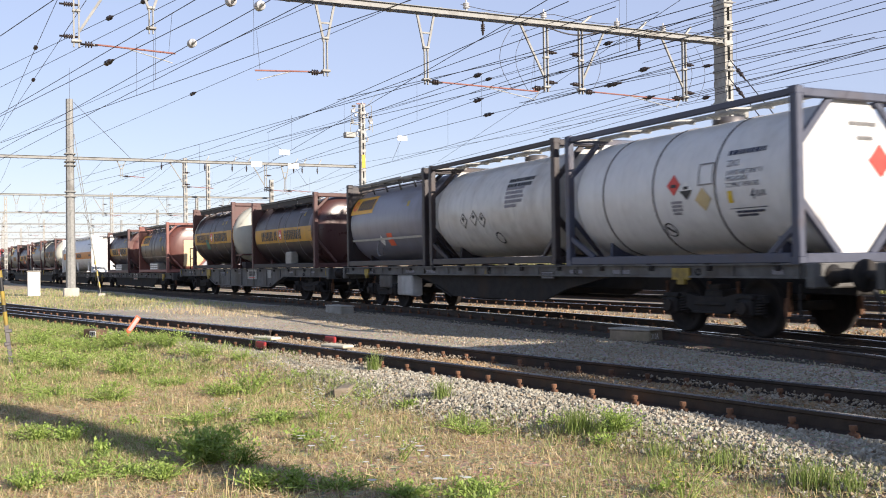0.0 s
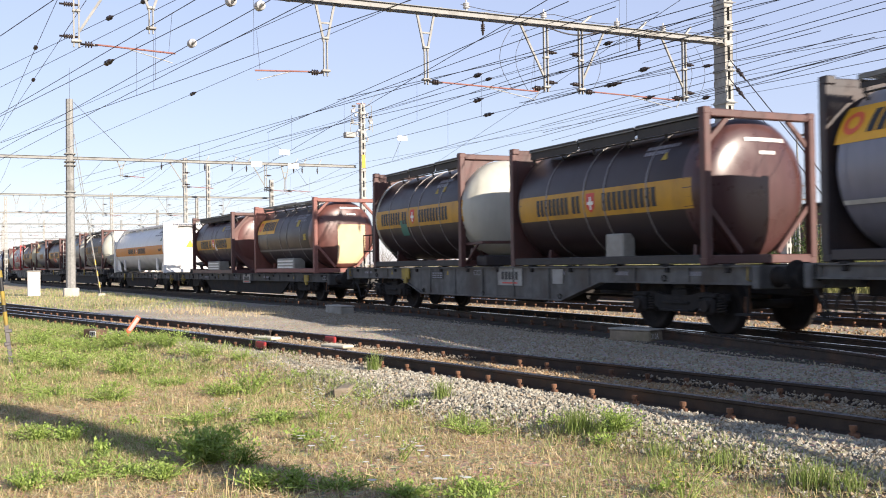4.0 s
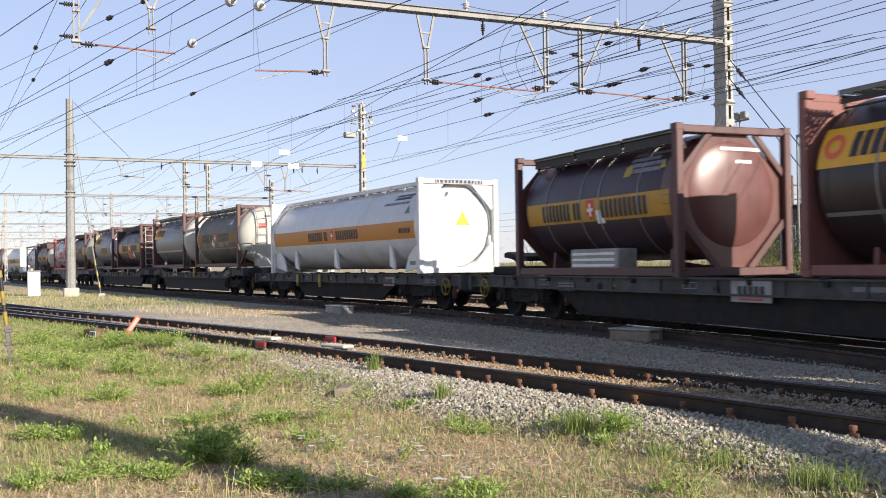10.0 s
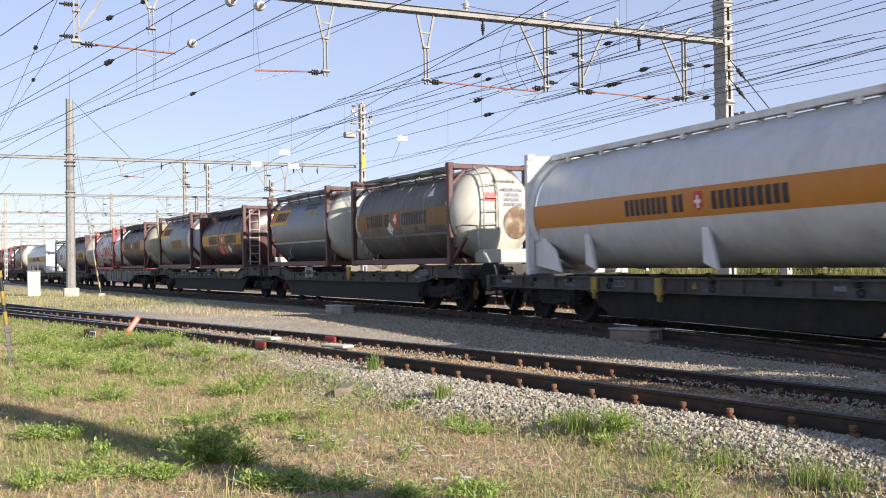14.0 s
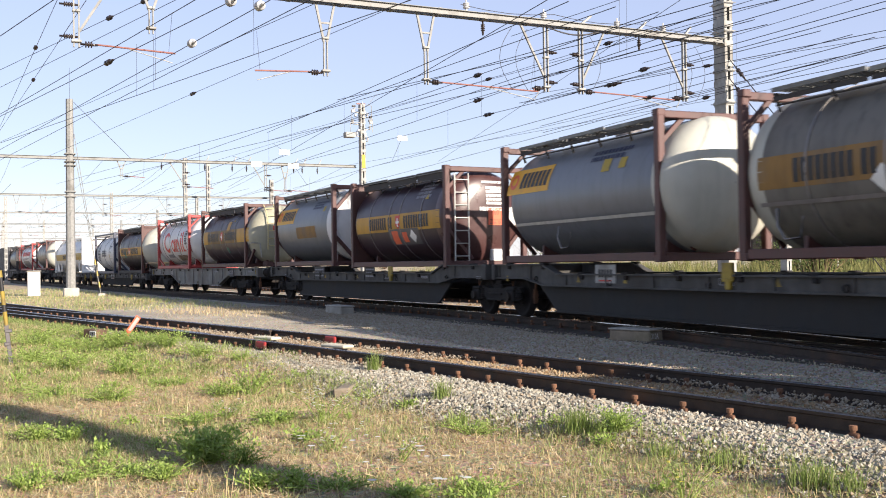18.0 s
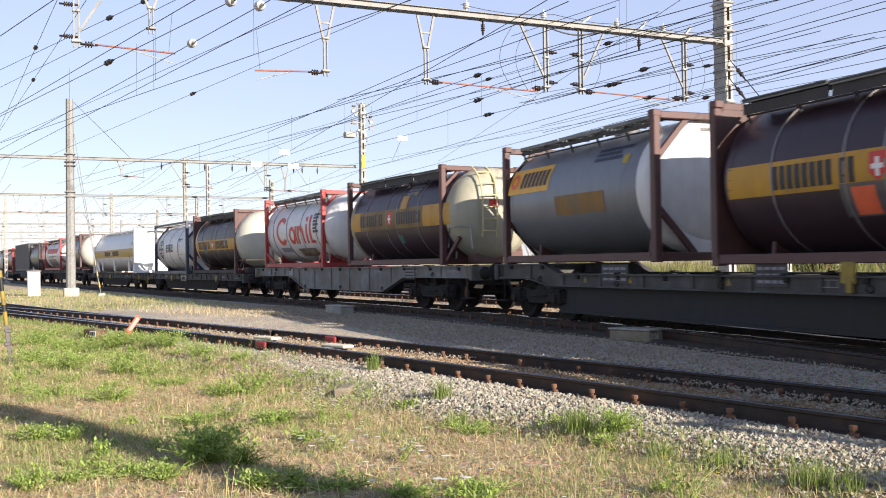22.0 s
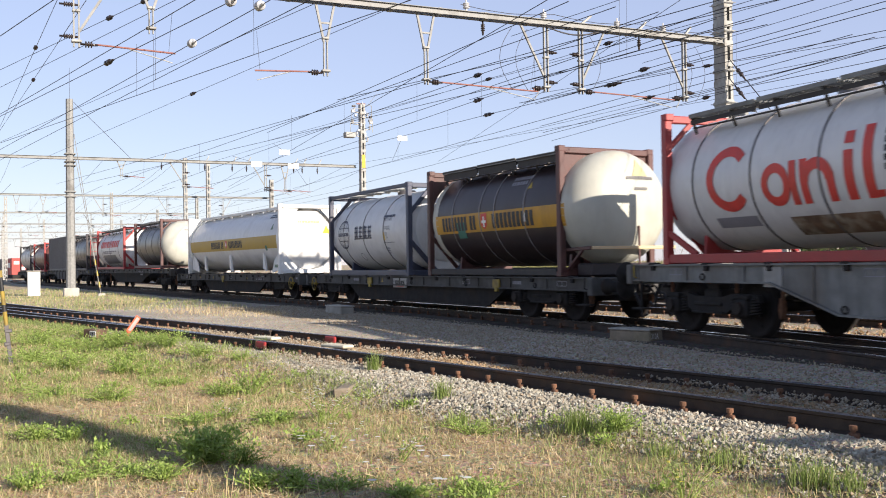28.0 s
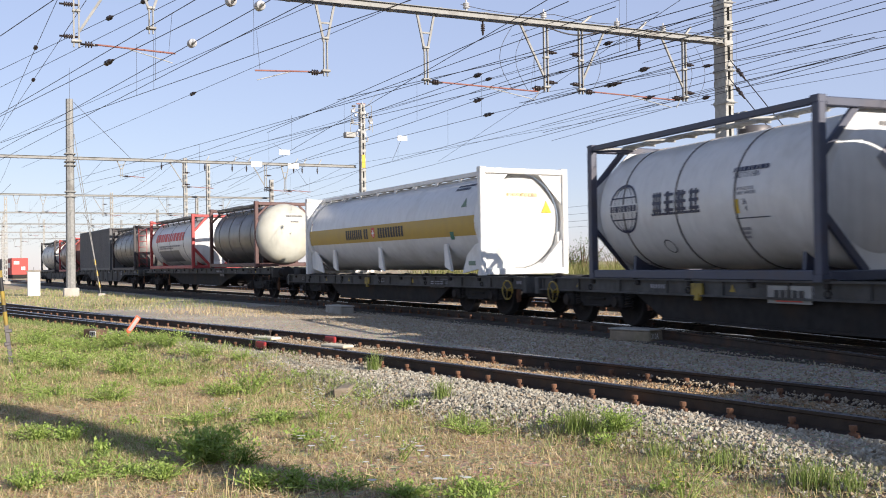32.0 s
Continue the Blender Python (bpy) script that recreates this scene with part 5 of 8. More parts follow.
c18 = tank_container(18, -175.5, -181.6, 1.18, P10, "dull steel tank with a white end in a red-brown frame", T_DARK, F_BROWN, "bar", H=2.6, rings=4, front_out=0.6, ends=T_CREAM, dome_depth=0.6)
c19 = tank_container(19, -184.4, -192.6, 1.14, P10, "white tank with red brand bars in a bright red frame", T_WHITE, F_RED, "octagon", H=2.6, rings=3)
c20 = tank_container(20, -196.4, -202.4, 1.08, P11, "dull steel tank with a ladder in a black frame", T_DARK, F_BLACK, "bar", H=2.6, rings=4, belt=RING_L)
tank_container(22, -216.4, -223.2, 1.0, P12, "red-brown tank in a bright red frame", T_RED, F_RED, "bar", H=2.6, rings=4)
tank_container(23, -225.6, -233.2, 1.0, P12, "grey-white tank with a white end in a black frame", T_WHITE2, F_BLACK, "octagon", H=2.6, rings=3)


def long_tank(no, q_front, q_rear, z, pivots, label, band):
    """A forty-foot white tank: barrel on saddles between two white end frames, with a walkway beam along its crown."""
    th = tagged(empty("tank_container"), label, "tank container", "tank containers on the train")
    L, H, W, R = q_front - q_rear, 2.6, 2.5, 1.21
    h, zc = L / 2, 1.33
    on_wagon(th, pivots, (q_front + q_rear) / 2, z)
    tank = part("tank", shell_mesh(-h + 0.5, h - 0.48, R, zc, 0.38, 0.38), T_WHITE, th)
    th["span"] = (-h + 0.5, h - 0.48, R, zc)
    th["dish"] = 0.38
    part("colour_band", Mesh().patch(-h + 0.35, h - 0.16, -17, 6, R + 0.004, zc, 1, 8), band, tank)
    for x, out in ((h, 1), (-h, -1)):
        end_frame(th, x, out, H, W, (F_WHITE, F_WHITE), "gusset")
        collar = [(x - out * 0.34, R + 0.03), (x - out * 0.1, R + 0.05), (x - out * 0.1, R - 0.02), (x - out * 0.34, R - 0.03)]
        part("end_collar", Mesh().lathe(collar + collar[:1], "x", (0, 0, zc), 40, smooth=False), F_WHITE, th)
        for s in (-1, 1):
            # splayed foot plates that carry the barrel
            foot = Mesh().plate([(x - out * 0.14, 0.2), (x - out * 1.25, 0.05), (x - out * 1.0, 0.5), (x - out * 0.14, 1.05)], s * (W / 2 - 0.2) - 0.02, s * (W / 2 - 0.2) + 0.02)
            part("foot_plate", foot, F_WHITE, th)
    for x in (-3.8, -0.15, 4.0):
        for s in (-1, 1):
            m = Mesh().plate([(x - 0.02, 0.22), (x + 0.34, 0.1), (x + 0.1, 0.8), (x - 0.05, 0.8)], s * (R - 0.12) - 0.03, s * (R - 0.12) + 0.03)
            part("saddle", m, F_WHITE, th)
    for s in (-1, 1):
        part("crown_rail", Mesh().box((0, s * 0.62, H - 0.06), (L - 0.3, 0.06, 0.11), None, 0.01), F_WHITE, th)
        for i in range(9):
            x = -h + 0.8 + (L - 1.6) * i / 8
            part("rail_bracket", Mesh().box((x, s * 0.62, H - 0.14), (0.12, 0.05, 0.14), None, 0.01), F_WHITE, th)
    walkway(th, -h + 0.2, h - 0.2, H - 0.02, GALV, 0.6)
    part("valve_panel", Mesh().box((h - 0.75, -1.075, 0.3), (0.32, 0.03, 0.11), None, 0.01), TEAL_DULL, th)
    return th


c8 = long_tank(8, -71.8, -84.0, 0.95, P4, "long white tank with an orange name band", BAND_O)
c17 = long_tank(17, -158.04, -170.2, 0.92, P9, "long white tank with a gold name band", BAND_G)


def box_container(q_front, q_rear, z, pivots, label, paint):
    th = tagged(empty("box_container"), label, "container")
    L, H, W = q_front - q_rear, 2.7, 2.44
    h = L / 2
    on_wagon(th, pivots, (q_front + q_rear) / 2, z)
    part("roof", Mesh().box((0, 0, H - 0.03), (L - 0.1, W - 0.1, 0.05), None, 0.01), paint, th)
    part("floor_frame", Mesh().box((0, 0, 0.09), (L, W - 0.06, 0.16), None, 0.01), paint, th)
    for s in (-1, 1):
        out, n = [], int(L / 0.28)
        for i in range(n):
            x = -h + 0.15 + (L - 0.3) * i / n
            d = (L - 0.3) / n
            out += [(x, 0.0), (x + d * 0.35, 0.0), (x + d * 0.5, 0.035), (x + d * 0.85, 0.035)]
        out.append((h - 0.15, 0.0))
        vs = [(x, s * (W / 2 - 0.02 - y), zz) for x, y in out for zz in (0.17, H - 0.05)]
        part("side_wall", Mesh().add(vs, [(2 * i, 2 * i + 2, 2 * i + 3, 2 * i + 1) for i in range(len(out) - 1)]), paint, th)
    for x, out in ((h, 1), (-h, -1)):
        part("end_wall", Mesh().box((x - out * 0.05, 0, H / 2), (0.05, W - 0.2, H - 0.2), None, 0.01), paint, th)
        for s in (-1, 1):
            part("corner_post", Mesh().box((x - out * 0.08, s * (W / 2 - 0.07), H / 2), (0.16, 0.14, H), None, 0.012), paint, th)
    return th


box_container(-203.2, -213.6, 1.1, P11, "dark grey corrugated box container on a flat wagon", T_BOX)

# lettering, bands and signs
for th, w1, mid, w2, a in ((c4, (-2.1, -0.45), -0.1, (0.28, 1.95), -4.5), (c5, (-2.29, -0.42), -0.05, (0.36, 2.17), -2.5), (c7, (-1.88, -0.33), 0.03, (0.4, 1.95), -6.5), (c9, (-1.96, -0.45), -0.04, (0.34, 1.85), -1.5),
                           (c11, (-1.7, -0.12), 0.23, (0.6, 2.12), -2.5), (c13, (-2.09, -0.52), -0.09, (0.35, 1.87), 0.5), (c15, (-2.26, -0.5), -0.13, (0.25, 2.07), -7.0)):
    name_band(th, w1, mid, w2, a)
for th, x in ((c8, 0.0), (c17, -0.2)):
    name_band(th, (x - 2.28, x - 0.53), x - 0.17, (x + 0.17, x + 1.94), -5.4, 0.29)
for th, a in ((c3, 29), (c10, 22.5), (c12, 22.5), (c6, 22.0)):
    logo_block(th, -1.83, a, 1.85, 0.6)

BAND_W = mat("worn_yellow_band", (0.23, 0.135, 0.03), 0.6, 0, 0.12, 4, (0.12, 0.075, 0.04), 1.5, 0.5, 0, streak=0.3)
part("worn_band", Mesh().patch(-2.15, 1.95, -13, 14, c13["span"][2] + 0.0065, c13["span"][3], 1, 8), BAND_W, c13.children[0], "soiled middle of the yellow band")

# white portable tank at the head
write(c1, "22K2", 0.15, 1.5, 12.0)
for row, a in (("UN PORTABLE TANK T11", 5.0), ("IMDG-RID/ADR", 0.2), ("TC IMPACT APPROVED", -4.8)):
    write(c1, row, 0.108, 1.5, a, squeeze=0.66)
write(c1, "4", 0.24, 2.02, -15.5)
write(c1, "BAR", 0.14, 2.15, -13.5, squeeze=0.75)
marks(c1, 1.9, 23.5, 1, 0.84, 0.12, 1, NAVYTEXT)
marks(c1, 1.93, -26.5, 2, 0.6, 0.12, 2, NAVYTEXT)
marks(c1, 1.92, -22, 1, 0.82, 0.02, 3, NAVYTEXT)
T1 = c1["span"][2:]
on_flank(c1.children[0], "label", grid(-0.055, 0.055, -0.095, 0.095, 3), YELLOW, 1.57, -12.2, *T1, 0.008)
k = sign(c1, "diamond", 0.21, 2.3, 0.18, REDP)
on_flank(k, "bar", grid(-0.07, 0.07, -0.045, 0.01, 2), BLACKP, 0.21, 2.3, *T1, 0.012)
k = sign(c1, "diamond", 0.53, -3.3, 0.16, WHITEP)
on_flank(k, "half", Mesh().add([(-0.16, 0, 0), (0, -0.16, 0), (0.16, 0, 0)], [(0, 1, 2)]), BLACKP, 0.53, -3.3, *T1, 0.012)
on_flank(k, "figure", grid(-0.06, 0.06, 0.02, 0.07, 2), BLACKP, 0.53, -3.3, *T1, 0.012)
sign(c1, "diamond", 0.93, -12, 0.2, CREAM_SIGN)
marks(c1, 0.25, -17.5, 4, 0.28, 0.26, 5)
on_flank(c1.children[0], "round_mark", ring_flat(0.125, 0.15), BLACKP, -0.16, -37.7, *T1, 0.01)
on_flank(c1.children[0], "round_mark", Mesh().add([(-0.09, 0.04, 0), (0.07, -0.07, 0), (0.09, -0.03, 0), (-0.06, 0.09, 0)], [(0, 1, 2, 3)]), BLACKP, -0.16, -37.7, *T1, 0.01)
hold = Mesh()
for u, v, w, h in ((0, 0.17, 0.17, 0.012), (0, -0.17, 0.17, 0.012), (-0.17, 0, 0.012, 0.18), (0.17, 0, 0.012, 0.18)):
    hold.add([(u - w, v - h, 0), (u + w, v - h, 0), (u + w, v + h, 0), (u - w, v + h, 0)], [(0, 1, 2, 3)])
on_flank(c1.children[0], "document_frame", hold, RING_L, 1.02, 8.5, *T1, 0.014)

# soiled white tank
marks(c2, 1.35, 27, 2, 1.1, 0.26, 11, BLACKP)
marks(c2, 1.2, 10, 5, 0.8, 0.5, 12)
for x, a, s in ((-1.3, -12, 0.2), (-0.75, -10, 0.2), (-0.35, -13, 0.19)):
    k = on_flank(c2.children[0], "sign", diamond(s), BLACKP, x, a, 1.12, c2["span"][3], 0.008)
    on_flank(k, "inner", diamond(s * 0.8), T_WHITE2, x, a, 1.12, c2["span"][3], 0.012)
    on_flank(k, "figure", diamond(s * 0.35), BLACKP, x, a + 2, 1.12, c2["span"][3], 0.016)
on_flank(c2.children[0], "round_mark", ring_flat(0.13, 0.17), BLACKP, 0.2, -38, 1.12, c2["span"][3], 0.01)
on_flank(c16.children[0], "round_mark", ring_flat(0.13, 0.15), BLACKP, -0.85, -39.9, 1.14, c16["span"][3], 0.01)

# tank with the globe mark
G = dict(R=1.14, zc=c16["span"][3])
gl = on_flank(c16.children[0], "globe_mark", ring_flat(0.42, 0.46, 36), NAVYTEXT, -1.94, -1.1, G["R"], G["zc"], 0.008, "dark line globe emblem")
for sx in (0.33, 0.72):
    on_flank(gl, "meridian", ring_flat(0.405, 0.425, 28, sx), NAVYTEXT, -1.94, -1.1, G["R"], G["zc"], 0.009)
for y, w in ((0.2, 0.37), (-0.2, 0.37), (0.0, 0.42)):
    on_flank(gl, "parallel", Mesh().add([(-w, y - 0.012, 0), (w, y - 0.012, 0), (w, y + 0.012, 0), (-w, y + 0.012, 0)], [(0, 1, 2, 3)]), NAVYTEXT, -1.94, -1.1, G["R"], G["zc"], 0.009)
on_flank(gl, "banner", grid(-0.46, 0.46, -0.075, 0.075, 2), T_WHITE, -1.94, -1.1, G["R"], G["zc"], 0.013)
on_flank(gl, "lettering", bars_mesh(1, 0.86, 0.13, 9, 0.85), NAVYTEXT, -1.94, -1.1, G["R"], G["zc"], 0.017)
for i in range(4):
    m = Mesh()
    rr = random.Random(40 + i)
    for kx in range(3):
        m.add([(-0.13, -0.15 + kx * 0.13, 0), (0.13, -0.15 + kx * 0.13, 0), (0.13, -0.10 + kx * 0.13, 0), (-0.13, -0.10 + kx * 0.13, 0)], [(0, 1, 2, 3)])
        q = rr.uniform(-0.11, 0.09)
        m.add([(q, -0.17, 0), (q + 0.045, -0.17, 0), (q + 0.045, 0.19, 0), (q, 0.19, 0)], [(0, 1, 2, 3)])
    on_flank(c16.children[0], "logo_glyph", m, NAVYTEXT, -0.88 + i * 0.35, 0.6, G["R"], G["zc"], 0.009)
marks(c16, -0.37, -8.9, 1, 1.38, 0.06, 51, NAVYTEXT)
marks(c16, 1.52, 21, 1, 0.82, 0.11, 52, NAVYTEXT)
write(c16, "22K2 T11 L4BN", 0.125, 1.14, 14.0, squeeze=0.72)
write(c16, "UN PORTABLE TANK", 0.075, 1.17, 4.0, squeeze=0.66)
write(c16, "TC IMPACT APPROVED", 0.075, 1.17, 0.6, squeeze=0.66)
write(c16, "26", 0.13, 1.36, -7.0)
write(c16, "4", 0.13, 1.42, -12.5)
on_flank(c16.children[0], "label", grid(-0.055, 0.055, -0.11, 0.11, 3), YELLOW, 1.23, -8, G["R"], G["zc"], 0.008)
marks(c16, 1.55, -17.6, 1, 0.78, 0.025, 53, NAVYTEXT)
marks(c16, 1.3, -30, 3, 0.26, 0.22, 54)

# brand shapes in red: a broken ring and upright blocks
S14 = c14["span"][2:]
on_flank(c14.children[0], "brand_ring", ring_flat(0.36, 0.53, 30, 1.0, (42, 318)), REDP, -1.28, -1.5, *S14, 0.008, "broken red ring brand shape")
on_flank(c14.children[0], "brand_ring", ring_flat(0.18, 0.325, 24, 0.95), REDP, -0.18, -10.5, *S14, 0.008, "small closed red ring brand shape")
for x, w, y0, y1 in ((0.075, 0.14, -0.325, 0.325), (0.3, 0.15, -0.325, 0.325), (0.81, 0.15, -0.325, 0.1), (1.16, 0.17, -0.325, 0.36), (1.16, 0.17, 0.45, 0.62), (1.5, 0.17, -0.325, 0.67)):
    on_flank(c14.children[0], "brand_block", grid(-w / 2, w / 2, y0, y1, 6), REDP, x + 0.12, -10.5, *S14, 0.008)
on_flank(c14.children[0], "brand_arch", ring_flat(0.16, 0.325, 16, 1.02, (0, 180)), REDP, 0.675, -10.5, *S14, 0.0085)
on_flank(c14.children[0], "panel", grid(-0.85, 0.85, -0.19, 0.19), BROWN_STAIN, 0.75, -46, *S14, 0.008, "scuffed dark panel")
on_flank(c14.children[0], "panel", grid(-0.5, 0.5, -0.1, 0.1), GREYTEXT, -1.3, -38, *S14, 0.007)
marks(c14, 2.15, 8, 6, 0.5, 0.7, 61, BLACKP)
marks(c14, 1.8, -24, 1, 0.36, 0.14, 62, REDP)

# second red-framed tank, far off
marks(c19, -0.1, 14, 1, 5.4, 0.6, 63, REDP)
marks(c19, -0.1, -10, 2, 4.0, 0.2, 64, GREYTEXT)
on_flank(c19.children[0], "panel", grid(-1.9, 1.9, -0.33, 0.33), T_SILVER, -0.4, -34, c19["span"][2], c19["span"][3], 0.008)

# small plates, warning signs and data on the others
DATA = [(c3, 1.6, 30, 3, 0.9, 0.3), (c4, 1.8, 38, 2, 0.9, 0.25), (c5, 1.55, 38, 2, 0.8, 0.3), (c6, 1.55, 32, 3, 1.1, 0.34), (c7, 1.7, 36, 4, 1.1, 0.5), (c10, 1.2, 36, 2, 1.3, 0.3), (c11, 1.6, 38, 4, 0.9, 0.5),
        (c12, 1.35, 36, 3, 1.2, 0.34), (c13, 1.1, 40, 3, 0.8, 0.36), (c15, 1.3, 36, 2, 0.8, 0.28), (c18, 0.8, 30, 2, 0.9, 0.3), (c20, 0.8, 30, 2, 0.9, 0.3)]
for i, (th, x, a, n, w, h) in enumerate(DATA):
    marks(th, x, a, n, w, h, 70 + i, NAVYTEXT if th in (c10, c12) else GREYTEXT)
for th, kind, x, a, s, m_ in ((c3, "square", 1.75, 21, 0.1, YELLOW_SIGN), (c3, "diamond", -0.3, -27, 0.18, WHITEP), (c3, "square", 0.35, -26, 0.2, ORANGEP), (c4, "tri", 2.0, 30, 0.12, YELLOW_SIGN), (c5, "tri", 1.3, 27, 0.12, YELLOW_SIGN),
                              (c5, "square", 1.7, 28, 0.1, YELLOW_SIGN), (c5, "square", -0.7, -16, 0.22, TEAL), (c6, "square", 1.35, 22, 0.16, YELLOW_SIGN), (c6, "square", 2.1, -3, 0.14, YELLOW_SIGN), (c7, "square", 1.2, 27, 0.14, YELLOW_SIGN),
                              (c7, "tri", 2.25, 30, 0.13, YELLOW_SIGN), (c7, "square", 0.35, -14, 0.13, WHITEP), (c10, "square", 1.2, 24, 0.17, YELLOW_SIGN), (c10, "square", 1.75, 24, 0.14, YELLOW_SIGN), (c11, "tri", 1.85, 28, 0.12, YELLOW_SIGN),
                              (c11, "square", -0.05, -23, 0.2, ORANGEP), (c11, "square", 0.55, -23, 0.15, ORANGEP), (c11, "diamond", 1.05, -22, 0.2, WHITEP), (c12, "square", 1.9, 27, 0.12, YELLOW_SIGN), (c13, "tri", 1.25, 34, 0.12, YELLOW_SIGN),
                              (c13, "square", 0.75, 22, 0.2, BAND_Y), (c13, "square", 0.45, -28, 0.13, TEAL), (c15, "square", -1.3, -15, 0.2, TEAL), (c15, "tri", 1.75, 28, 0.12, YELLOW_SIGN), (c15, "tri", 1.7, -6, 0.12, WHITEP),
                              (c9, "tri", 1.9, 31, 0.17, WHITEP), (c9, "square", 1.6, 30, 0.14, GREYTEXT), (c8, "tri", 5.2, 22, 0.15, TEAL_DULL), (c17, "tri", 5.1, 22, 0.14, TEAL_DULL), (c9, "diamond", -0.4, -13, 0.2, WHITEP)):
    sign(th, kind, x, a, s * (0.78 if m_ is YELLOW_SIGN else 1.0), m_)
on_flank(c12.children[0], "faded_sign", grid(-0.95, 0.95, -0.2, 0.2), BAND_F, 0.35, -9, c12["span"][2], c12["span"][3], 0.007, "worn yellow-brown sign")
on_flank(c9.children[0], "dirt_patch", grid(-0.35, 0.35, -0.22, 0.22), T_DARK, 0.7, -10, c9["span"][2], c9["span"][3], 0.007)
on_flank(c9.children[0], "dirt_patch", grid(-0.2, 0.2, -0.2, 0.2), T_DARK, 1.5, -9, c9["span"][2], c9["span"][3], 0.007)
on_flank(c11.children[0], "sign_panel", grid(-0.95, 0.95, -0.24, 0.24), RING, 0.5, -22.5, c11["span"][2], c11["span"][3], 0.005)
marks(c8, 4.55, 44, 2, 1.1, 0.24, 81, NAVYTEXT)
marks(c8, 4.3, 33, 1, 1.6, 0.12, 82, GREYTEXT)
marks(c8, 5.1, -6, 1, 0.7, 0.2, 83, BLACKP)
marks(c17, 4.7, 46, 2, 0.9, 0.24, 84, NAVYTEXT)
sign(c17, "square", 4.5, -16, 0.1, TEAL)

# marks on the sunlit ends: identity withheld as plain bars, type codes written
ENDS = [(c4, 0.15, 2.1, 0.9), (c5, 0.2, 2.0, 0.7), (c6, 0.2, 2.25, 0.8), (c7, 0.2, 2.2, 0.9), (c9, 0.1, 2.1, 0.7), (c11, 0.3, 2.2, 0.8), (c12, 0.2, 2.35, 0.7), (c13, 0.3, 2.2, 0.8), (c15, 0.2, 2.0, 0.7), (c1, 0.2, 2.1, 0.6), (c16, 0.4, 2.25, 0.8), (c18, 0.2, 2.0, 0.7)]


def end_place(th, y, z):
    """How far forward the dished end reaches at a place on it."""
    rx, fx, R, zc = th["span"]
    d = th["dish"]
    q = min(0.999, math.hypot(y, z - zc) / R)
    return max(th.get("sheet", -99), fx + d * math.sqrt(max(0.0, 1 - q ** (2 / 0.6))))


def end_mark(th, name, mesh, material, y, z, label=""):
    me = mesh.make(name, material) if isinstance(mesh, Mesh) else mesh
    slice_up(me, 0.09, True)
    for v in me.vertices:
        yy, zz = y + v.co.x, z + v.co.y
        v.co = (end_place(th, yy, zz) + 0.014, yy, zz)
    me.update()
    return part(name, me, None, th.children[0], label)


def patch_grid(w, h, n=6):
    m = Mesh()
    for i in range(n):
        for j in range(n):
            x0, x1, y0, y1 = -w / 2 + w * i / n, -w / 2 + w * (i + 1) / n, -h / 2 + h * j / n, -h / 2 + h * (j + 1) / n
            m.add([(x0, y0, 0), (x1, y0, 0), (x1, y1, 0), (x0, y1, 0)], [(0, 1, 2, 3)])
    return m


for i, (th, y, z, w) in enumerate(ENDS):
    dark = th in (c5, c9, c12, c13, c15, c1, c16, c18)
    end_mark(th, "lettering", bars_mesh(1, w, 0.09, 90 + i), TEXT_DIM if dark else WHITEP, y, z)
    end_mark(th, "lettering", bars_mesh(1, 0.34, 0.085, 120 + i), TEXT_DIM if dark else WHITEP, y, z - 0.22)
end_mark(c6, "wood_panel", patch_grid(1.05, 1.35), PLY, 0.2, 1.0, "pale raw wood panel over the end")
end_mark(c11, "orange_plate", patch_grid(0.5, 0.44), ORANGEP, 0.3, 1.3, "orange hazard plate")
write_plate = text_mesh("60", 0.19, BLACKP, 0.9)
end_mark(c11, "code", write_plate, None, 0.2, 1.34)
end_mark(c11, "code", text_mesh("2078", 0.19, BLACKP, 0.9), None, 0.09, 1.11)
end_mark(c11, "sign", diamond(0.26), WHITEP, 0.83, 1.28)
end_mark(c11, "lettering", bars_mesh(5, 0.7, 0.5, 140), WHITEP, 0.35, 1.85)
end_mark(c11, "lettering", bars_mesh(1, 1.1, 0.14, 141), WHITEP, 0.35, 1.5)
end_mark(c11, "sign", tri(0.15), YELLOW, 0.95, 1.75)
part("document_box", Mesh().box((0, 0, 0), (0.14, 0.6, 0.36), None, 0.02), WHITEP, c11, "", Matrix.Translation((3.02, 0.45, 0.28)))
end_mark(c13, "data_panel", patch_grid(0.85, 0.75), WHITEP, 0.55, 1.95, "white data panel")
end_mark(c13, "lettering", bars_mesh(6, 0.6, 0.4, 150), GREYTEXT, 0.55, 1.85)
end_mark(c13, "sign", grid(-0.2, 0.2, -0.2, 0.2, 3), TEAL, 0.55, 1.3)
end_mark(c13, "sign", grid(-0.14, 0.14, -0.1, 0.1, 3), REDP, -0.25, 1.55)
end_mark(c9, "stain", ring_flat(0.0, 0.42, 20, 1.0), BROWN_STAIN, 0.45, 1.05, "dark brown spill stain")
end_mark(c9, "lettering", bars_mesh(4, 0.6, 0.5, 151), GREYTEXT, 0.35, 1.7)
end_mark(c9, "sign", grid(-0.15, 0.15, -0.11, 0.11, 3), REDP, -0.35, 1.7)
end_mark(c5, "sign", tri(0.2), YELLOW, 0.3, 2.25)
end_mark(c15, "sign", tri(0.2), CREAM_SIGN, 0.2, 2.2)
end_mark(c1, "sign", diamond(0.26), REDP, 0.5, 1.55)
end_mark(c1, "sign", diamond(0.24), WHITEP, 0.82, 1.35)
end_mark(c1, "sign", tri(0.13), BLACKP, 0.82, 1.3)
end_mark(c16, "sign", diamond(0.2), GREYTEXT, 0.05, 1.75)
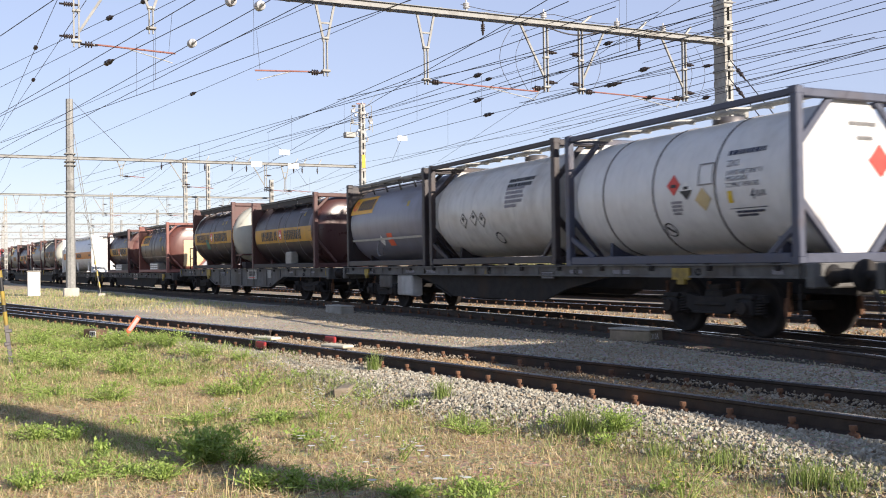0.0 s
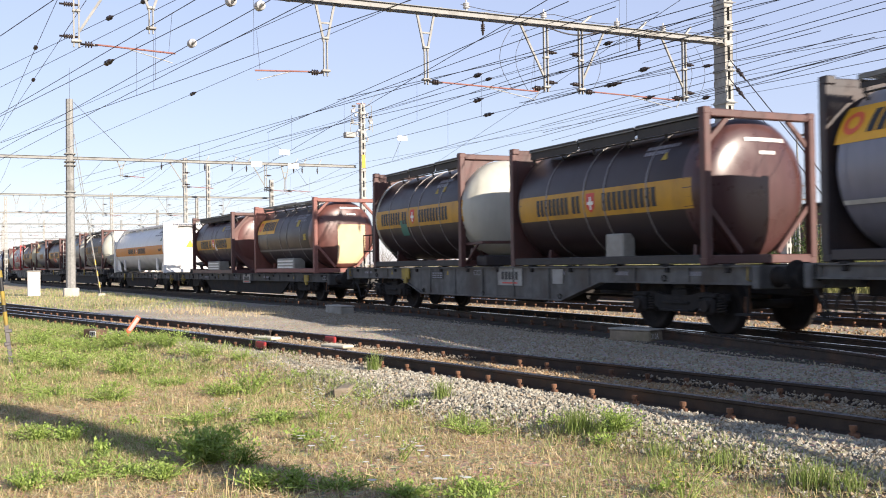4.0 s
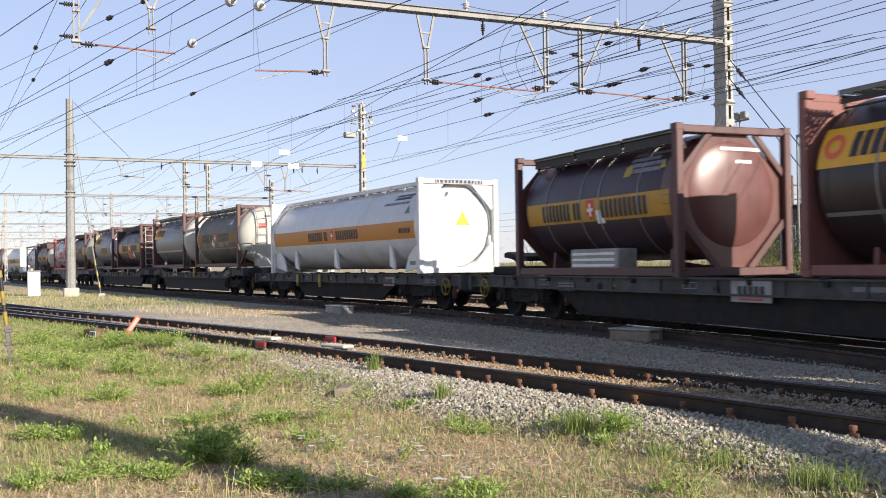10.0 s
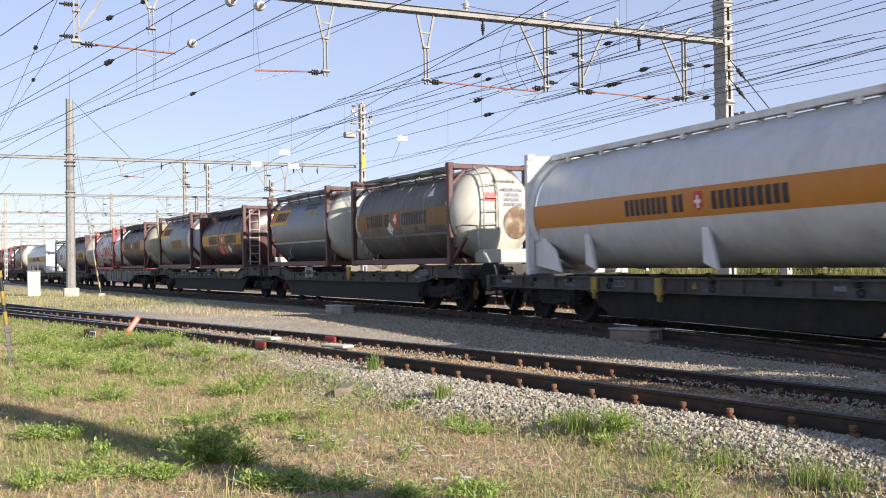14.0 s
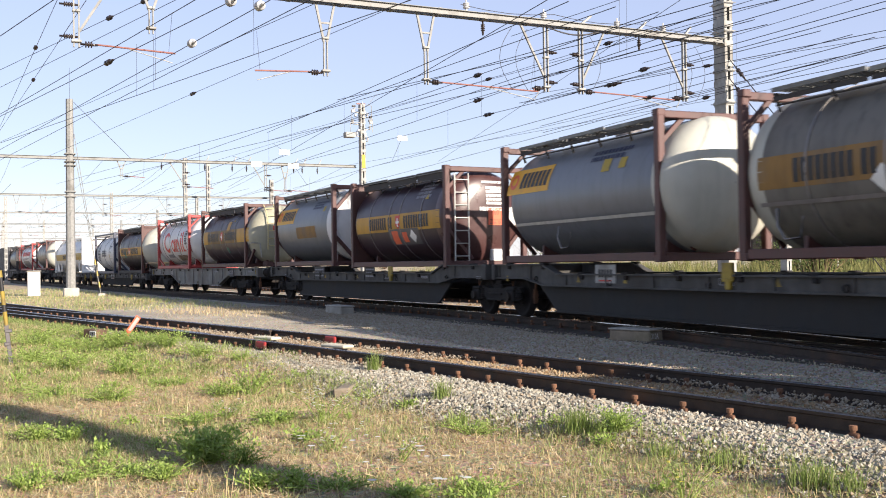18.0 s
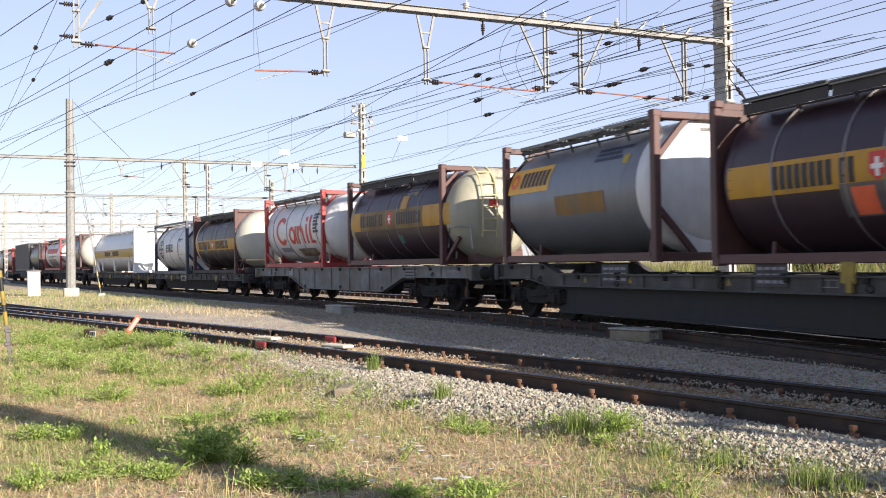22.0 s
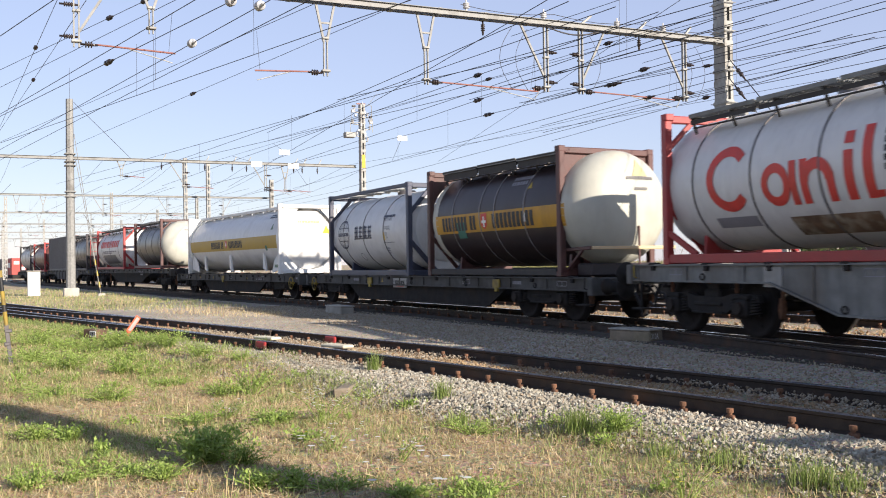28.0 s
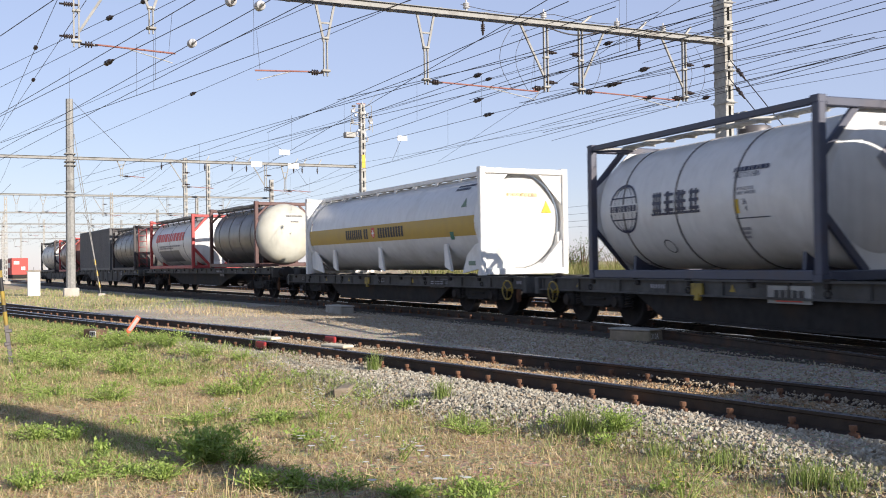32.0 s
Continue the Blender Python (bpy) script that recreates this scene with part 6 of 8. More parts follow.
end_mark(c16, "globe_mark", ring_flat(0.2, 0.22), NAVYTEXT, 0.6, 1.35)
end_mark(c8, "sign", tri(0.22), YELLOW, 0.15, 1.5)
end_mark(c17, "sign", tri(0.17), YELLOW, 0.7, 1.65)
end_mark(c17, "lettering", bars_mesh(1, 0.9, 0.12, 152), CREAM_SIGN, 0.0, 1.95)
beam_txt = bars_mesh(1, 1.5, 0.13, 153)
on_end(c8, "lettering", beam_txt, NAVYTEXT, 6.1 - 0.005, 0.0, 2.51)

# ladders, railings and end platforms


def dome_ladder(th, y, z0, z1, material, w=0.42):
    """A tube ladder bent to follow the bulge of a tank's front end."""
    rx, fx, R, zc = th["span"]

    def out(yy, z):
        r = min(R * 0.995, math.hypot(yy, z - zc))
        return fx + th["dish"] * math.sqrt(max(0.0, 1 - (r / R) ** (2 / 0.6))) + 0.09

    m = Mesh()
    for s in (-1, 1):
        m.rod([(out(y, z0 + (z1 - z0) * k / 12), y + s * w / 2, z0 + (z1 - z0) * k / 12) for k in range(13)], 0.024, 6)
    lad = part("ladder", m, material, th, "bent tube ladder on the bulging end")
    n = int((z1 - z0) / 0.28)
    for i in range(n):
        z = z0 + (z1 - z0) * (i + 0.5) / n
        part("rung", Mesh().rod([(out(y, z), y - w / 2, z), (out(y, z), y + w / 2, z)], 0.017, 5), material, lad)


dome_ladder(c9, -0.38, 0.85, 2.5, GALV_OLD)
ladder(c11, 3.06, -0.72, 0.12, 2.4, PALE_TUBE, 0.4)
dome_ladder(c13, -0.42, 0.7, 2.5, YELLOWISH)
ladder(c20, 2.95, -0.7, 0.2, 2.5, F_RED, 0.45)
for th, x in ((c9, 3.2), (c13, 3.2)):
    hoop = part("guard_rail", Mesh().rod([(x, -1.1, 0.45), (x + 0.15, -1.15, 0.95), (x + 0.5, -1.15, 0.98), (x + 0.75, -0.9, 0.95), (x + 0.78, -0.85, 0.4)], 0.025, 8), GALV_OLD, th)
    part("prop", Mesh().beam((x - 0.1, -1.1, 0.1), (x + 0.5, -1.05, 0.7), 0.08, 0.1, 0.01), F_BROWN, th)
    part("support", Mesh().box((x + 0.25, 0.15, 0.2), (0.5, 1.4, 0.36), None, 0.03), F_BROWN if th is c13 else T_CREAM, th)
for th, x in ((c15, 3.1), (c5, 2.95)):
    part("bumper", Mesh().beam((x - 0.1, -1.05, 0.55), (x + 0.85, -1.05, 0.58), 0.07, 0.07, 0.01), F_BROWN, th)
    part("prop", Mesh().beam((x - 0.1, -1.05, 0.05), (x + 0.55, -1.05, 0.55), 0.06, 0.06, 0.01), F_BROWN, th)
    part("bumper", Mesh().beam((x + 0.85, -1.05, 0.58), (x + 0.85, 1.05, 0.58), 0.07, 0.07, 0.01), PLY if th is c15 else F_BROWN, th)
    part("saddle", Mesh().box((x + 0.3, 0, 0.14), (0.5, 1.7, 0.26), None, 0.03), F_BLACK, th)
rear = Mesh().rod([(-3.0, -1.0, 2.45), (-3.25, -1.0, 2.35), (-3.45, -1.0, 1.9), (-3.48, -1.0, 0.15)], 0.03, 8)
part("end_pipe", rear, F_BLACK, c5)
for z in (0.5, 1.0):
    part("railing", Mesh().rod([(-3.5, -0.9, z), (-4.55, -0.9, z)], 0.022, 6), FRAME_DARK, c5)
part("railing", Mesh().rod([(-4.55, -0.9, -0.05), (-4.55, -0.9, 1.0)], 0.022, 6), FRAME_DARK, c5)
part("railing", Mesh().rod([(-4.05, -0.9, -0.05), (-4.05, -0.9, 1.0)], 0.022, 6), FRAME_DARK, c5)
for th, x, y in ((c10, -0.6, -1.2), (c3, -0.5, -1.2), (c9, -2.4, -1.2)):
    part("hose_loop", Mesh().rod([(x, y + 0.1, 0.75), (x + 0.15, y - 0.03, 0.5), (x + 0.3, y - 0.03, 0.3), (x + 0.6, y - 0.03, 0.32), (x + 0.62, y, 0.62)], 0.02, 6), RING_L, th)
part("discharge_box", Mesh().box((0.6, -1.02, 0.35), (0.55, 0.3, 0.5), None, 0.03), HEATER, c4, "grey discharge cabinet")
# a trailer support on the low wagon before the long tank
hitch = tagged(empty("trailer_hitch"), "black folded trailer support on the low wagon", "trailer support")
on_wagon(hitch, P3, -69.0 + 0.9, 0.93)
part("base", Mesh().box((0, 0, 0.1), (1.3, 1.5, 0.2), None, 0.03), FRAME_DARK, hitch)
part("plate", Mesh().box((0.05, 0, 0.42), (1.2, 1.0, 0.12), Matrix.Rotation(0.08, 3, "Y"), 0.03), FRAME_DARK, hitch)
part("jaw", Mesh().beam((-0.55, 0, 0.4), (-0.95, 0, 0.5), 0.5, 0.12, 0.03), FRAME_DARK, hitch)
for s in (-1, 1):
    part("leg", Mesh().beam((0.3, s * 0.4, 0.15), (-0.2, s * 0.35, 0.42), 0.12, 0.12, 0.02), FRAME_DARK, hitch)

# a bare post and its rail before the bulging end
for y0, z0, z1 in ((0.12, -0.02, 1.02),):
    part("end_post", Mesh().rod([(3.1 + 0.86, y0, z0), (3.1 + 0.86, y0, z1)], 0.022, 8), F_BROWN, c15, "thin rusty post before the tank's end")
# ---- overhead line: portals, masts, wires ----


def battened_mast(x, y, z1, w, label, z0=-0.3, material=GALV_OLD, base=True, d=0.36):
    """Two channel sections, their webs across the tracks, joined by batten plates, on a concrete block. w: gap between the webs."""
    th = tagged(empty("catenary_mast", Matrix.Translation((x, y, z0))), label, "mast", "catenary masts")
    h = z1 - z0
    w = min(w, 0.27)
    for s in (-1, 1):
        m = Mesh().box((0, s * w / 2, h / 2), (d, 0.014, h))
        for e in (-1, 1):
            m.box((e * (d / 2 - 0.006), s * (w / 2 - 0.045), h / 2), (0.012, 0.09, h))
        part("channel", m, material, th)
    n = int(h / 0.55)
    plate = Mesh().box((0, 0, 0), (0.012, w + 0.03, 0.17)).make("batten", material)
    for i in range(n):
        for e in (-1, 1):
            part("batten", plate, None, th, "", Matrix.Translation((e * (d / 2 + 0.007), 0, 0.4 + i * 0.55)))
    if base:
        part("footing", Mesh().box((0, 0, 0.1), (0.8, w + 0.5, 0.55), None, 0.03), CONCRETE, th, "concrete footing")
    return th


def bracket_band(parent, x, y, z, w, d):
    m = Mesh()
    for s in (-1, 1):
        m.box((x + s * d / 2, y, z), (0.012, w, 0.07)).box((x, y + s * w / 2, z), (d, 0.012, 0.07))
        m.rod([(x + s * d * 0.6, y - w / 2 - 0.04, z), (x + s * d * 0.6, y + w / 2 + 0.04, z)], 0.012, 5)
    return part("clamp", m, GALV_OLD, parent)


def insulator_mesh(n=4, r=0.055, pitch=0.045, stub=0.09):
    prof = [(-n * pitch / 2 - stub, 0.0), (-n * pitch / 2 - stub, 0.022), (-n * pitch / 2, 0.022)]
    for i in range(n):
        a = -n * pitch / 2 + i * pitch
        prof += [(a + 0.004, r), (a + pitch * 0.5, r * 0.9), (a + pitch * 0.62, 0.03), (a + pitch, 0.03)]
    prof += [(n * pitch / 2 + stub, 0.022), (n * pitch / 2 + stub, 0.0)]
    return Mesh().lathe(prof, "x", (0, 0, 0), 12)


INS_ME = insulator_mesh().make("insulator", PORCELAIN)
INS_W_ME = insulator_mesh(3, 0.085, 0.05).make("insulator", PORCELAIN_W)
INS_ARM_ME = insulator_mesh(3, 0.07, 0.055).make("insulator", PORCELAIN)
INS_LONG_ME = insulator_mesh(2, 0.06, 0.16, 0.12).make("insulator", PORCELAIN)


def portal(x, z, y0, y1, label, drops=(), step=1.2, dz=0.13):
    """A cross beam over the tracks: two channels with battens, and posts that hang from it with their registration arms."""
    th = tagged(empty("catenary_portal", Matrix.Translation((x, 0, z))), label, "overhead line portal", "", "structure")
    for s in (-1, 1):
        m = Mesh().box((s * 0.09, (y0 + y1) / 2, 0), (0.012, y1 - y0, dz))
        for e in (-1, 1):
            m.box((s * 0.12, (y0 + y1) / 2, e * dz / 2), (0.06, y1 - y0, 0.012))
        part("channel", m, GALV, th)
    n = int((y1 - y0) / step)
    for i in range(n + 1):
        y = y0 + (y1 - y0) * i / n
        part("batten", Mesh().box((0, y, dz / 2 + 0.01), (0.3, 0.1, 0.012)), GALV, th)
        part("batten", Mesh().box((0.0, y, -dz / 2 - 0.01), (0.3, 0.1, 0.012)), GALV, th)
    for y, low, kind, reach in drops:
        d = low - z
        if kind == "fork":
            g = Mesh().beam((0.0, y - 0.24, 0), (0.0, y - 0.035, d * 0.55), 0.05, 0.05).beam((0.0, y + 0.24, 0), (0.0, y + 0.035, d * 0.55), 0.05, 0.05)
            g.box((0.0, y, d * 0.3), (0.04, 0.26, 0.04))
            for s in (-1, 1):
                g.box((0.0, y + s * 0.04, d * 0.77), (0.06, 0.025, abs(d) * 0.46))
            p = part("drop_post", g, GALV, th)
        elif kind == "none":
            continue
        else:
            g = Mesh()
            for s in (-1, 1):
                g.box((0.0, y + s * 0.05, d / 2), (0.07, 0.03, abs(d)))
            p = part("drop_post", g, GALV, th)
            for q in (0.42, 0.86):
                part("insulator", INS_ME, None, p, "", Matrix.Translation((0, y - kind * 0.15, d * q)) @ Matrix.Rotation(math.pi / 2, 4, "Z"))
            part("strut", Mesh().beam((0, y + kind * 0.75, -0.05), (0, y + kind * 0.06, d * 0.78), 0.05, 0.05), GALV, p)
        part("clamp", Mesh().box((0, y, d + 0.12), (0.16, 0.2, 0.05), None, 0.01).box((0, y, d * 0.5), (0.12, 0.16, 0.05), None, 0.01), GALV_OLD, p)
        if reach:
            s = 1 if reach > 0 else -1
            part("insulator", INS_ARM_ME, None, p, "dark ribbed insulator", Matrix.Translation((0, y + s * 0.25, d + 0.07)) @ Matrix.Rotation(math.pi / 2, 4, "Z"))
            part("registration_arm", Mesh().rod([(0, y + s * 0.38, d + 0.08), (0, y + reach, d + 0.02)], 0.02, 6), ARM_RED, p, "faded red registration arm")
            part("steady_arm", Mesh().rod([(0, y + s * 0.5 * abs(reach), d + 0.05), (0, y + reach * 0.97, d - 0.19)], 0.012, 5), GALV_OLD, p)
            part("drop_wire", Mesh().rod([(0, y + reach * 0.93, d + 0.03), (0, y + reach * 0.97, d + 0.9)], 0.004, 4), WIRE, p)
    return th


near_mast = battened_mast(-21.6, 18.86, 11.2, 0.27, "tall battened steel mast carrying the near portal beam", d=0.45)
for z in (5.6, 6.5, 7.6, 8.4, 9.2):
    bracket_band(near_mast, 0, 0, z + 0.3, 0.34, 0.5)
battened_mast(-21.5, -8.6, 9.0, 0.5, "battened steel mast at the near end of the portal")
battened_mast(14.0, 28.6, 9.0, 0.5, "battened steel mast far to the side")
battened_mast(14.0, -8.6, 9.0, 0.5, "battened steel mast far to the side")
portal(14.0, 7.1, -8.6, 28.6, "steel portal beam over the tracks beside the camera")
p1 = portal(-21.5, 7.31, -8.6, 18.68, "riveted steel beam with hanging posts across all tracks", [
    (1.74, 5.80, 1, 2.0), (3.24, 6.2, "fork", 0), (7.12, 5.56, "fork", -1.65), (9.65, 5.53, "fork", 3.1), (13.0, 5.56, -1, -0.35), (14.05, 5.56, 1, 3.0), (17.4, 5.56, -1, -0.3)])
for y, z in ((10.75, 7.55), (12.95, 7.52), (15.2, 7.5), (16.7, 7.5)):
    part("insulator", INS_W_ME, None, p1, "pale porcelain insulator", Matrix.Translation((0, y, z - 7.31 - 0.02)) @ Matrix.Rotation(math.pi / 2, 4, "Y"))
for y in (11.2, 15.9):
    part("insulator", INS_ME, None, p1, "", Matrix.Translation((0, y, -0.28)) @ Matrix.Rotation(math.pi / 2, 4, "Y"))
for y0, y1 in ((13.9, 14.35), (15.75, 16.1), (17.3, 17.6)):
    part("stay_bar", Mesh().beam((0.05, y0, -0.05), (0.05, y1, 0.3), 0.07, 0.05), GALV_OLD, p1)
part("jumper", Mesh().rod([(0.06, 13.0 + 1.6 * k / 10, -0.1 - 0.14 * math.sin(math.pi * k / 10)) for k in range(11)], 0.02, 5), WIRE, p1)
part("earth_wire", Mesh().rod([(0.0, 10.6 + 8 * k / 12, 0.25 - 0.1 * math.sin(math.pi * (k % 4) / 4)) for k in range(13)], 0.008, 4), WIRE, p1)
for y in (12.0, 12.45, 17.3, 17.75, 14.3):
    pts = [(0.02, y + 0.35 * math.sin(math.pi * k / 8) * (1 if y > 14 else -1), -0.2 - 1.55 * k / 8) for k in range(9)]
    part("jumper", Mesh().rod(pts, 0.007, 4), WIRE, p1)

# the second portal, with a slim pole before the train and a crowded mast behind it
pole = tagged(empty("portal_pole", Matrix.Translation((-54.0, 4.0, -0.35))), "slim grey concrete pole on a square pale footing", "mast", "catenary masts")
part("shaft", Mesh().lathe([(0.0, 0.25), (10.35, 0.18), (10.36, 0.0)], "z", (0, 0, 0), 8, smooth=False), GALV, pole)
part("footing", Mesh().box((0, 0, 0.3), (0.8, 0.75, 0.6), None, 0.04), CONCRETE, pole, "pale concrete footing")
for z in (5.3, 5.55, 6.9, 7.1, 7.5):
    bracket_band(pole, 0, 0, z, 0.5, 0.5)
stay = tagged(empty("stay_wire"), "thin guy wires with a striped yellow guard", "guy wire")
part("wire", Mesh().rod([(-53.8, 5.45, -0.25), (-53.9, 4.2, 8.2)], 0.018, 5), GALV, stay)
part("wire", Mesh().rod([(-53.7, 5.45, -0.25), (-53.7, 4.25, 6.9)], 0.018, 5), GALV, stay)
part("anchor", Mesh().box((-53.75, 5.46, -0.22), (0.35, 0.35, 0.3), None, 0.03), CONCRETE, stay)
for k in range(6):
    a, b = Vector((-53.75, 5.43, -0.05)), Vector((-53.79, 5.13, 1.7))
    p, q = a + (b - a) * k / 6, a + (b - a) * (k + 1) / 6
    part("guard", Mesh().rod([p, q], 0.045, 8), YELLOW if k % 2 else BLACKP, stay)
tower = battened_mast(-53.5, 19.87, 10.5, 0.55, "battened mast crowned with switches and insulators")
for z, y in ((10.3, -0.5), (10.0, 0.3), (9.6, -0.6), (9.3, 0.45), (8.9, -0.35), (8.6, 0.3), (10.6, 0.0)):
    part("switch_arm", Mesh().beam((0, 0, z), (0, y * 1.2, z + 0.1), 0.05, 0.05), GALV_OLD, tower)
    part("insulator", INS_W_ME, None, tower, "", Matrix.Translation((0.1, y, z + 0.2)) @ Matrix.Rotation(math.pi / 2, 4, "Y"))
part("switch_box", Mesh().box((0.1, -0.8, 9.0), (0.5, 0.6, 0.3), None, 0.03), GALV_OLD, tower)
part("red_bar", Mesh().box((0, -0.05, 10.85), (0.08, 0.55, 0.07), None, 0.01), ARM_RED, tower)
for k, (y, z) in enumerate(((-0.75, 9.4), (-0.7, 10.2), (0.55, 10.45), (0.6, 9.7))):
    part("cage_bar", Mesh().rod([(0.15, y, z - 0.5), (0.15, y, z + 0.3), (0.15, 0, z + 0.35)], 0.022, 5), GALV_OLD, tower)
rc = random.Random(12)
for k in range(14):
    y, z = rc.uniform(-0.65, 0.5), rc.uniform(8.9, 10.7)
    part("switch_gear", Mesh().box((0.15, y, z), (0.16, rc.uniform(0.1, 0.22), rc.uniform(0.08, 0.2)), None, 0.015), rc.choice((GALV, PORCELAIN_W, WHITEP, PORCELAIN)), tower)
part("aerial", Mesh().rod([(0, 0.3, 10.7), (0, 0.95, 11.5)], 0.012, 5), GALV, tower)
part("yellow_band", Mesh().box((0.2, 0, 7.5), (0.02, 0.2, 0.75)), YELLOW, tower)
p2 = portal(-54.0, 6.95, -9.0, 19.6, "steel portal beam over the tracks beyond", [(6.54, 6.0, "fork", 1.2), (9.76, 5.5, -1, 1.6), (14.27, 5.4, -1, 1.5), (15.4, 5.4, "fork", 1.5)], 1.5)
for y in (8.6, 10.9, 12.4, 13.2, 15.9, 16.4, 17.3):
    part("insulator", INS_ME, None, p2, "", Matrix.Translation((0, y, -0.3)) @ Matrix.Rotation(math.pi / 2, 4, "Y"))
    part("bracket", Mesh().beam((0, y, -0.1), (0, y + 0.25, 0.35), 0.05, 0.05), GALV_OLD, p2)
part("tail_wire", Mesh().rod([(0, 4.2, 2.9), (0, 7.0, 0.1)], 0.012, 4), WIRE, p2)
battened_mast(-54.2, -8.9, 9.0, 0.5, "battened steel mast at the near end of the second portal")
portal(-82, 7.0, -9, 22, "steel portal beam farther down the line", [(2.2, 5.6, "fork", 1), (4.1, 5.6, "fork", 1), (8.5, 5.4, -1, 1.4), (13.5, 5.4, -1, 1.4), (18.0, 5.4, 1, 1.4)], 2.5)
battened_mast(-82, 14.95, 10.2, 0.55, "battened steel mast with switch gear")
battened_mast(-80, 16.4, 9.6, 0.5, "plain battened steel mast in mid-yard")
battened_mast(-81, 21.9, 8.5, 0.5, "plain battened steel mast behind the tracks")
for x, yy in ((-108, 21), (-135, 21), (-165, 20), (-200, 19)):
    portal(x, 7.0, -12, yy, "distant steel portal beam", [(1.5, 5.5, "fork", 1), (5.0, 5.5, "fork", 1.2), (10, 5.5, -1, 1.2), (15, 5.5, 1, 1.2)], 4)
    battened_mast(x, yy - 0.1, 9.0, 0.5, "distant battened steel mast")
    battened_mast(x, 1.9 + (x + 108) * -0.01, 8.6, 0.5, "distant battened steel mast")
    battened_mast(x + 5, 11.5 - (x + 108) * -0.06, 8.8, 0.5, "distant battened steel mast")

# straight runs of wire: from (x, y) to (x, y) at a height
RUNS = [(-30.1, -2.22, -9.1, 3.03, 5.6), (-41, -2.58, -13.9, 5.58, 7), (-44, -2.2, -13.6, 5.89, 7), (-53.4, 0.17, -14.5, 1.77, 7), (-53.3, 0.03, -14.3, 2.52, 7), (-40.2, -1.55, -8.2, 4.72, 5.6), (-39.6, -1.61, -8.2, 5.49, 5.6), (-47.1, -2.19, -14, 6.68, 5.6), (-58.6, -1.51, -14, 8.09, 7), (-49.1, -1.09, -7.8, 5.57, 5.6), (-60.4, 1.91, -14, 9.37, 7), (-54, 5.85, -14, 9.88, 5.6), (-54, 4.52, -14, 13.29, 5.6), (-52.9, -1.02, -14, 5.13, 5.6)]
RUNS2 = [(-31.6, 8.42, -14, 8.93, 5.6), (-54, 12.17, -14, 8.54, 5.6), (-54, 8.61, -14, 10.79, 5.6), (-54, 11.36, -14, 15.89, 7), (-39.7, 10.78, -13.3, 11.69, 5.6), (-43.3, 11.92, -14, 12.09, 5.6), (-54, 10.71, -14, 14.64, 5.6), (-54, 15.86, -14, 15.47, 5.6), (-54, 19.05, -14, 26.51, 7), (-54, 20.73, -14, 22.91, 7), (-50.5, 23.31, -14, 13.08, 7), (-44.4, 11.84, -14, 16.54, 7)]
RUNS3 = [(-21.9, 12.22, -9.9, 13.9, 7), (-54, 3.36, -5.1, 12.79, 5.6), (-24.7, 8.5, -4.6, 14.63, 5.6), (-23.5, 11.8, -4.4, 13.48, 5.6), (-23.5, 17.48, -8.1, 17.9, 7), (-23.5, 13.48, -3.9, 14.38, 5.6), (-23.5, 13.85, -4.3, 14.78, 5.6), (-23.5, 13.34, -5.5, 17.79, 5.6), (-54, 18.67, -6.4, 16.54, 5.6), (-23.5, 17.02, -7.4, 19.11, 5.6), (-24.1, 21.71, -11.3, 23.95, 7), (-21.2, 11.74, -13.8, 12.8, 5.6), (-30, 16.82, -14, 23.22, 7), (-28.6, 17.14, -14, 16.91, 5.6), (-30.5, 18.6, -14, 17.02, 5.6), (-27.3, 16.26, -14, 16.09, 5.6)]


def wire(pts, r=0.011):
    ob = part("overhead_wire", Mesh().rod(pts, r * 0.72, 5), WIRE)
    return tagged(ob, "thin dark overhead wire between portals", "overhead wire", "overhead wires")


def sagged(x0, y0, x1, y1, z, sag, n=8):
    return [(x0 + (x1 - x0) * k / n, y0 + (y1 - y0) * k / n, z - sag * 4 * (k / n) * (1 - k / n)) for k in range(n + 1)]


ALL_RUNS = RUNS + RUNS2 + RUNS3
for i, (x0, y0, x1, y1, z) in enumerate(ALL_RUNS):
    wire([(x0, y0, z), (x1, y1, z)], 0.011 if z < 6 else 0.010)
# farther spans along the line
for i, (ya, yb) in enumerate(((-1.0, -9), (1.2, -6), (5.6, -3), (8.9, 1.2), (9.3, 1.6), (13.3, 6), (14.6, 9), (16.5, 12), (18.8, 14), (20.2, 16))):
    for z, sag in ((5.55, 0.0), (6.85, 0.75)):
        xs = (-54, -82, -108, -135, -165, -200)
        for a, b in zip(xs, xs[1:]):
            fa, fb = (a + 54) / -146, (b + 54) / -146
            wire(sagged(a, ya + (yb - ya) * fa, b, ya + (yb - ya) * fb, z, sag, 6), 0.010)
# droppers between bearing and contact wires
DROP = [(-27.5, 11.7, 5.6, 6.95), (-31.5, 11.25, 5.6, 6.95), (-26.0, 13.0, 5.6, 6.8), (-25.8, 4.05, 5.6, 6.9), (-23.5, 3.4, 5.6, 6.9), (-29.0, 2.4, 5.6, 6.8), (-36.0, 10.6, 5.6, 6.9), (-41.0, 10.2, 5.6, 6.9),
        (-46.0, 9.7, 5.6, 6.9), (-17.0, 12.2, 5.6, 6.9), (-17.4, 12.9, 5.6, 6.9), (-33.0, 15.0, 5.6, 6.9), (-38.0, 14.0, 5.6, 6.9), (-19.0, 16.9, 5.6, 6.9), (-24.8, 5.2, 5.6, 6.9), (-20.0, 5.1, 5.6, 6.9)]
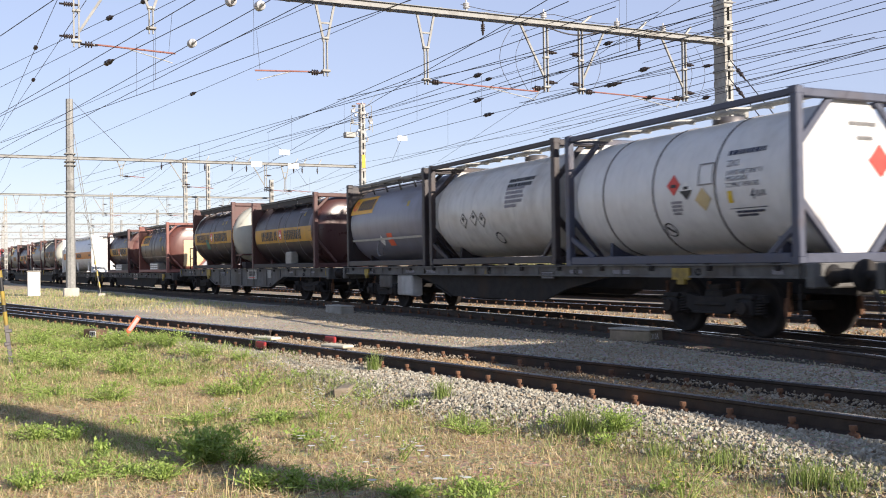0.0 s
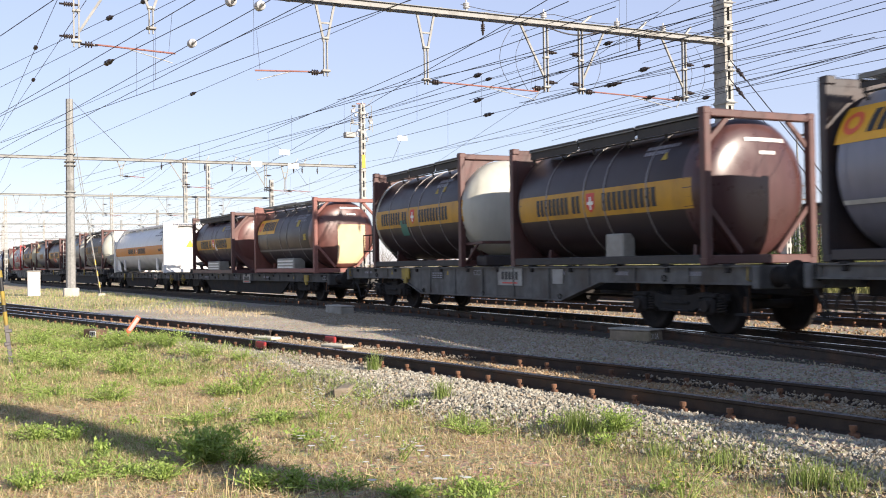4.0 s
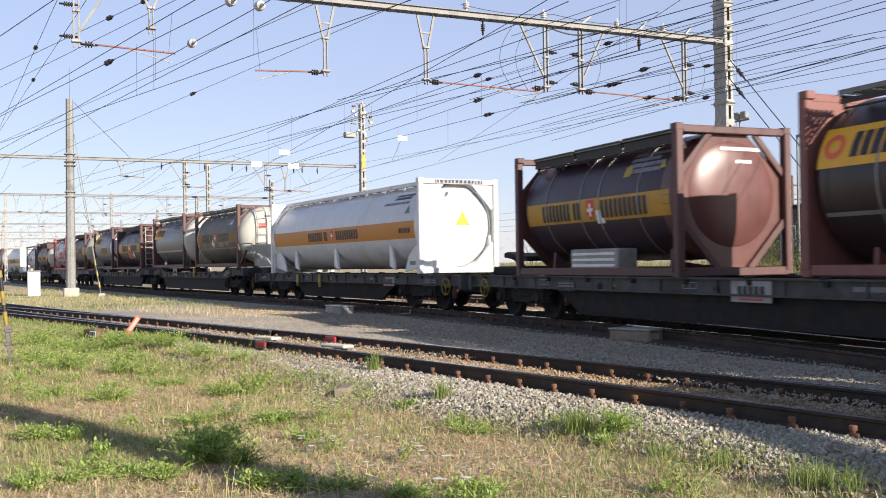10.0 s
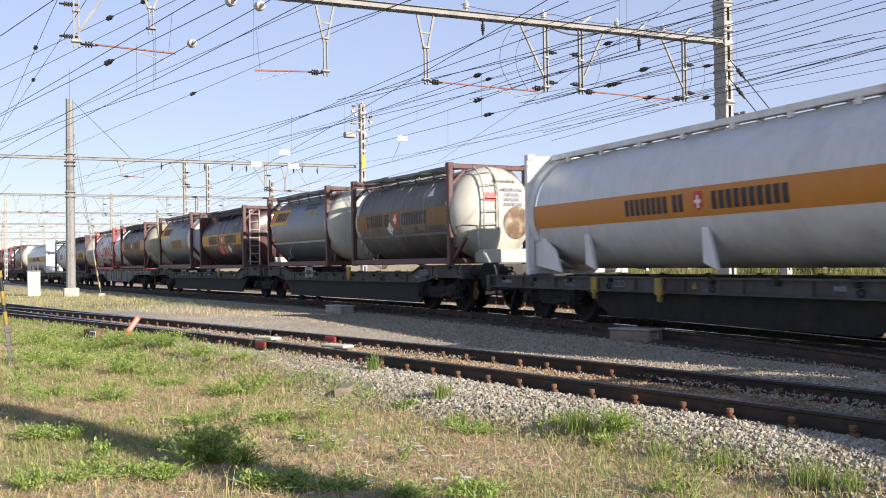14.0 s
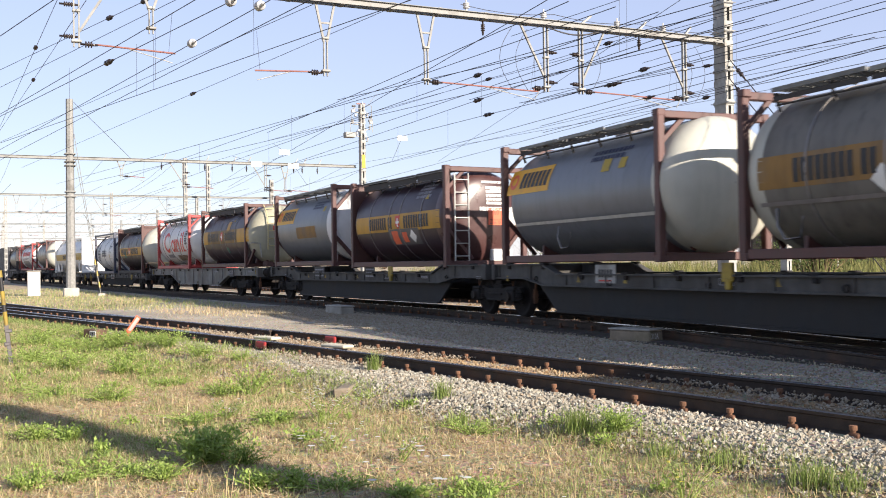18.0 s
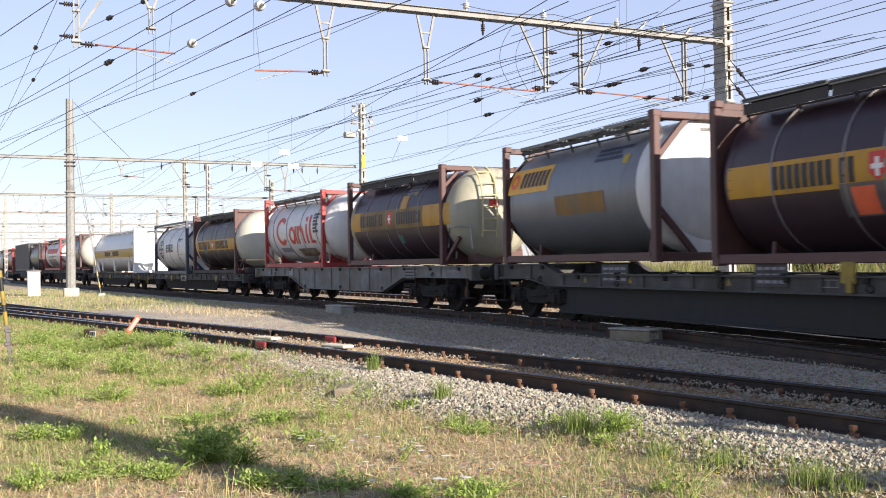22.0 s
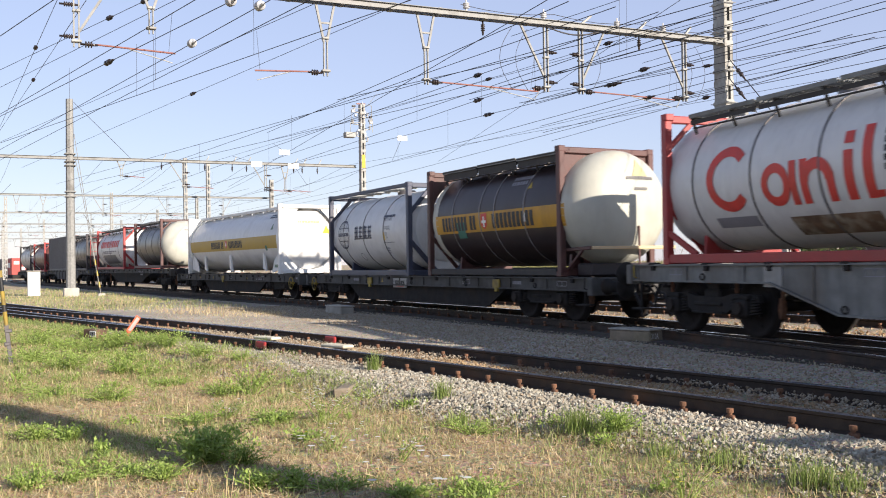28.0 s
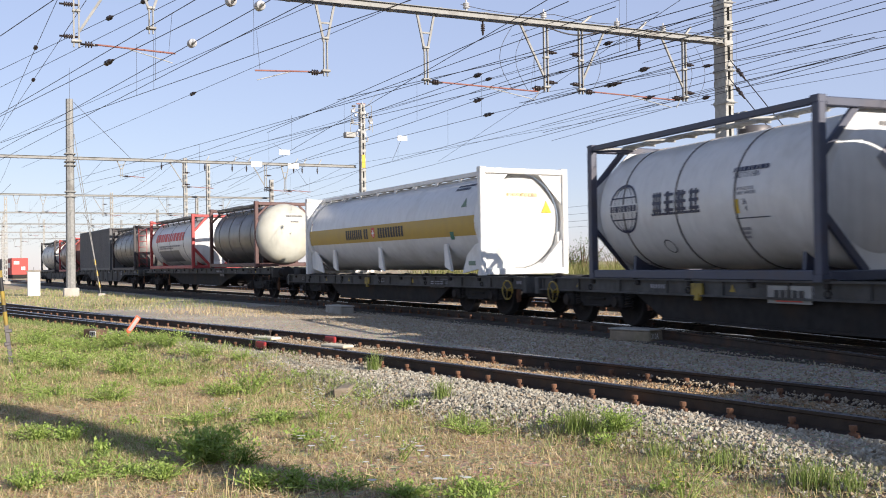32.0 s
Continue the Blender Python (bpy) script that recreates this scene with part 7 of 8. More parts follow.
for x, y, z0, z1 in DROP:
    y = min((w[1] + (w[3] - w[1]) * (x - w[0]) / (w[2] - w[0]) for w in ALL_RUNS if w[4] == 5.6 and w[0] <= x <= w[2]), key=lambda q: abs(q - y))
    tagged(part("dropper", Mesh().rod([(x, y, z0), (x + 0.03, y, z1)], 0.004, 4), WIRE), "hair-thin dropper between two wires", "dropper wire", "droppers")
STRUNG = [(-27.56, 1.23, 7, 0.04, 0), (-32.28, 1.37, 7, 0.06, 0), (-23.68, 2.64, 7, 0.29, 0), (-21.81, 2.41, 5.6, 0.22, 2), (-33.04, 6.31, 7, 0.16, 2), (-19.39, 3.7, 5.6, 0.16, 1), (-16.07, 3.71, 5.6, 0.22, 1), (-16.18, 4.22, 5.6, 0.16, 1), (-21.91, 3.17, 7, 0.29, 0), (-20.34, 10.44, 5.6, 0.05, 0), (-27.28, 14.39, 7, 0.11, 0), (-23.44, 12.04, 5.6, 0.01, 2), (-25.63, 13.5, 5.6, 0.1, 2), (-20.22, 14.15, 5.6, 0.24, 2), (-21.52, 16.19, 5.6, -0.01, 2), (-18.37, 13.71, 5.6, 0.05, 0), (-21.66, 15.02, 7, 0.11, 0), (-23.11, 19.57, 7, 0.38, 0), (-20.96, 17.68, 5.6, -0.1, 0)]
for x, y, z, turn, kind in STRUNG:
    tagged(part("line_insulator", (INS_ME, INS_W_ME, INS_LONG_ME)[kind], None, None, "", Matrix.Translation((x, y, z)) @ Matrix.Rotation(turn, 4, "Z")),
           "ribbed insulator strung in an overhead wire", "insulator", "line insulators")
for x, y, z in ((-45.3, 12.9, 6.6), (-51.0, 13.0, 6.6), (-51.3, 15.1, 6.6), (-38.7, 16.2, 6.6)):
    b = tagged(part("track_board", Mesh().box((0, 0, 0), (0.03, 0.52 * abs(x) / 45, 0.24 * abs(x) / 45), None, 0.005), WHITEP, None, "", Matrix.Translation((x, y, z))), "blank white board hung in the overhead wires", "sign board", "hanging boards")
    near = []
    for w in ALL_RUNS:
        if w[0] <= x <= w[2]:
            k = (x - w[0]) / (w[2] - w[0])
            near.append(Vector((0, w[1] + (w[3] - w[1]) * k - y, w[4] - z)))
    part("hanger", Mesh().rod([(0, 0, 0.05), min(near, key=lambda q: q.length)], 0.008, 4), WIRE, b)
guys = tagged(empty("mast_guys"), "two steel guy wires bracing the mast to the ground", "guy wire")
part("wire", Mesh().rod([(-21.4, 18.85, 6.86), (-14.7, 18.85, -0.3)], 0.014, 5), WIRE, guys)
part("wire", Mesh().rod([(-21.4, 18.85, 6.31), (-16.3, 18.85, 0.9), (-15.0, 18.85, -0.3)], 0.014, 5), WIRE, guys)
for p, q in (((-21.4, 18.85, 6.86), (-20.7, 18.85, 6.1)), ((-21.4, 18.85, 6.31), (-20.75, 18.85, 5.6))):
    p, q = Vector(p), Vector(q)
    part("insulator", INS_LONG_ME, None, guys, "", Matrix.Translation(p + (q - p) * 0.7) @ (q - p).to_track_quat("X", "Z").to_matrix().to_4x4())

# ---- yard furniture ----
EARTHY = mat("weathered_concrete", (0.26, 0.21, 0.15), 0.95, 0, 0.25, 6, (0.16, 0.14, 0.08), 2.5, 0.4, 0.4)
cab = tagged(empty("trackside_cabinet", Matrix.Translation((-57.0, 2.35, -0.4))), "white painted relay cabinet in the grass", "cabinet")
part("body", Mesh().box((0, 0, 0.75), (0.7, 0.62, 1.5), None, 0.03), WHITEP, cab)
part("door", Mesh().box((0.36, 0, 0.8), (0.02, 0.5, 1.2), None, 0.008), WHITEP, cab)
part("roof", Mesh().box((0, 0, 1.53), (0.8, 0.72, 0.06), None, 0.02), CONCRETE, cab)
part("rod", Mesh().rod([(0, 0, 1.5), (0, 0, 1.75)], 0.015, 6), GALV, cab)

post = tagged(empty("marker_post", pose(-18.7, 0.40, -0.46, 6, 0, 0)), "yellow and black striped steel marker post", "marker post")
for k in range(8):
    part("stripe", Mesh().rod([(0, 0, 0.72 + k * 0.12), (0, 0, 0.84 + k * 0.12)], 0.036, 10), BLACKP if k in (2, 5, 6) else YELLOW_DULL, post)
part("shaft", Mesh().box((0, 0, 0.37), (0.05, 0.07, 0.74), None, 0.006), RING, post)
part("clamp", Mesh().box((0, 0.02, 0.62), (0.08, 0.12, 0.06), None, 0.01), RING, post)
part("clamp", Mesh().box((0, -0.02, 0.4), (0.08, 0.1, 0.06), None, 0.01), RING, post)

CREAM_BAR = mat("cream_detector_bar", (0.66, 0.60, 0.45), 0.6, 0, 0.1, 5, (0.4, 0.33, 0.22), 3.0, 0.35, 0.05)
DARK_RED = mat("dark_red_cap", (0.33, 0.028, 0.026), 0.55, 0, 0.15, 6, (0.2, 0.04, 0.03), 3.0, 0.3, 0.05)
flag = tagged(empty("clearance_marker", Matrix.Translation((-21.4, 2.66, -0.46))), "bent red and white clearance marker beside the rails", "marker")
part("stem", Mesh().beam((0, 0, 0), (0, 0.03, 0.36), 0.1, 0.03, 0.008), ORANGEP, flag)
part("blade", Mesh().beam((0, 0.03, 0.34), (-0.05, 0.26, 0.66), 0.03, 0.11, 0.01), ORANGEP, flag)
part("face", Mesh().beam((0.018, 0.055, 0.37), (-0.032, 0.245, 0.63), 0.012, 0.07, 0.004), PLATE_GREY, flag, "faded grey-white face")

kb = tagged(empty("concrete_box", pose(-14.22, 10.44, -0.2, 0, 0, 18)), "low grey cable box marked 310A by the rails", "cable box")
part("body", Mesh().box((-0.1, 0, 0.1), (0.88, 0.4, 0.21), None, 0.03), EARTHY, kb)
part("lid", Mesh().box((-0.1, 0, 0.215), (0.9, 0.42, 0.03), None, 0.01), CONCRETE, kb)
tm = text_mesh("310A", 0.14, WHITEP, 0.72)
for v in tm.vertices:
    v.co = (0.344, -0.17 + v.co.x, 0.06 + v.co.y)
part("number", tm, None, kb)
kb2 = tagged(empty("concrete_box", pose(-27.4, 9.4, -0.2, 0, 0, 2)), "low pale concrete cable box beside the rails", "cable box")
part("body", Mesh().box((0, 0, 0.1), (1.3, 0.4, 0.22), None, 0.03), CONCRETE, kb2)
part("lid", Mesh().box((0, 0, 0.225), (1.33, 0.43, 0.035), None, 0.012), CONCRETE, kb2)

stub = tagged(part("concrete_stub", Mesh().box((0, 0, 0), (0.7, 0.2, 0.16), None, 0.025).box((0.33, 0, 0.0), (0.05, 0.21, 0.17), None, 0.02), EARTHY, None, "", pose(-11.7, 4.1, -0.37, 4, 0, -30)), "weathered concrete stub lying in the grass", "concrete block")
tagged(part("wood_block", Mesh().box((0, 0, 0), (0.5, 0.22, 0.2), None, 0.02), SLEEPER, None, "", pose(-28.4, 1.7, -0.3, 0, 0, 20)), "short weathered sleeper end by the rails", "wood block")
nb = tagged(empty("number_block", pose(-22.2, 2.12, -0.27, 0, 0, 28)), "dark wooden block with a white number plate", "number block")
part("body", Mesh().box((0, 0, 0.1), (0.5, 0.26, 0.2), None, 0.02), SLEEPER, nb)
pl = part("plate", Mesh().box((0.12, -0.136, 0.11), (0.22, 0.01, 0.12), None, 0.002), WHITEP, nb)
part("digits", Mesh().box((0.06, -0.143, 0.11), (0.04, 0.006, 0.08)).box((0.12, -0.143, 0.11), (0.04, 0.006, 0.08)).box((0.18, -0.143, 0.11), (0.04, 0.006, 0.08)), BLACKP, pl)
for x, plank, cap in ((-17.05, (-0.55, -0.42), (0.0, -0.82)), (-16.7, (1.55, -0.42), (-0.5, 0.66))):
    y = near_y(x)
    h = math.atan2(near_y(x + 0.2) - near_y(x - 0.2), 0.4)
    bx = tagged(empty("rail_contact", pose(x, y, NEAR_Z, 0, 0, math.degrees(h))), "cream detector bar with a dark red cap by the rails", "rail detector", "rail detectors")
    part("bar", Mesh().box((plank[0], plank[1], 0.0), (0.62, 0.22, 0.05), Matrix.Rotation(0.1, 3, "Z"), 0.015), CREAM_BAR, bx)
    part("foot", Mesh().box((plank[0] + 0.1, plank[1], -0.1), (0.2, 0.16, 0.16), None, 0.01), RING, bx)
    part("cap", Mesh().box((cap[0], cap[1], -0.075), (0.36, 0.06, 0.13), None, 0.02), DARK_RED, bx, "dark red cap")

# points of the near track: a second pair of rails leaving to the far side
pts = tagged(empty("turnout"), "switch rails and closure rails of a turnout", "turnout", "", "structure")


def branch_y(x):
    return near_y(x) + 0.0028 * max(0, -19 - x) ** 2


rail("switch_rail", branch_y, -58, -19.5, NEAR_Z, -0.66, pts, 0.5)
rail("switch_rail", branch_y, -58, -19.5, NEAR_Z, 0.66, pts, 0.5)
# second leg of the turnout under the train


def leg_y(x):
    return main_y(x) - 0.0065 * max(0, x + 20) ** 2


rail("switch_rail", leg_y, -19, 16, 0.0, -0.72, pts, 0.5)
rail("switch_rail", leg_y, -19, 16, 0.0, 0.72, pts, 0.5)

# the mast whose shadow lies on the meadow
shade = tagged(empty("concrete_mast", Matrix.Translation((5.2, 6.75, -0.45))), "round concrete mast beside the near track", "mast")
part("shaft", Mesh().lathe([(0.0, 0.32), (10.2, 0.25), (10.21, 0.0)], "z", (0, 0, 0), 14), CONCRETE, shade)

# ---- beyond the tracks ----


def building():
    th = tagged(empty("brick_shed", Matrix.Translation((-52.0, 62, -0.2))), "low dark brick shed with blue and orange doors", "building")
    wall = mat("dark_brick", (0.11, 0.075, 0.062), 0.9, 0, 0.25, 3, (0.06, 0.045, 0.04), 0.6, 0.3, 0.2)
    glass = mat("dark_glass", (0.03, 0.04, 0.06), 0.12, 0, 0.1, 2, bump=0)
    blue = mat("blue_panel", (0.06, 0.16, 0.38), 0.5, 0, 0.1, 2, bump=0)
    orange = mat("orange_panel", (0.62, 0.2, 0.06), 0.5, 0, 0.1, 2, bump=0)
    part("wall", Mesh().box((0, 0, 2.7), (22, 9, 5.4), None, 0.03), wall, th)
    part("roof", Mesh().box((0, 0, 5.5), (22.6, 9.6, 0.22), None, 0.03), FRAME_DARK, th)
    for k in range(6):
        w = part("window", Mesh().box((-9 + k * 2.6, -4.53, 3.2), (1.0, 0.06, 1.6), None, 0.01), WHITEP, th)
        part("pane", Mesh().box((-9 + k * 2.6, -4.57, 3.2), (0.85, 0.03, 1.45)), glass, w)
    part("door", Mesh().box((6.2, -4.55, 3.0), (2.4, 0.1, 2.6), None, 0.02), blue, th, "blue panel door")
    part("end_panel", Mesh().box((9.0, -4.56, 3.9), (2.6, 0.1, 2.6), None, 0.02), orange, th, "orange cladding panel")
    part("roof_vent", Mesh().box((3.5, 0, 5.8), (1.2, 1.2, 0.5), None, 0.05), GALV_OLD, th)


building()


def lamp_post(x, y, h, label, flood=False):
    th = tagged(empty("lamp_post", Matrix.Translation((x, y, -0.3))), label, "lamp post")
    part("pole", Mesh().rod([(0, 0, 0), (0, 0, h)], [0.1, 0.05], 8), GALV, th)
    if flood:
        part("crossbar", Mesh().box((0, 0, h), (1.6, 0.1, 0.1)), GALV, th)
        for s in (-1, 0, 1):
            part("floodlight", Mesh().box((s * 0.6, -0.2, h + 0.25), (0.45, 0.3, 0.4), None, 0.04), GALV, th)
        part("ladder", Mesh().rod([(-0.25, 0, 2), (-0.25, 0, h)], 0.02, 5), GALV_OLD, th)
    else:
        part("head", Mesh().box((0.55, 0, h), (1.1, 0.25, 0.12), None, 0.03), GALV, th)


lamp_post(-45.1, 45, 9.0, "slim grey street lamp behind the hedge")
lamp_post(-44.5, 40, 9.6, "pale floodlight pole beyond the tracks", True)
battened_mast(-30.8, 30, 4.4, 0.25, "short dark steel post in the weeds", base=False)
sg = tagged(empty("signal", Matrix.Translation((-44.0, 47, -0.3))), "small white signal head on a post", "signal")
part("post", Mesh().rod([(0, 0, 0), (0, 0, 3.4)], 0.06, 6), WHITEP, sg)
part("head", Mesh().box((0, 0, 3.6), (0.7, 0.2, 1.0), None, 0.05), WHITEP, sg)
py = tagged(empty("radio_mast", Matrix.Translation((-282, 300, 0))), "distant red and white lattice mast", "radio mast")
for k in range(8):
    z0, z1 = k * 4.5, (k + 1) * 4.5
    w0, w1 = 4.0 - k * 0.45, 4.0 - (k + 1) * 0.45
    m = Mesh()
    for sx in (-1, 1):
        for sy in (-1, 1):
            m.beam((sx * w0 / 2, sy * w0 / 2, z0), (sx * w1 / 2, sy * w1 / 2, z1), 0.3, 0.3)
        m.beam((sx * w0 / 2, -w0 / 2, z0), (-sx * w1 / 2, -w1 / 2, z1), 0.18, 0.18).beam((sx * w0 / 2, w0 / 2, z0), (-sx * w1 / 2, w1 / 2, z1), 0.18, 0.18)
    part("section", m, REDP if k % 2 else WHITEP, py)
for x in (-215, -75, 58):
    tagged(part("line_pole", Mesh().rod([(x, 71 + (x + 220) * 0.021, -0.3), (x, 71 + (x + 220) * 0.021, 9.6)], [0.2, 0.13], 8).box((x, 71 + (x + 220) * 0.021, 8.6), (0.15, 3.2, 0.15)).box((x, 71 + (x + 220) * 0.021, 7.2), (0.15, 3.6, 0.15)), SLEEPER), "wooden pole of a distant power line", "power pole", "power poles")
# power lines far behind
for k, (y, z) in enumerate(((70, 9.2), (70, 8.2), (71, 7.3), (72, 6.6))):
    wire(sagged(-220, y, 60, y + 6, z, 0.6, 14), 0.025)

# parked boxes far down the yard
G_GREEN = mat("dark_green_box_paint", (0.03, 0.075, 0.055), 0.6, 0, 0.1, 2, bump=0)
G_RED = mat("red_box_paint", (0.36, 0.05, 0.04), 0.6, 0, 0.1, 2, bump=0)
G_DARK = mat("brown_box_paint", (0.06, 0.045, 0.05), 0.6, 0, 0.1, 2, bump=0)
for k, (x, paint, lab) in enumerate(((-176, G_RED, "red parked box container with white marks"), (-184.5, G_DARK, "dark brown parked box container"), (-193, G_GREEN, "dark green parked box container"), (-201.5, G_DARK, "dark parked box container"))):
    b = tagged(empty("parked_container", Matrix.Translation((x, 4.7 + (x + 176) * 0.09, -0.25)) @ Matrix.Rotation(0.09, 4, "Z")), lab, "container", "parked containers")
    part("body", Mesh().box((0, 0, 2.0), (7.9, 2.45, 2.7), None, 0.04), paint, b)
    part("underframe", Mesh().box((0, 0, 0.37), (7.9, 2.2, 0.72), None, 0.04), FRAME_DARK, b)
    if k == 0:
        part("marks", Mesh().box((3.96, -0.5, 2.6), (0.02, 0.8, 0.5)).box((3.96, 0.5, 1.7), (0.02, 0.6, 0.5)).box((0.5, -1.235, 2.2), (3.0, 0.02, 0.8)), WHITEP, b)
# ---- loose stones, grass and weeds ----
rng = np.random.default_rng(7)
ROCK_V = np.array([(-0.55, 0, 0), (0.55, 0, 0), (0, -0.55, 0), (0, 0.55, 0), (0, 0, -0.5), (0, 0, 0.5)], float)
ROCK_F = np.array([(0, 2, 5), (2, 1, 5), (1, 3, 5), (3, 0, 5), (2, 0, 4), (1, 2, 4), (3, 1, 4), (0, 3, 4)])


def bed_z(d, top, half, foot):
    """Height of a ballast bed at distance d from its middle."""
    return np.interp(np.abs(d), [0, half - 0.5, half, half + 0.75, half + 1.4], [top + 0.01, top, top - 0.03, foot, foot])


def stones(name, fy, x0, x1, d0, d1, n, size, material, label, top, half, foot, thin=None, seed=1):
    """Broken stones strewn along a track between two distances from its middle."""
    r = np.random.default_rng(seed)
    x = r.uniform(x0, x1, n)
    d = r.uniform(d0, d1, n)
    if thin is not None:
        keep = r.uniform(0, 1, n) < thin(x, d)
        x, d = x[keep], d[keep]
        n = len(x)
    xs = np.linspace(x0 - 1, x1 + 1, 400)
    ys = np.array([fy(a) for a in xs])
    h = np.arctan(np.interp(x, xs[:-1], np.diff(ys) / np.diff(xs)))
    y = np.interp(x, xs, ys)
    s = r.uniform(size[0], size[1], n)
    p = np.stack([x - np.sin(h) * d, y + np.cos(h) * d, bed_z(d, top, half, foot) + s * r.uniform(0.0, 0.45, n)], 1)
    v = np.repeat(ROCK_V[None], n, 0) * 1.25 * s[:, None, None]
    v *= r.uniform(0.55, 1.25, (n, 1, 3))
    v += r.normal(0, 0.17, v.shape) * s[:, None, None]
    a, b = r.uniform(0, 6.28, n), r.uniform(-0.7, 0.7, n)
    ca, sa, cb, sb = np.cos(a)[:, None], np.sin(a)[:, None], np.cos(b)[:, None], np.sin(b)[:, None]
    X, Y, Z = v[:, :, 0], v[:, :, 1], v[:, :, 2]
    X, Z = X * cb - Z * sb, X * sb + Z * cb
    X, Y = X * ca - Y * sa, X * sa + Y * ca
    v = np.stack([X, Y, Z], 2) + p[:, None]
    f = (ROCK_F[None] + (np.arange(n) * 6)[:, None, None]).reshape(-1, 3)
    return bulk(name, v.reshape(-1, 3), f, material, "stuff", label, "ballast")


NB = (NEAR_Z - 0.175, 1.75, -0.43)


# where the turf ends, as a distance from the middle of the near track
EDGE_X = (-30.0, -24.0, -19.5, -17.5, -15.0, -12.3, -9.4, -8.6, -7.9, -6.4, -3.0)
EDGE_D = (-1.55, -1.55, -1.5, -1.3, -1.65, -2.15, -2.4, -2.3, -2.05, -2.1, -2.2)


def ragged(x, d):
    e = np.array([0.3 * noise.noise(Vector((a * 0.35, 0, 0))) + 0.25 * noise.noise(Vector((a * 1.3, 4, 0))) for a in x]) - np.interp(x, EDGE_X, EDGE_D)
    return np.clip((e + d + 0.3) / 0.6, 0.03, 1)


stones("shoulder_stones", near_y, -24, -1, -3.0, -0.86, 60000, (0.014, 0.04), STONE, "grey broken ballast stones beside the rail", *NB, thin=ragged, seed=2)
stones("shoulder_grit", near_y, -19, -9, -2.9, -0.86, 15000, (0.008, 0.02), STONE, "fine grey gravel at the foot of the near track", *NB, thin=lambda x, d: np.clip(ragged(x, d + 0.25), 0.0, 1), seed=10)
stones("bed_stones", near_y, -30, -1, -0.66, 0.66, 24000, (0.014, 0.036), RUSTSTONE, "rust-coloured stones between the rails", *NB, seed=3)
stones("far_shoulder_stones", near_y, -30, -1, 0.86, 2.2, 22000, (0.012, 0.034), RUSTSTONE, "rust-tinted stones on the far side of the near track", *NB, seed=4)
stones("yard_stones", main_y, -34, -3, -4.4, -1.55, 26000, (0.011, 0.032), GRIT, "small tan stones strewn over the gravel strip", -0.165, 1.8, -0.19, seed=5)
stones("main_bed_stones", main_y, -34, 0, -0.66, 0.66, 6000, (0.03, 0.06), DARKSTONE, "dark stones between the rails under the train", -0.165, 1.8, -0.2, seed=6)
stones("back_bed_stones", main_y, -40, 0, 0.86, 4.0, 9000, (0.03, 0.07), RUSTSTONE, "rusty stones beyond the train's rails", -0.165, 1.8, -0.2, seed=8)


def meadow_edge(x):
    return near_y(x) + float(np.interp(x, EDGE_X, EDGE_D))


def turf_z(x, y):
    """The meadow's surface, climbing the near track's bed where it reaches it."""
    d = (y - near_y(x)) * 0.985
    return max(ground_z(x, y), float(bed_z(np.array([d]), *NB)[0]))


def blades(name, n, x0, x1, height, width, material, label, seed, clump, lo=-1.2, stiff=0.35, only=None, edge=0.0):
    """Grass: each blade a bent strip of two pieces, in clumps."""
    r = np.random.default_rng(seed)
    k = max(1, n // clump)
    cx = r.uniform(x0, x1, k)
    top = np.array([meadow_edge(a) + edge for a in cx])
    cy = lo + (top - lo) * r.uniform(0, 1, k)
    if only is not None:
        keep = np.array([r.uniform() < only(a, b) for a, b in zip(cx, cy)])
        cx, cy = cx[keep], cy[keep]
        k = len(cx)
    x = np.repeat(cx, clump) + r.normal(0, 0.075, k * clump)
    y = np.repeat(cy, clump) + r.normal(0, 0.075, k * clump)
    m = len(x)
    z = np.array([turf_z(a, b) for a, b in zip(cx, cy)]).repeat(clump) - 0.01
    h = height * r.uniform(0.35, 1.25, m) * np.repeat(r.uniform(0.6, 1.3, k), clump)
    a = r.uniform(0, 6.28, m)
    lean = r.uniform(0.1, stiff * 2.2, m) * h
    face = a + r.normal(math.pi / 2, 0.5, m)
    w = width * r.uniform(0.6, 1.3, m)
    dx, dy = np.cos(a), np.sin(a)
    fx, fy = np.cos(face) * w, np.sin(face) * w
    base = np.stack([x, y, z], 1)
    mid = base + np.stack([dx * lean * 0.35, dy * lean * 0.35, h * 0.6], 1)
    tip = base + np.stack([dx * lean, dy * lean, h * np.clip(1 - lean / h * 0.35, 0.3, 1)], 1)
    s = np.stack([fx, fy, np.zeros(m)], 1)
    v = np.stack([base - s, base + s, mid - s * 0.7, mid + s * 0.7, tip - s * 0.15, tip + s * 0.15], 1)
    f = np.array([(0, 1, 3, 2), (2, 3, 5, 4)])
    f = (f[None] + (np.arange(m) * 6)[:, None, None]).reshape(-1, 4)
    return bulk(name, v.reshape(-1, 3), f, material, "stuff", label, "grass")


def green_here(x, y):
    g = noise.noise(Vector((x * 0.45, y * 0.6, 1.7))) + 0.6 * noise.noise(Vector((x * 1.5, y * 1.8, 9)))
    near_left = 0.30 * smooth(-13, -20, x) + 0.22 * smooth(2.2, 0.2, y) + 0.12 * smooth(-9, -6.5, x)
    return min(1, max(0.10, 0.36 + g * 1.1 + near_left))


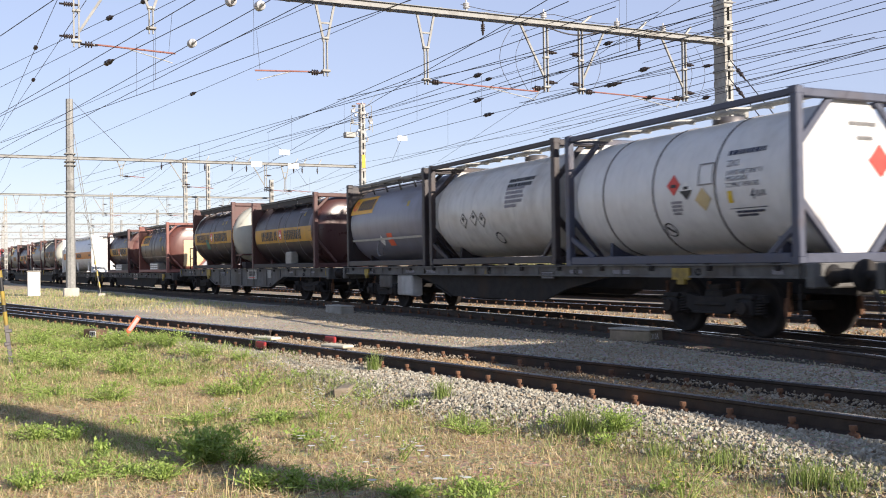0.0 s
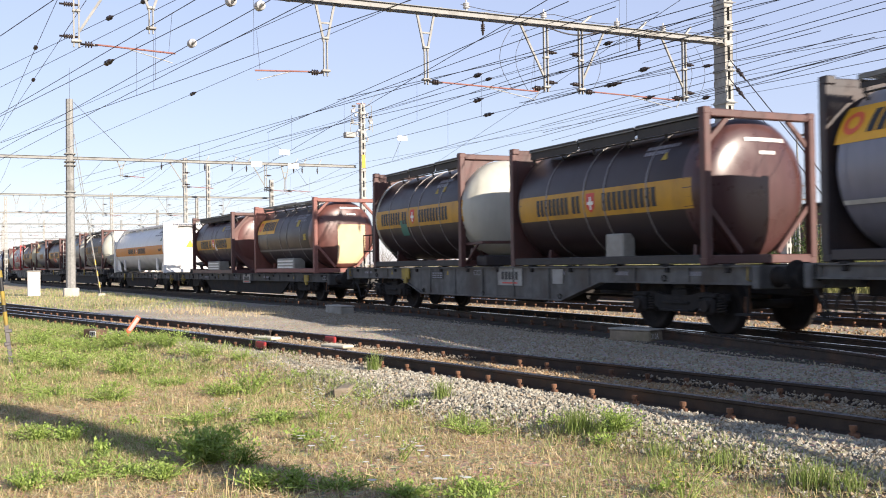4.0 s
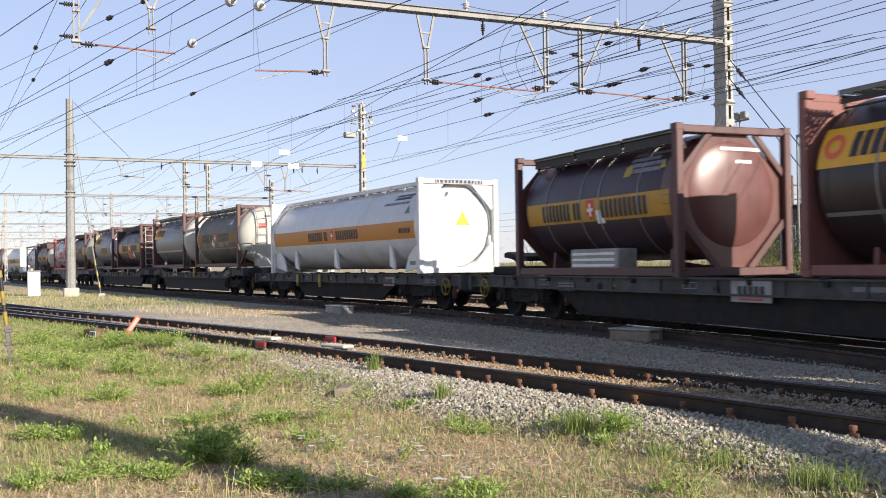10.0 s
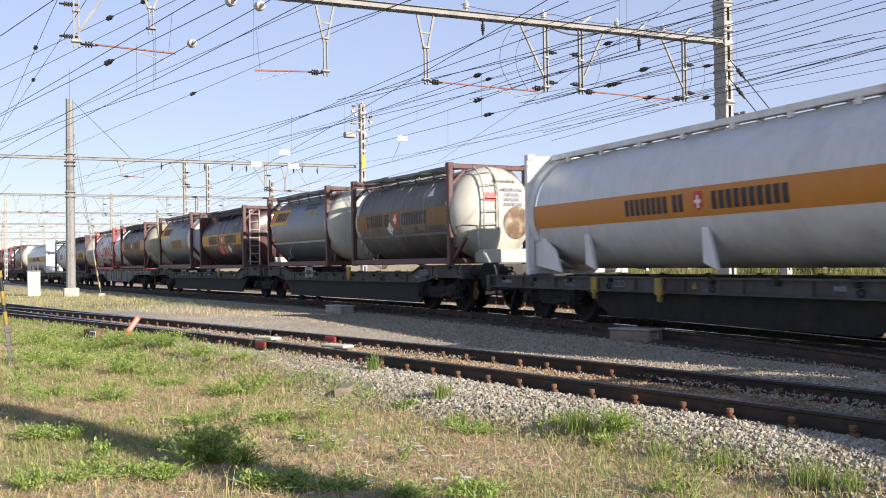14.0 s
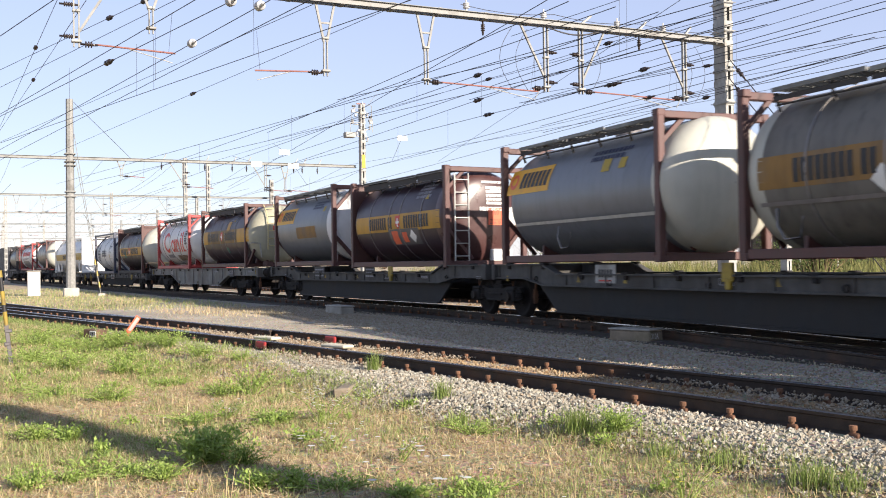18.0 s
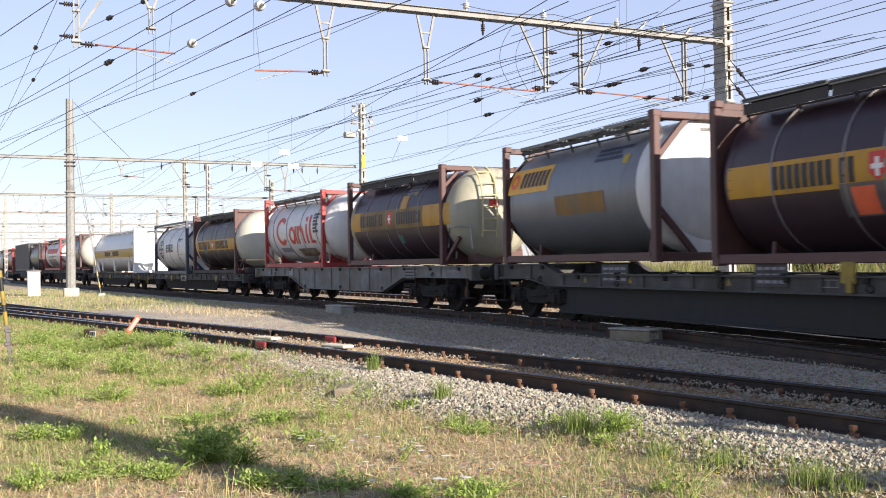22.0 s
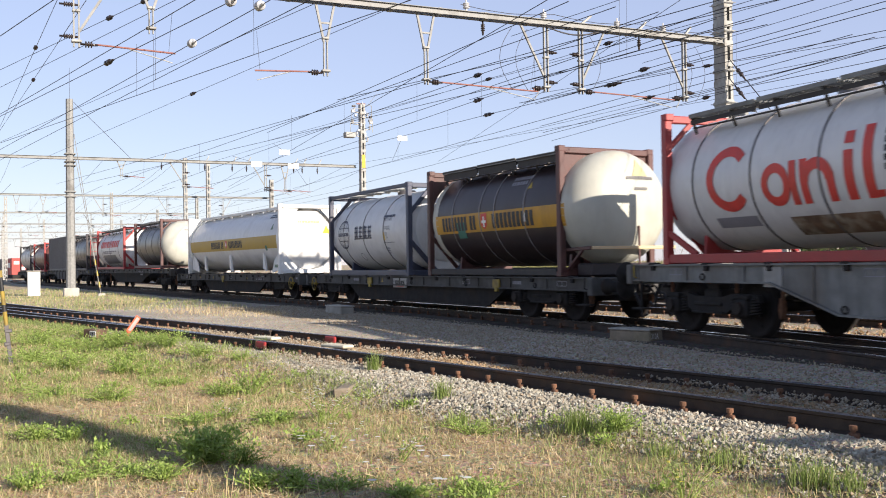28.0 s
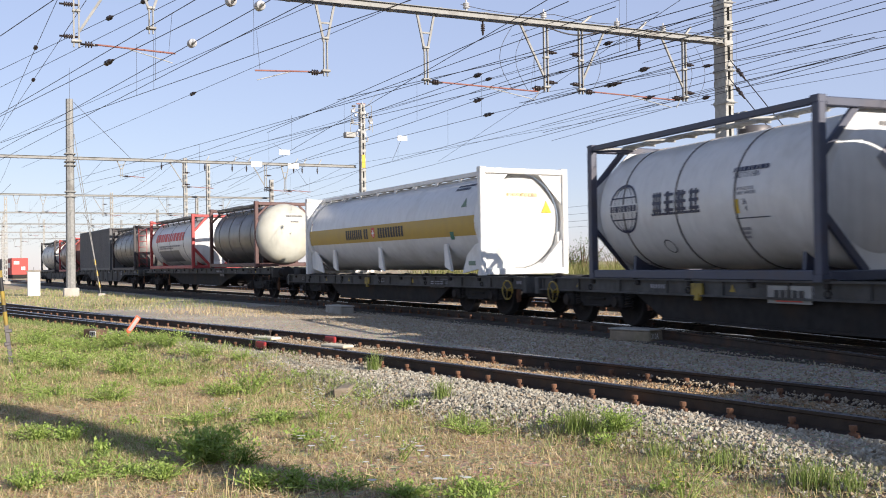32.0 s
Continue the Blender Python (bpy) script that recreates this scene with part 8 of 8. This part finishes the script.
blades("dry_grass", 60000, -16, -3, 0.075, 0.0032, STRAW, "short straw-coloured dry grass", 11, 9, stiff=1.5)
blades("dry_grass_far", 30000, -36, -15, 0.11, 0.005, STRAW, "short straw-coloured dry grass", 12, 9, stiff=1.5)
blades("green_grass", 110000, -16, -3, 0.085, 0.0036, BLADE, "patchy green grass", 13, 10, only=green_here, stiff=0.6, edge=0.45)
blades("green_grass_far", 70000, -36, -15, 0.11, 0.0055, BLADE, "patchy green grass", 14, 12, only=green_here, stiff=0.6, edge=0.7)
stones("strip_stones", main_y, -36, -13, -7.6, -4.3, 18000, (0.011, 0.03), GRIT, "tan pebbles over the gravel strip", -0.165, 1.8, -0.2, thin=lambda x, d: np.clip((d + 7.9 + 0.11 * (x + 24)) / 0.8, 0, 1), seed=9)
blades("straw_stalks", 1400, -22, -3, 0.26, 0.0022, STRAW, "thin upright dry stalks", 15, 4, stiff=0.25)


def litter(name, n, x0, x1, lo, material, label, seed):
    """Dead stems and leaf scraps lying flat on the meadow."""
    r = np.random.default_rng(seed)
    x = x0 + (x1 - x0) * r.uniform(0, 1, n) ** 0.8
    edge = np.interp(x, np.linspace(x0, x1, 80), [meadow_edge(a) + 0.25 for a in np.linspace(x0, x1, 80)])
    y = lo + (edge - lo) * r.uniform(0, 1, n)
    z = np.array([turf_z(a, b) for a, b in zip(x, y)]) + r.uniform(0.004, 0.03, n)
    a, tilt = r.uniform(0, 6.28, n), r.normal(0, 0.25, n)
    L, w = r.uniform(0.008, 0.045, n), r.uniform(0.0015, 0.004, n)
    p = np.stack([x, y, z], 1)
    d = np.stack([np.cos(a), np.sin(a), tilt], 1) * L[:, None]
    q = np.stack([-np.sin(a), np.cos(a), r.normal(0, 0.3, n)], 1) * w[:, None]
    v = np.stack([p - d - q, p + d - q, p + d + q, p - d + q], 1)
    f = (np.array([(0, 1, 2, 3)])[None] + (np.arange(n) * 4)[:, None, None]).reshape(-1, 4)
    return bulk(name, v.reshape(-1, 3), f, material, "stuff", label, "litter")


LITTER = scatter_mat("dead_stems", [(0.44, 0.33, 0.18), (0.28, 0.17, 0.09), (0.62, 0.53, 0.33), (0.36, 0.24, 0.13), (0.54, 0.44, 0.25), (0.20, 0.13, 0.07)])
litter("plant_litter", 80000, -17, -3, -1.2, LITTER, "flat litter of dead brown stems", 41)


def far_grass(name, n, x0, x1, ylo, yhi, height, width, material, label, seed):
    """Rough grass between the tracks farther off, and weeds behind the train."""
    r = np.random.default_rng(seed)
    x = r.uniform(x0, x1, n)
    lo, hi = np.array([ylo(a) for a in x]), np.array([yhi(a) for a in x])
    y = lo + (hi - lo) * r.uniform(0, 1, n)
    h = height * r.uniform(0.4, 1.3, n)
    a, face = r.uniform(0, 6.28, n), r.uniform(0, 6.28, n)
    lean = r.uniform(0.05, 0.6, n) * h
    w = width * r.uniform(0.6, 1.3, n)
    base = np.stack([x, y, np.full(n, -0.24)], 1)
    tip = base + np.stack([np.cos(a) * lean, np.sin(a) * lean, h], 1)
    s = np.stack([np.cos(face) * w, np.sin(face) * w, np.zeros(n)], 1)
    v = np.stack([base - s, base + s, tip], 1)
    f = (np.array([(0, 1, 2)])[None] + (np.arange(n) * 3)[:, None, None]).reshape(-1, 3)
    return bulk(name, v.reshape(-1, 3), f, material, "stuff", label, "grass")


far_grass("verge_straw", 8000, -75, -27, lambda x: near_y(x) + 2.2 + 1.1 * smooth(-45, -27, x), lambda x: main_y(x) - 2.4 - 1.2 * smooth(-40, -27, x), 0.15, 0.012, STRAW, "rough dry grass between the tracks", 21)
far_grass("verge_green", 9000, -75, -34, lambda x: near_y(x) + 2.2, lambda x: main_y(x) - 2.6, 0.17, 0.013, BLADE, "rough green grass between the tracks", 22)
far_grass("weed_belt", 26000, -75, 10, lambda x: 31, lambda x: 44, 1.3, 0.035, REED, "tall weeds in a belt behind the yard", 23)
far_grass("low_weeds", 14000, -70, 8, lambda x: 28.5, lambda x: 33, 0.6, 0.03, REED, "low weeds at the edge of the yard", 24)


def leaves(places, size, seed, up=0.5):
    """Arrays of small pointed leaves at places."""
    r = np.random.default_rng(seed)
    n = len(places)
    a, t = r.uniform(0, 6.28, n), r.normal(up, 0.45, n)
    L = size * r.uniform(0.6, 1.3, n)
    d = np.stack([np.cos(a) * np.cos(t), np.sin(a) * np.cos(t), np.sin(t)], 1) * L[:, None]
    q = np.stack([-np.sin(a), np.cos(a), r.normal(0, 0.3, n)], 1) * (L * 0.26)[:, None]
    v = np.stack([places, places + d * 0.45 + q, places + d, places + d * 0.45 - q], 1)
    f = (np.array([(0, 1, 2, 3)])[None] + (np.arange(n) * 4)[:, None, None]).reshape(-1, 4)
    return v.reshape(-1, 3), f


def weed(x, y, wide, high, n, leaf, seed, label, material=HERB, flower=None, nf=0):
    """A leafy weed: stems fanning from the root, leaves along them, perhaps flowers on top."""
    r = np.random.default_rng(seed)
    th = tagged(empty("weed", Matrix.Translation((x, y, turf_z(x, y) - 0.01))), label, "weed", "weeds in the meadow")
    k = max(6, n // 14)
    tips = np.stack([r.normal(0, wide * 0.5, k), r.normal(0, wide * 0.5, k), high * r.uniform(0.45, 1.05, k)], 1)
    m = Mesh()
    for t in tips[:40]:
        m.rod([(0.15 * t[0], 0.15 * t[1], 0), (0.5 * t[0], 0.5 * t[1], 0.62 * t[2]), tuple(t)], [0.006, 0.004, 0.002], 4, caps=False)
    tagged(part("stem", m, HERB, th), kind="stuff")
    pick = r.integers(0, k, n)
    u = r.uniform(0.15, 1.0, n) ** 0.7
    p = tips[pick] * u[:, None]
    p[:, 2] = tips[pick][:, 2] * (1.24 * u - 0.24 * u * u)
    p += r.normal(0, 0.02, p.shape)
    v, f = leaves(p, leaf, seed + 1)
    me = bulk("leaves", v, f, material, "stuff", "")
    me.parent = th
    if flower:
        c = tips[r.integers(0, k, nf)] * r.uniform(0.9, 1.1, (nf, 1)) + r.normal(0, 0.02, (nf, 3))
        v, f = spread(np.array([(-1, -1, 0), (1, -1, 0.2), (1, 1, 0), (-1, 1, 0.2)], float), np.array([(0, 1, 2, 3)]), c, np.full(nf, 0.012), r.uniform(0, 6, nf))
        fl = bulk("blossom", v, f, flower, "stuff", "")
        fl.parent = th
    return th


# (x, y, width, height, leaves, leaf length)
WEEDS = [(-8.34, 1.68, 0.3, 0.37, 900, 0.075), (-8.05, 1.9, 0.18, 0.24, 320, 0.05), (-16.9, 1.19, 0.5, 0.36, 1000, 0.06), (-15.8, 1.9, 0.35, 0.3, 700, 0.06), (-18.77, 0.77, 0.6, 0.34, 900, 0.06),
         (-20.0, 1.82, 0.6, 0.4, 800, 0.06), (-20.14, 2.3, 0.4, 0.45, 700, 0.06), (-18.74, 3.05, 0.45, 0.4, 600, 0.06), (-20.1, 2.75, 0.5, 0.3, 500, 0.06), (-13.56, 0.82, 0.4, 0.22, 420, 0.05),
         (-12.5, 1.37, 0.34, 0.24, 460, 0.05), (-10.09, 0.44, 0.2, 0.2, 320, 0.05), (-9.95, 0.72, 0.16, 0.2, 280, 0.05), (-8.17, 1.03, 0.2, 0.11, 220, 0.05), (-7.89, 1.25, 0.22, 0.16, 260, 0.05),
         (-7.18, 1.81, 0.2, 0.17, 300, 0.06), (-7.02, 2.05, 0.16, 0.18, 220, 0.06), (-8.03, 0.27, 0.24, 0.2, 300, 0.05), (-8.13, 0.55, 0.2, 0.12, 180, 0.05), (-10.41, 1.98, 0.3, 0.16, 380, 0.045),
         (-9.98, 2.71, 0.3, 0.15, 380, 0.045), (-12.6, 2.71, 0.3, 0.22, 380, 0.045), (-14.0, 2.31, 0.34, 0.16, 340, 0.05), (-7.34, 5.1, 0.2, 0.25, 500, 0.05), (-6.2, 3.16, 0.26, 0.15, 320, 0.06),
         (-6.36, 2.67, 0.2, 0.13, 220, 0.06), (-6.89, 2.34, 0.24, 0.12, 260, 0.05), (-17.6, 2.2, 0.4, 0.3, 460, 0.06), (-22.6, 1.0, 0.6, 0.34, 520, 0.07), (-24.5, 1.2, 0.6, 0.3, 460, 0.07),
         (-16.9, 3.3, 0.4, 0.26, 360, 0.05), (-21.3, 1.4, 0.6, 0.3, 520, 0.07), (-23.0, 2.0, 0.4, 0.3, 300, 0.06), (-15.6, 3.7, 0.3, 0.2, 260, 0.045), (-8.4, 4.2, 0.26, 0.14, 260, 0.04)]
for i, (x, y, w, h, n, l) in enumerate(WEEDS):
    weed(x, y, w * 1.2, h * 0.85, int(n * 2.0), l * 0.62, 100 + i, "leafy green weed in the dry grass")
weed(-12.4, 3.05, 0.42, 0.4, 420, 0.045, 201, "weed with small yellow blossoms", HERB, PETAL_Y, 46)
weed(-15.4, 2.2, 0.4, 0.26, 240, 0.045, 202, "weed with small yellow blossoms", HERB, PETAL_Y, 18)
weed(-9.7, 3.15, 0.34, 0.34, 240, 0.04, 203, "feathery weed with tiny white blossoms", BLADE, PETAL_W, 90)
weed(-8.3, 2.75, 0.34, 0.26, 120, 0.035, 204, "white yarrow heads over thin stems", BLADE, PETAL_W, 26)
weed(-7.6, 3.1, 0.3, 0.22, 90, 0.035, 205, "white yarrow heads over thin stems", BLADE, PETAL_W, 14)
weed(-10.56, 2.32, 0.34, 0.24, 260, 0.035, 207, "grey-green feathery weed with pale blossoms", BLADE, PETAL_W, 30)
weed(-5.4, 4.3, 0.3, 0.3, 160, 0.04, 206, "weed with small yellow blossoms", BLADE, PETAL_Y, 8)



def tuft(x, y, wide, high, n, seed):
    """A clump of tall green grass: bent blades from one root."""
    r = np.random.default_rng(seed)
    th = tagged(empty("grass_tuft", Matrix.Translation((x, y, turf_z(x, y) - 0.01))), "tall bright green grass tuft by the stones", "grass tuft", "grass tufts")
    a = r.uniform(0, 6.28, n)
    h = high * r.uniform(0.45, 1.1, n)
    lean = h * r.uniform(0.1, 1.1, n)
    root = np.stack([r.normal(0, wide * 0.42, n), r.normal(0, wide * 0.42, n), np.zeros(n)], 1)
    d = np.stack([np.cos(a), np.sin(a), np.zeros(n)], 1)
    q = np.stack([-np.sin(a), np.cos(a), np.zeros(n)], 1) * (0.0028 * r.uniform(0.6, 1.5, n))[:, None]
    up = np.array([0, 0, 1.0])
    mid, tip = root + d * (lean * 0.3)[:, None] + up * (h * 0.6)[:, None], root + d * lean[:, None] + up * (h * np.clip(1 - 0.3 * lean / h, 0.4, 1))[:, None]
    v = np.stack([root - q, root + q, mid - q * 0.8, mid + q * 0.8, tip - q * 0.15, tip + q * 0.15], 1)
    f = np.array([(0, 1, 3, 2), (2, 3, 5, 4)])
    f = (f[None] + (np.arange(n) * 6)[:, None, None]).reshape(-1, 4)
    ob = bulk("foliage", v.reshape(-1, 3), f, TUFT, "stuff", "")
    ob.parent = th


TUFT = scatter_mat("tuft_blade", [(0.22, 0.31, 0.07), (0.30, 0.39, 0.11), (0.18, 0.25, 0.06), (0.42, 0.44, 0.19), (0.26, 0.33, 0.10)], rough=0.6, through_light=0.4)
TUFTS = [(-7.65, 4.9, 0.22, 0.38, 420), (-7.4, 5.0, 0.16, 0.28, 160), (-6.45, 4.95, 0.2, 0.24, 200), (-5.95, 5.1, 0.2, 0.24, 180), (-5.15, 5.2, 0.24, 0.3, 320), (-4.9, 5.3, 0.2, 0.26, 200), (-12.8, 4.88, 0.14, 0.42, 240),
         (-12.73, 5.36, 0.12, 0.2, 120), (-10.11, 4.69, 0.18, 0.34, 240), (-8.9, 4.29, 0.18, 0.26, 240), (-11.06, 5.98, 0.12, 0.16, 90), (-17.1, 4.4, 0.2, 0.36, 220)]
for k, (x, y, w, h, n) in enumerate(TUFTS):
    tuft(x, y, w * 0.75, h * 0.78, int(n * 0.6), 900 + k)

# many low rosettes and seedlings
rr = random.Random(77)
n = 0
while n < 120:
    x, y = rr.uniform(-24, -4.5), rr.uniform(-0.2, 5.2)
    if y > meadow_edge(x) + 0.2 or rr.random() > green_here(x, y) + 0.1:
        continue
    weed(x, y, rr.uniform(0.12, 0.3), rr.uniform(0.06, 0.16), rr.randint(60, 150), rr.uniform(0.03, 0.05), 600 + n, "small green weed in the dry grass")
    n += 1

# flat white heads and pebbles in the meadow
r = np.random.default_rng(31)
for name, x0, x1, y0, y1, n, s, m_, lab in (("yarrow_heads", -8.6, -6.2, 2.4, 3.4, 26, 0.026, PETAL_W, "flat white flower heads among the grass"), ("daisies", -20, -5, 0.4, 4.5, 70, 0.012, PETAL_W, "scattered tiny white flowers"),
                                           ("buttercups", -17, -5, 0.4, 4.6, 60, 0.012, PETAL_Y, "scattered tiny yellow flowers")):
    q = np.stack([r.uniform(x0, x1, n), r.uniform(y0, y1, n), np.zeros(n)], 1)
    q[:, 2] = [turf_z(a, b) + 0.1 + r.uniform(0, 0.08) for a, b in q[:, :2]]
    hexv = np.array([(math.cos(t), math.sin(t), 0.0) for t in np.arange(6) * math.pi / 3], float)
    v, f = spread(hexv, np.array([(0, 1, 2, 3, 4, 5)]), q, s * r.uniform(0.6, 1.5, n), r.uniform(0, 6, n), None, r, 0.3)
    bulk(name, v, f, m_, "stuff", lab, "flowers")


def bush(x, y, w, h, n, seed, label, name="bush"):
    """A shrub: several limbs from the root and leaves in uneven clumps about their ends."""
    r = np.random.default_rng(seed)
    th = tagged(empty(name, Matrix.Translation((x, y, -0.25))), label, name, "bushes behind the yard")
    k = 16
    tips = np.stack([r.normal(0, w * 0.42, k), r.normal(0, w * 0.3, k), h * r.uniform(0.35, 1.0, k)], 1)
    m = Mesh()
    for t in tips:
        m.rod([(0.1 * t[0], 0.1 * t[1], 0), (0.45 * t[0], 0.45 * t[1], 0.55 * t[2]), tuple(t)], [0.07, 0.04, 0.012], 5, caps=False)
    part("trunk", m, SLEEPER, th)
    c = tips[r.integers(0, k, n)] * r.uniform(0.5, 1.08, (n, 1))
    c += r.normal(0, 1, c.shape) * np.array([w * 0.09, w * 0.09, h * 0.07])
    c[:, 2] = np.maximum(c[:, 2], 0.05)
    v, f = leaves(c, 0.16, seed + 1, 0.2)
    cr = bulk("crown", v, f, BUSH, "", "")
    cr.parent = th
    return th


r = random.Random(4)
for i in range(20):
    x = -75 + i * 4.6 + r.uniform(-1.2, 1.2)
    bush(x, r.uniform(45, 55) if -60 < x < -40 else r.uniform(39, 52), r.uniform(2.6, 4.8), r.uniform(1.8, 3.4), 1100, 300 + i, "dusty green shrub in the belt behind the yard")
bush(-32.5, 33.5, 2.6, 3.2, 1500, 401, "dusty green shrub by the far tracks")
bush(-35.5, 35.5, 3.4, 3.6, 1700, 402, "dusty green shrub by the far tracks")
for i in range(16):
    bush(-330 + i * 22, 110 + (i % 3) * 14 - i * 2, 12, r.uniform(5, 8), 900, 500 + i, "distant tree in a low row", "tree")


def motions():
    """The train rolls towards the camera's side and slows a little; wagons and loads follow the track, and wheelsets turn."""
    for thing, a, b, local in RIDERS:
        walk(thing, [(t, wagon_pose(a, b, t) @ local) for t in TIMES])
    steps = [i * 0.125 for i in range(257)]
    for wheelset, m in WHEELSETS:
        walk(wheelset, [(t, m @ Matrix.Rotation(gone(t) / WHEEL_R, 4, "Y")) for t in steps])


motions()
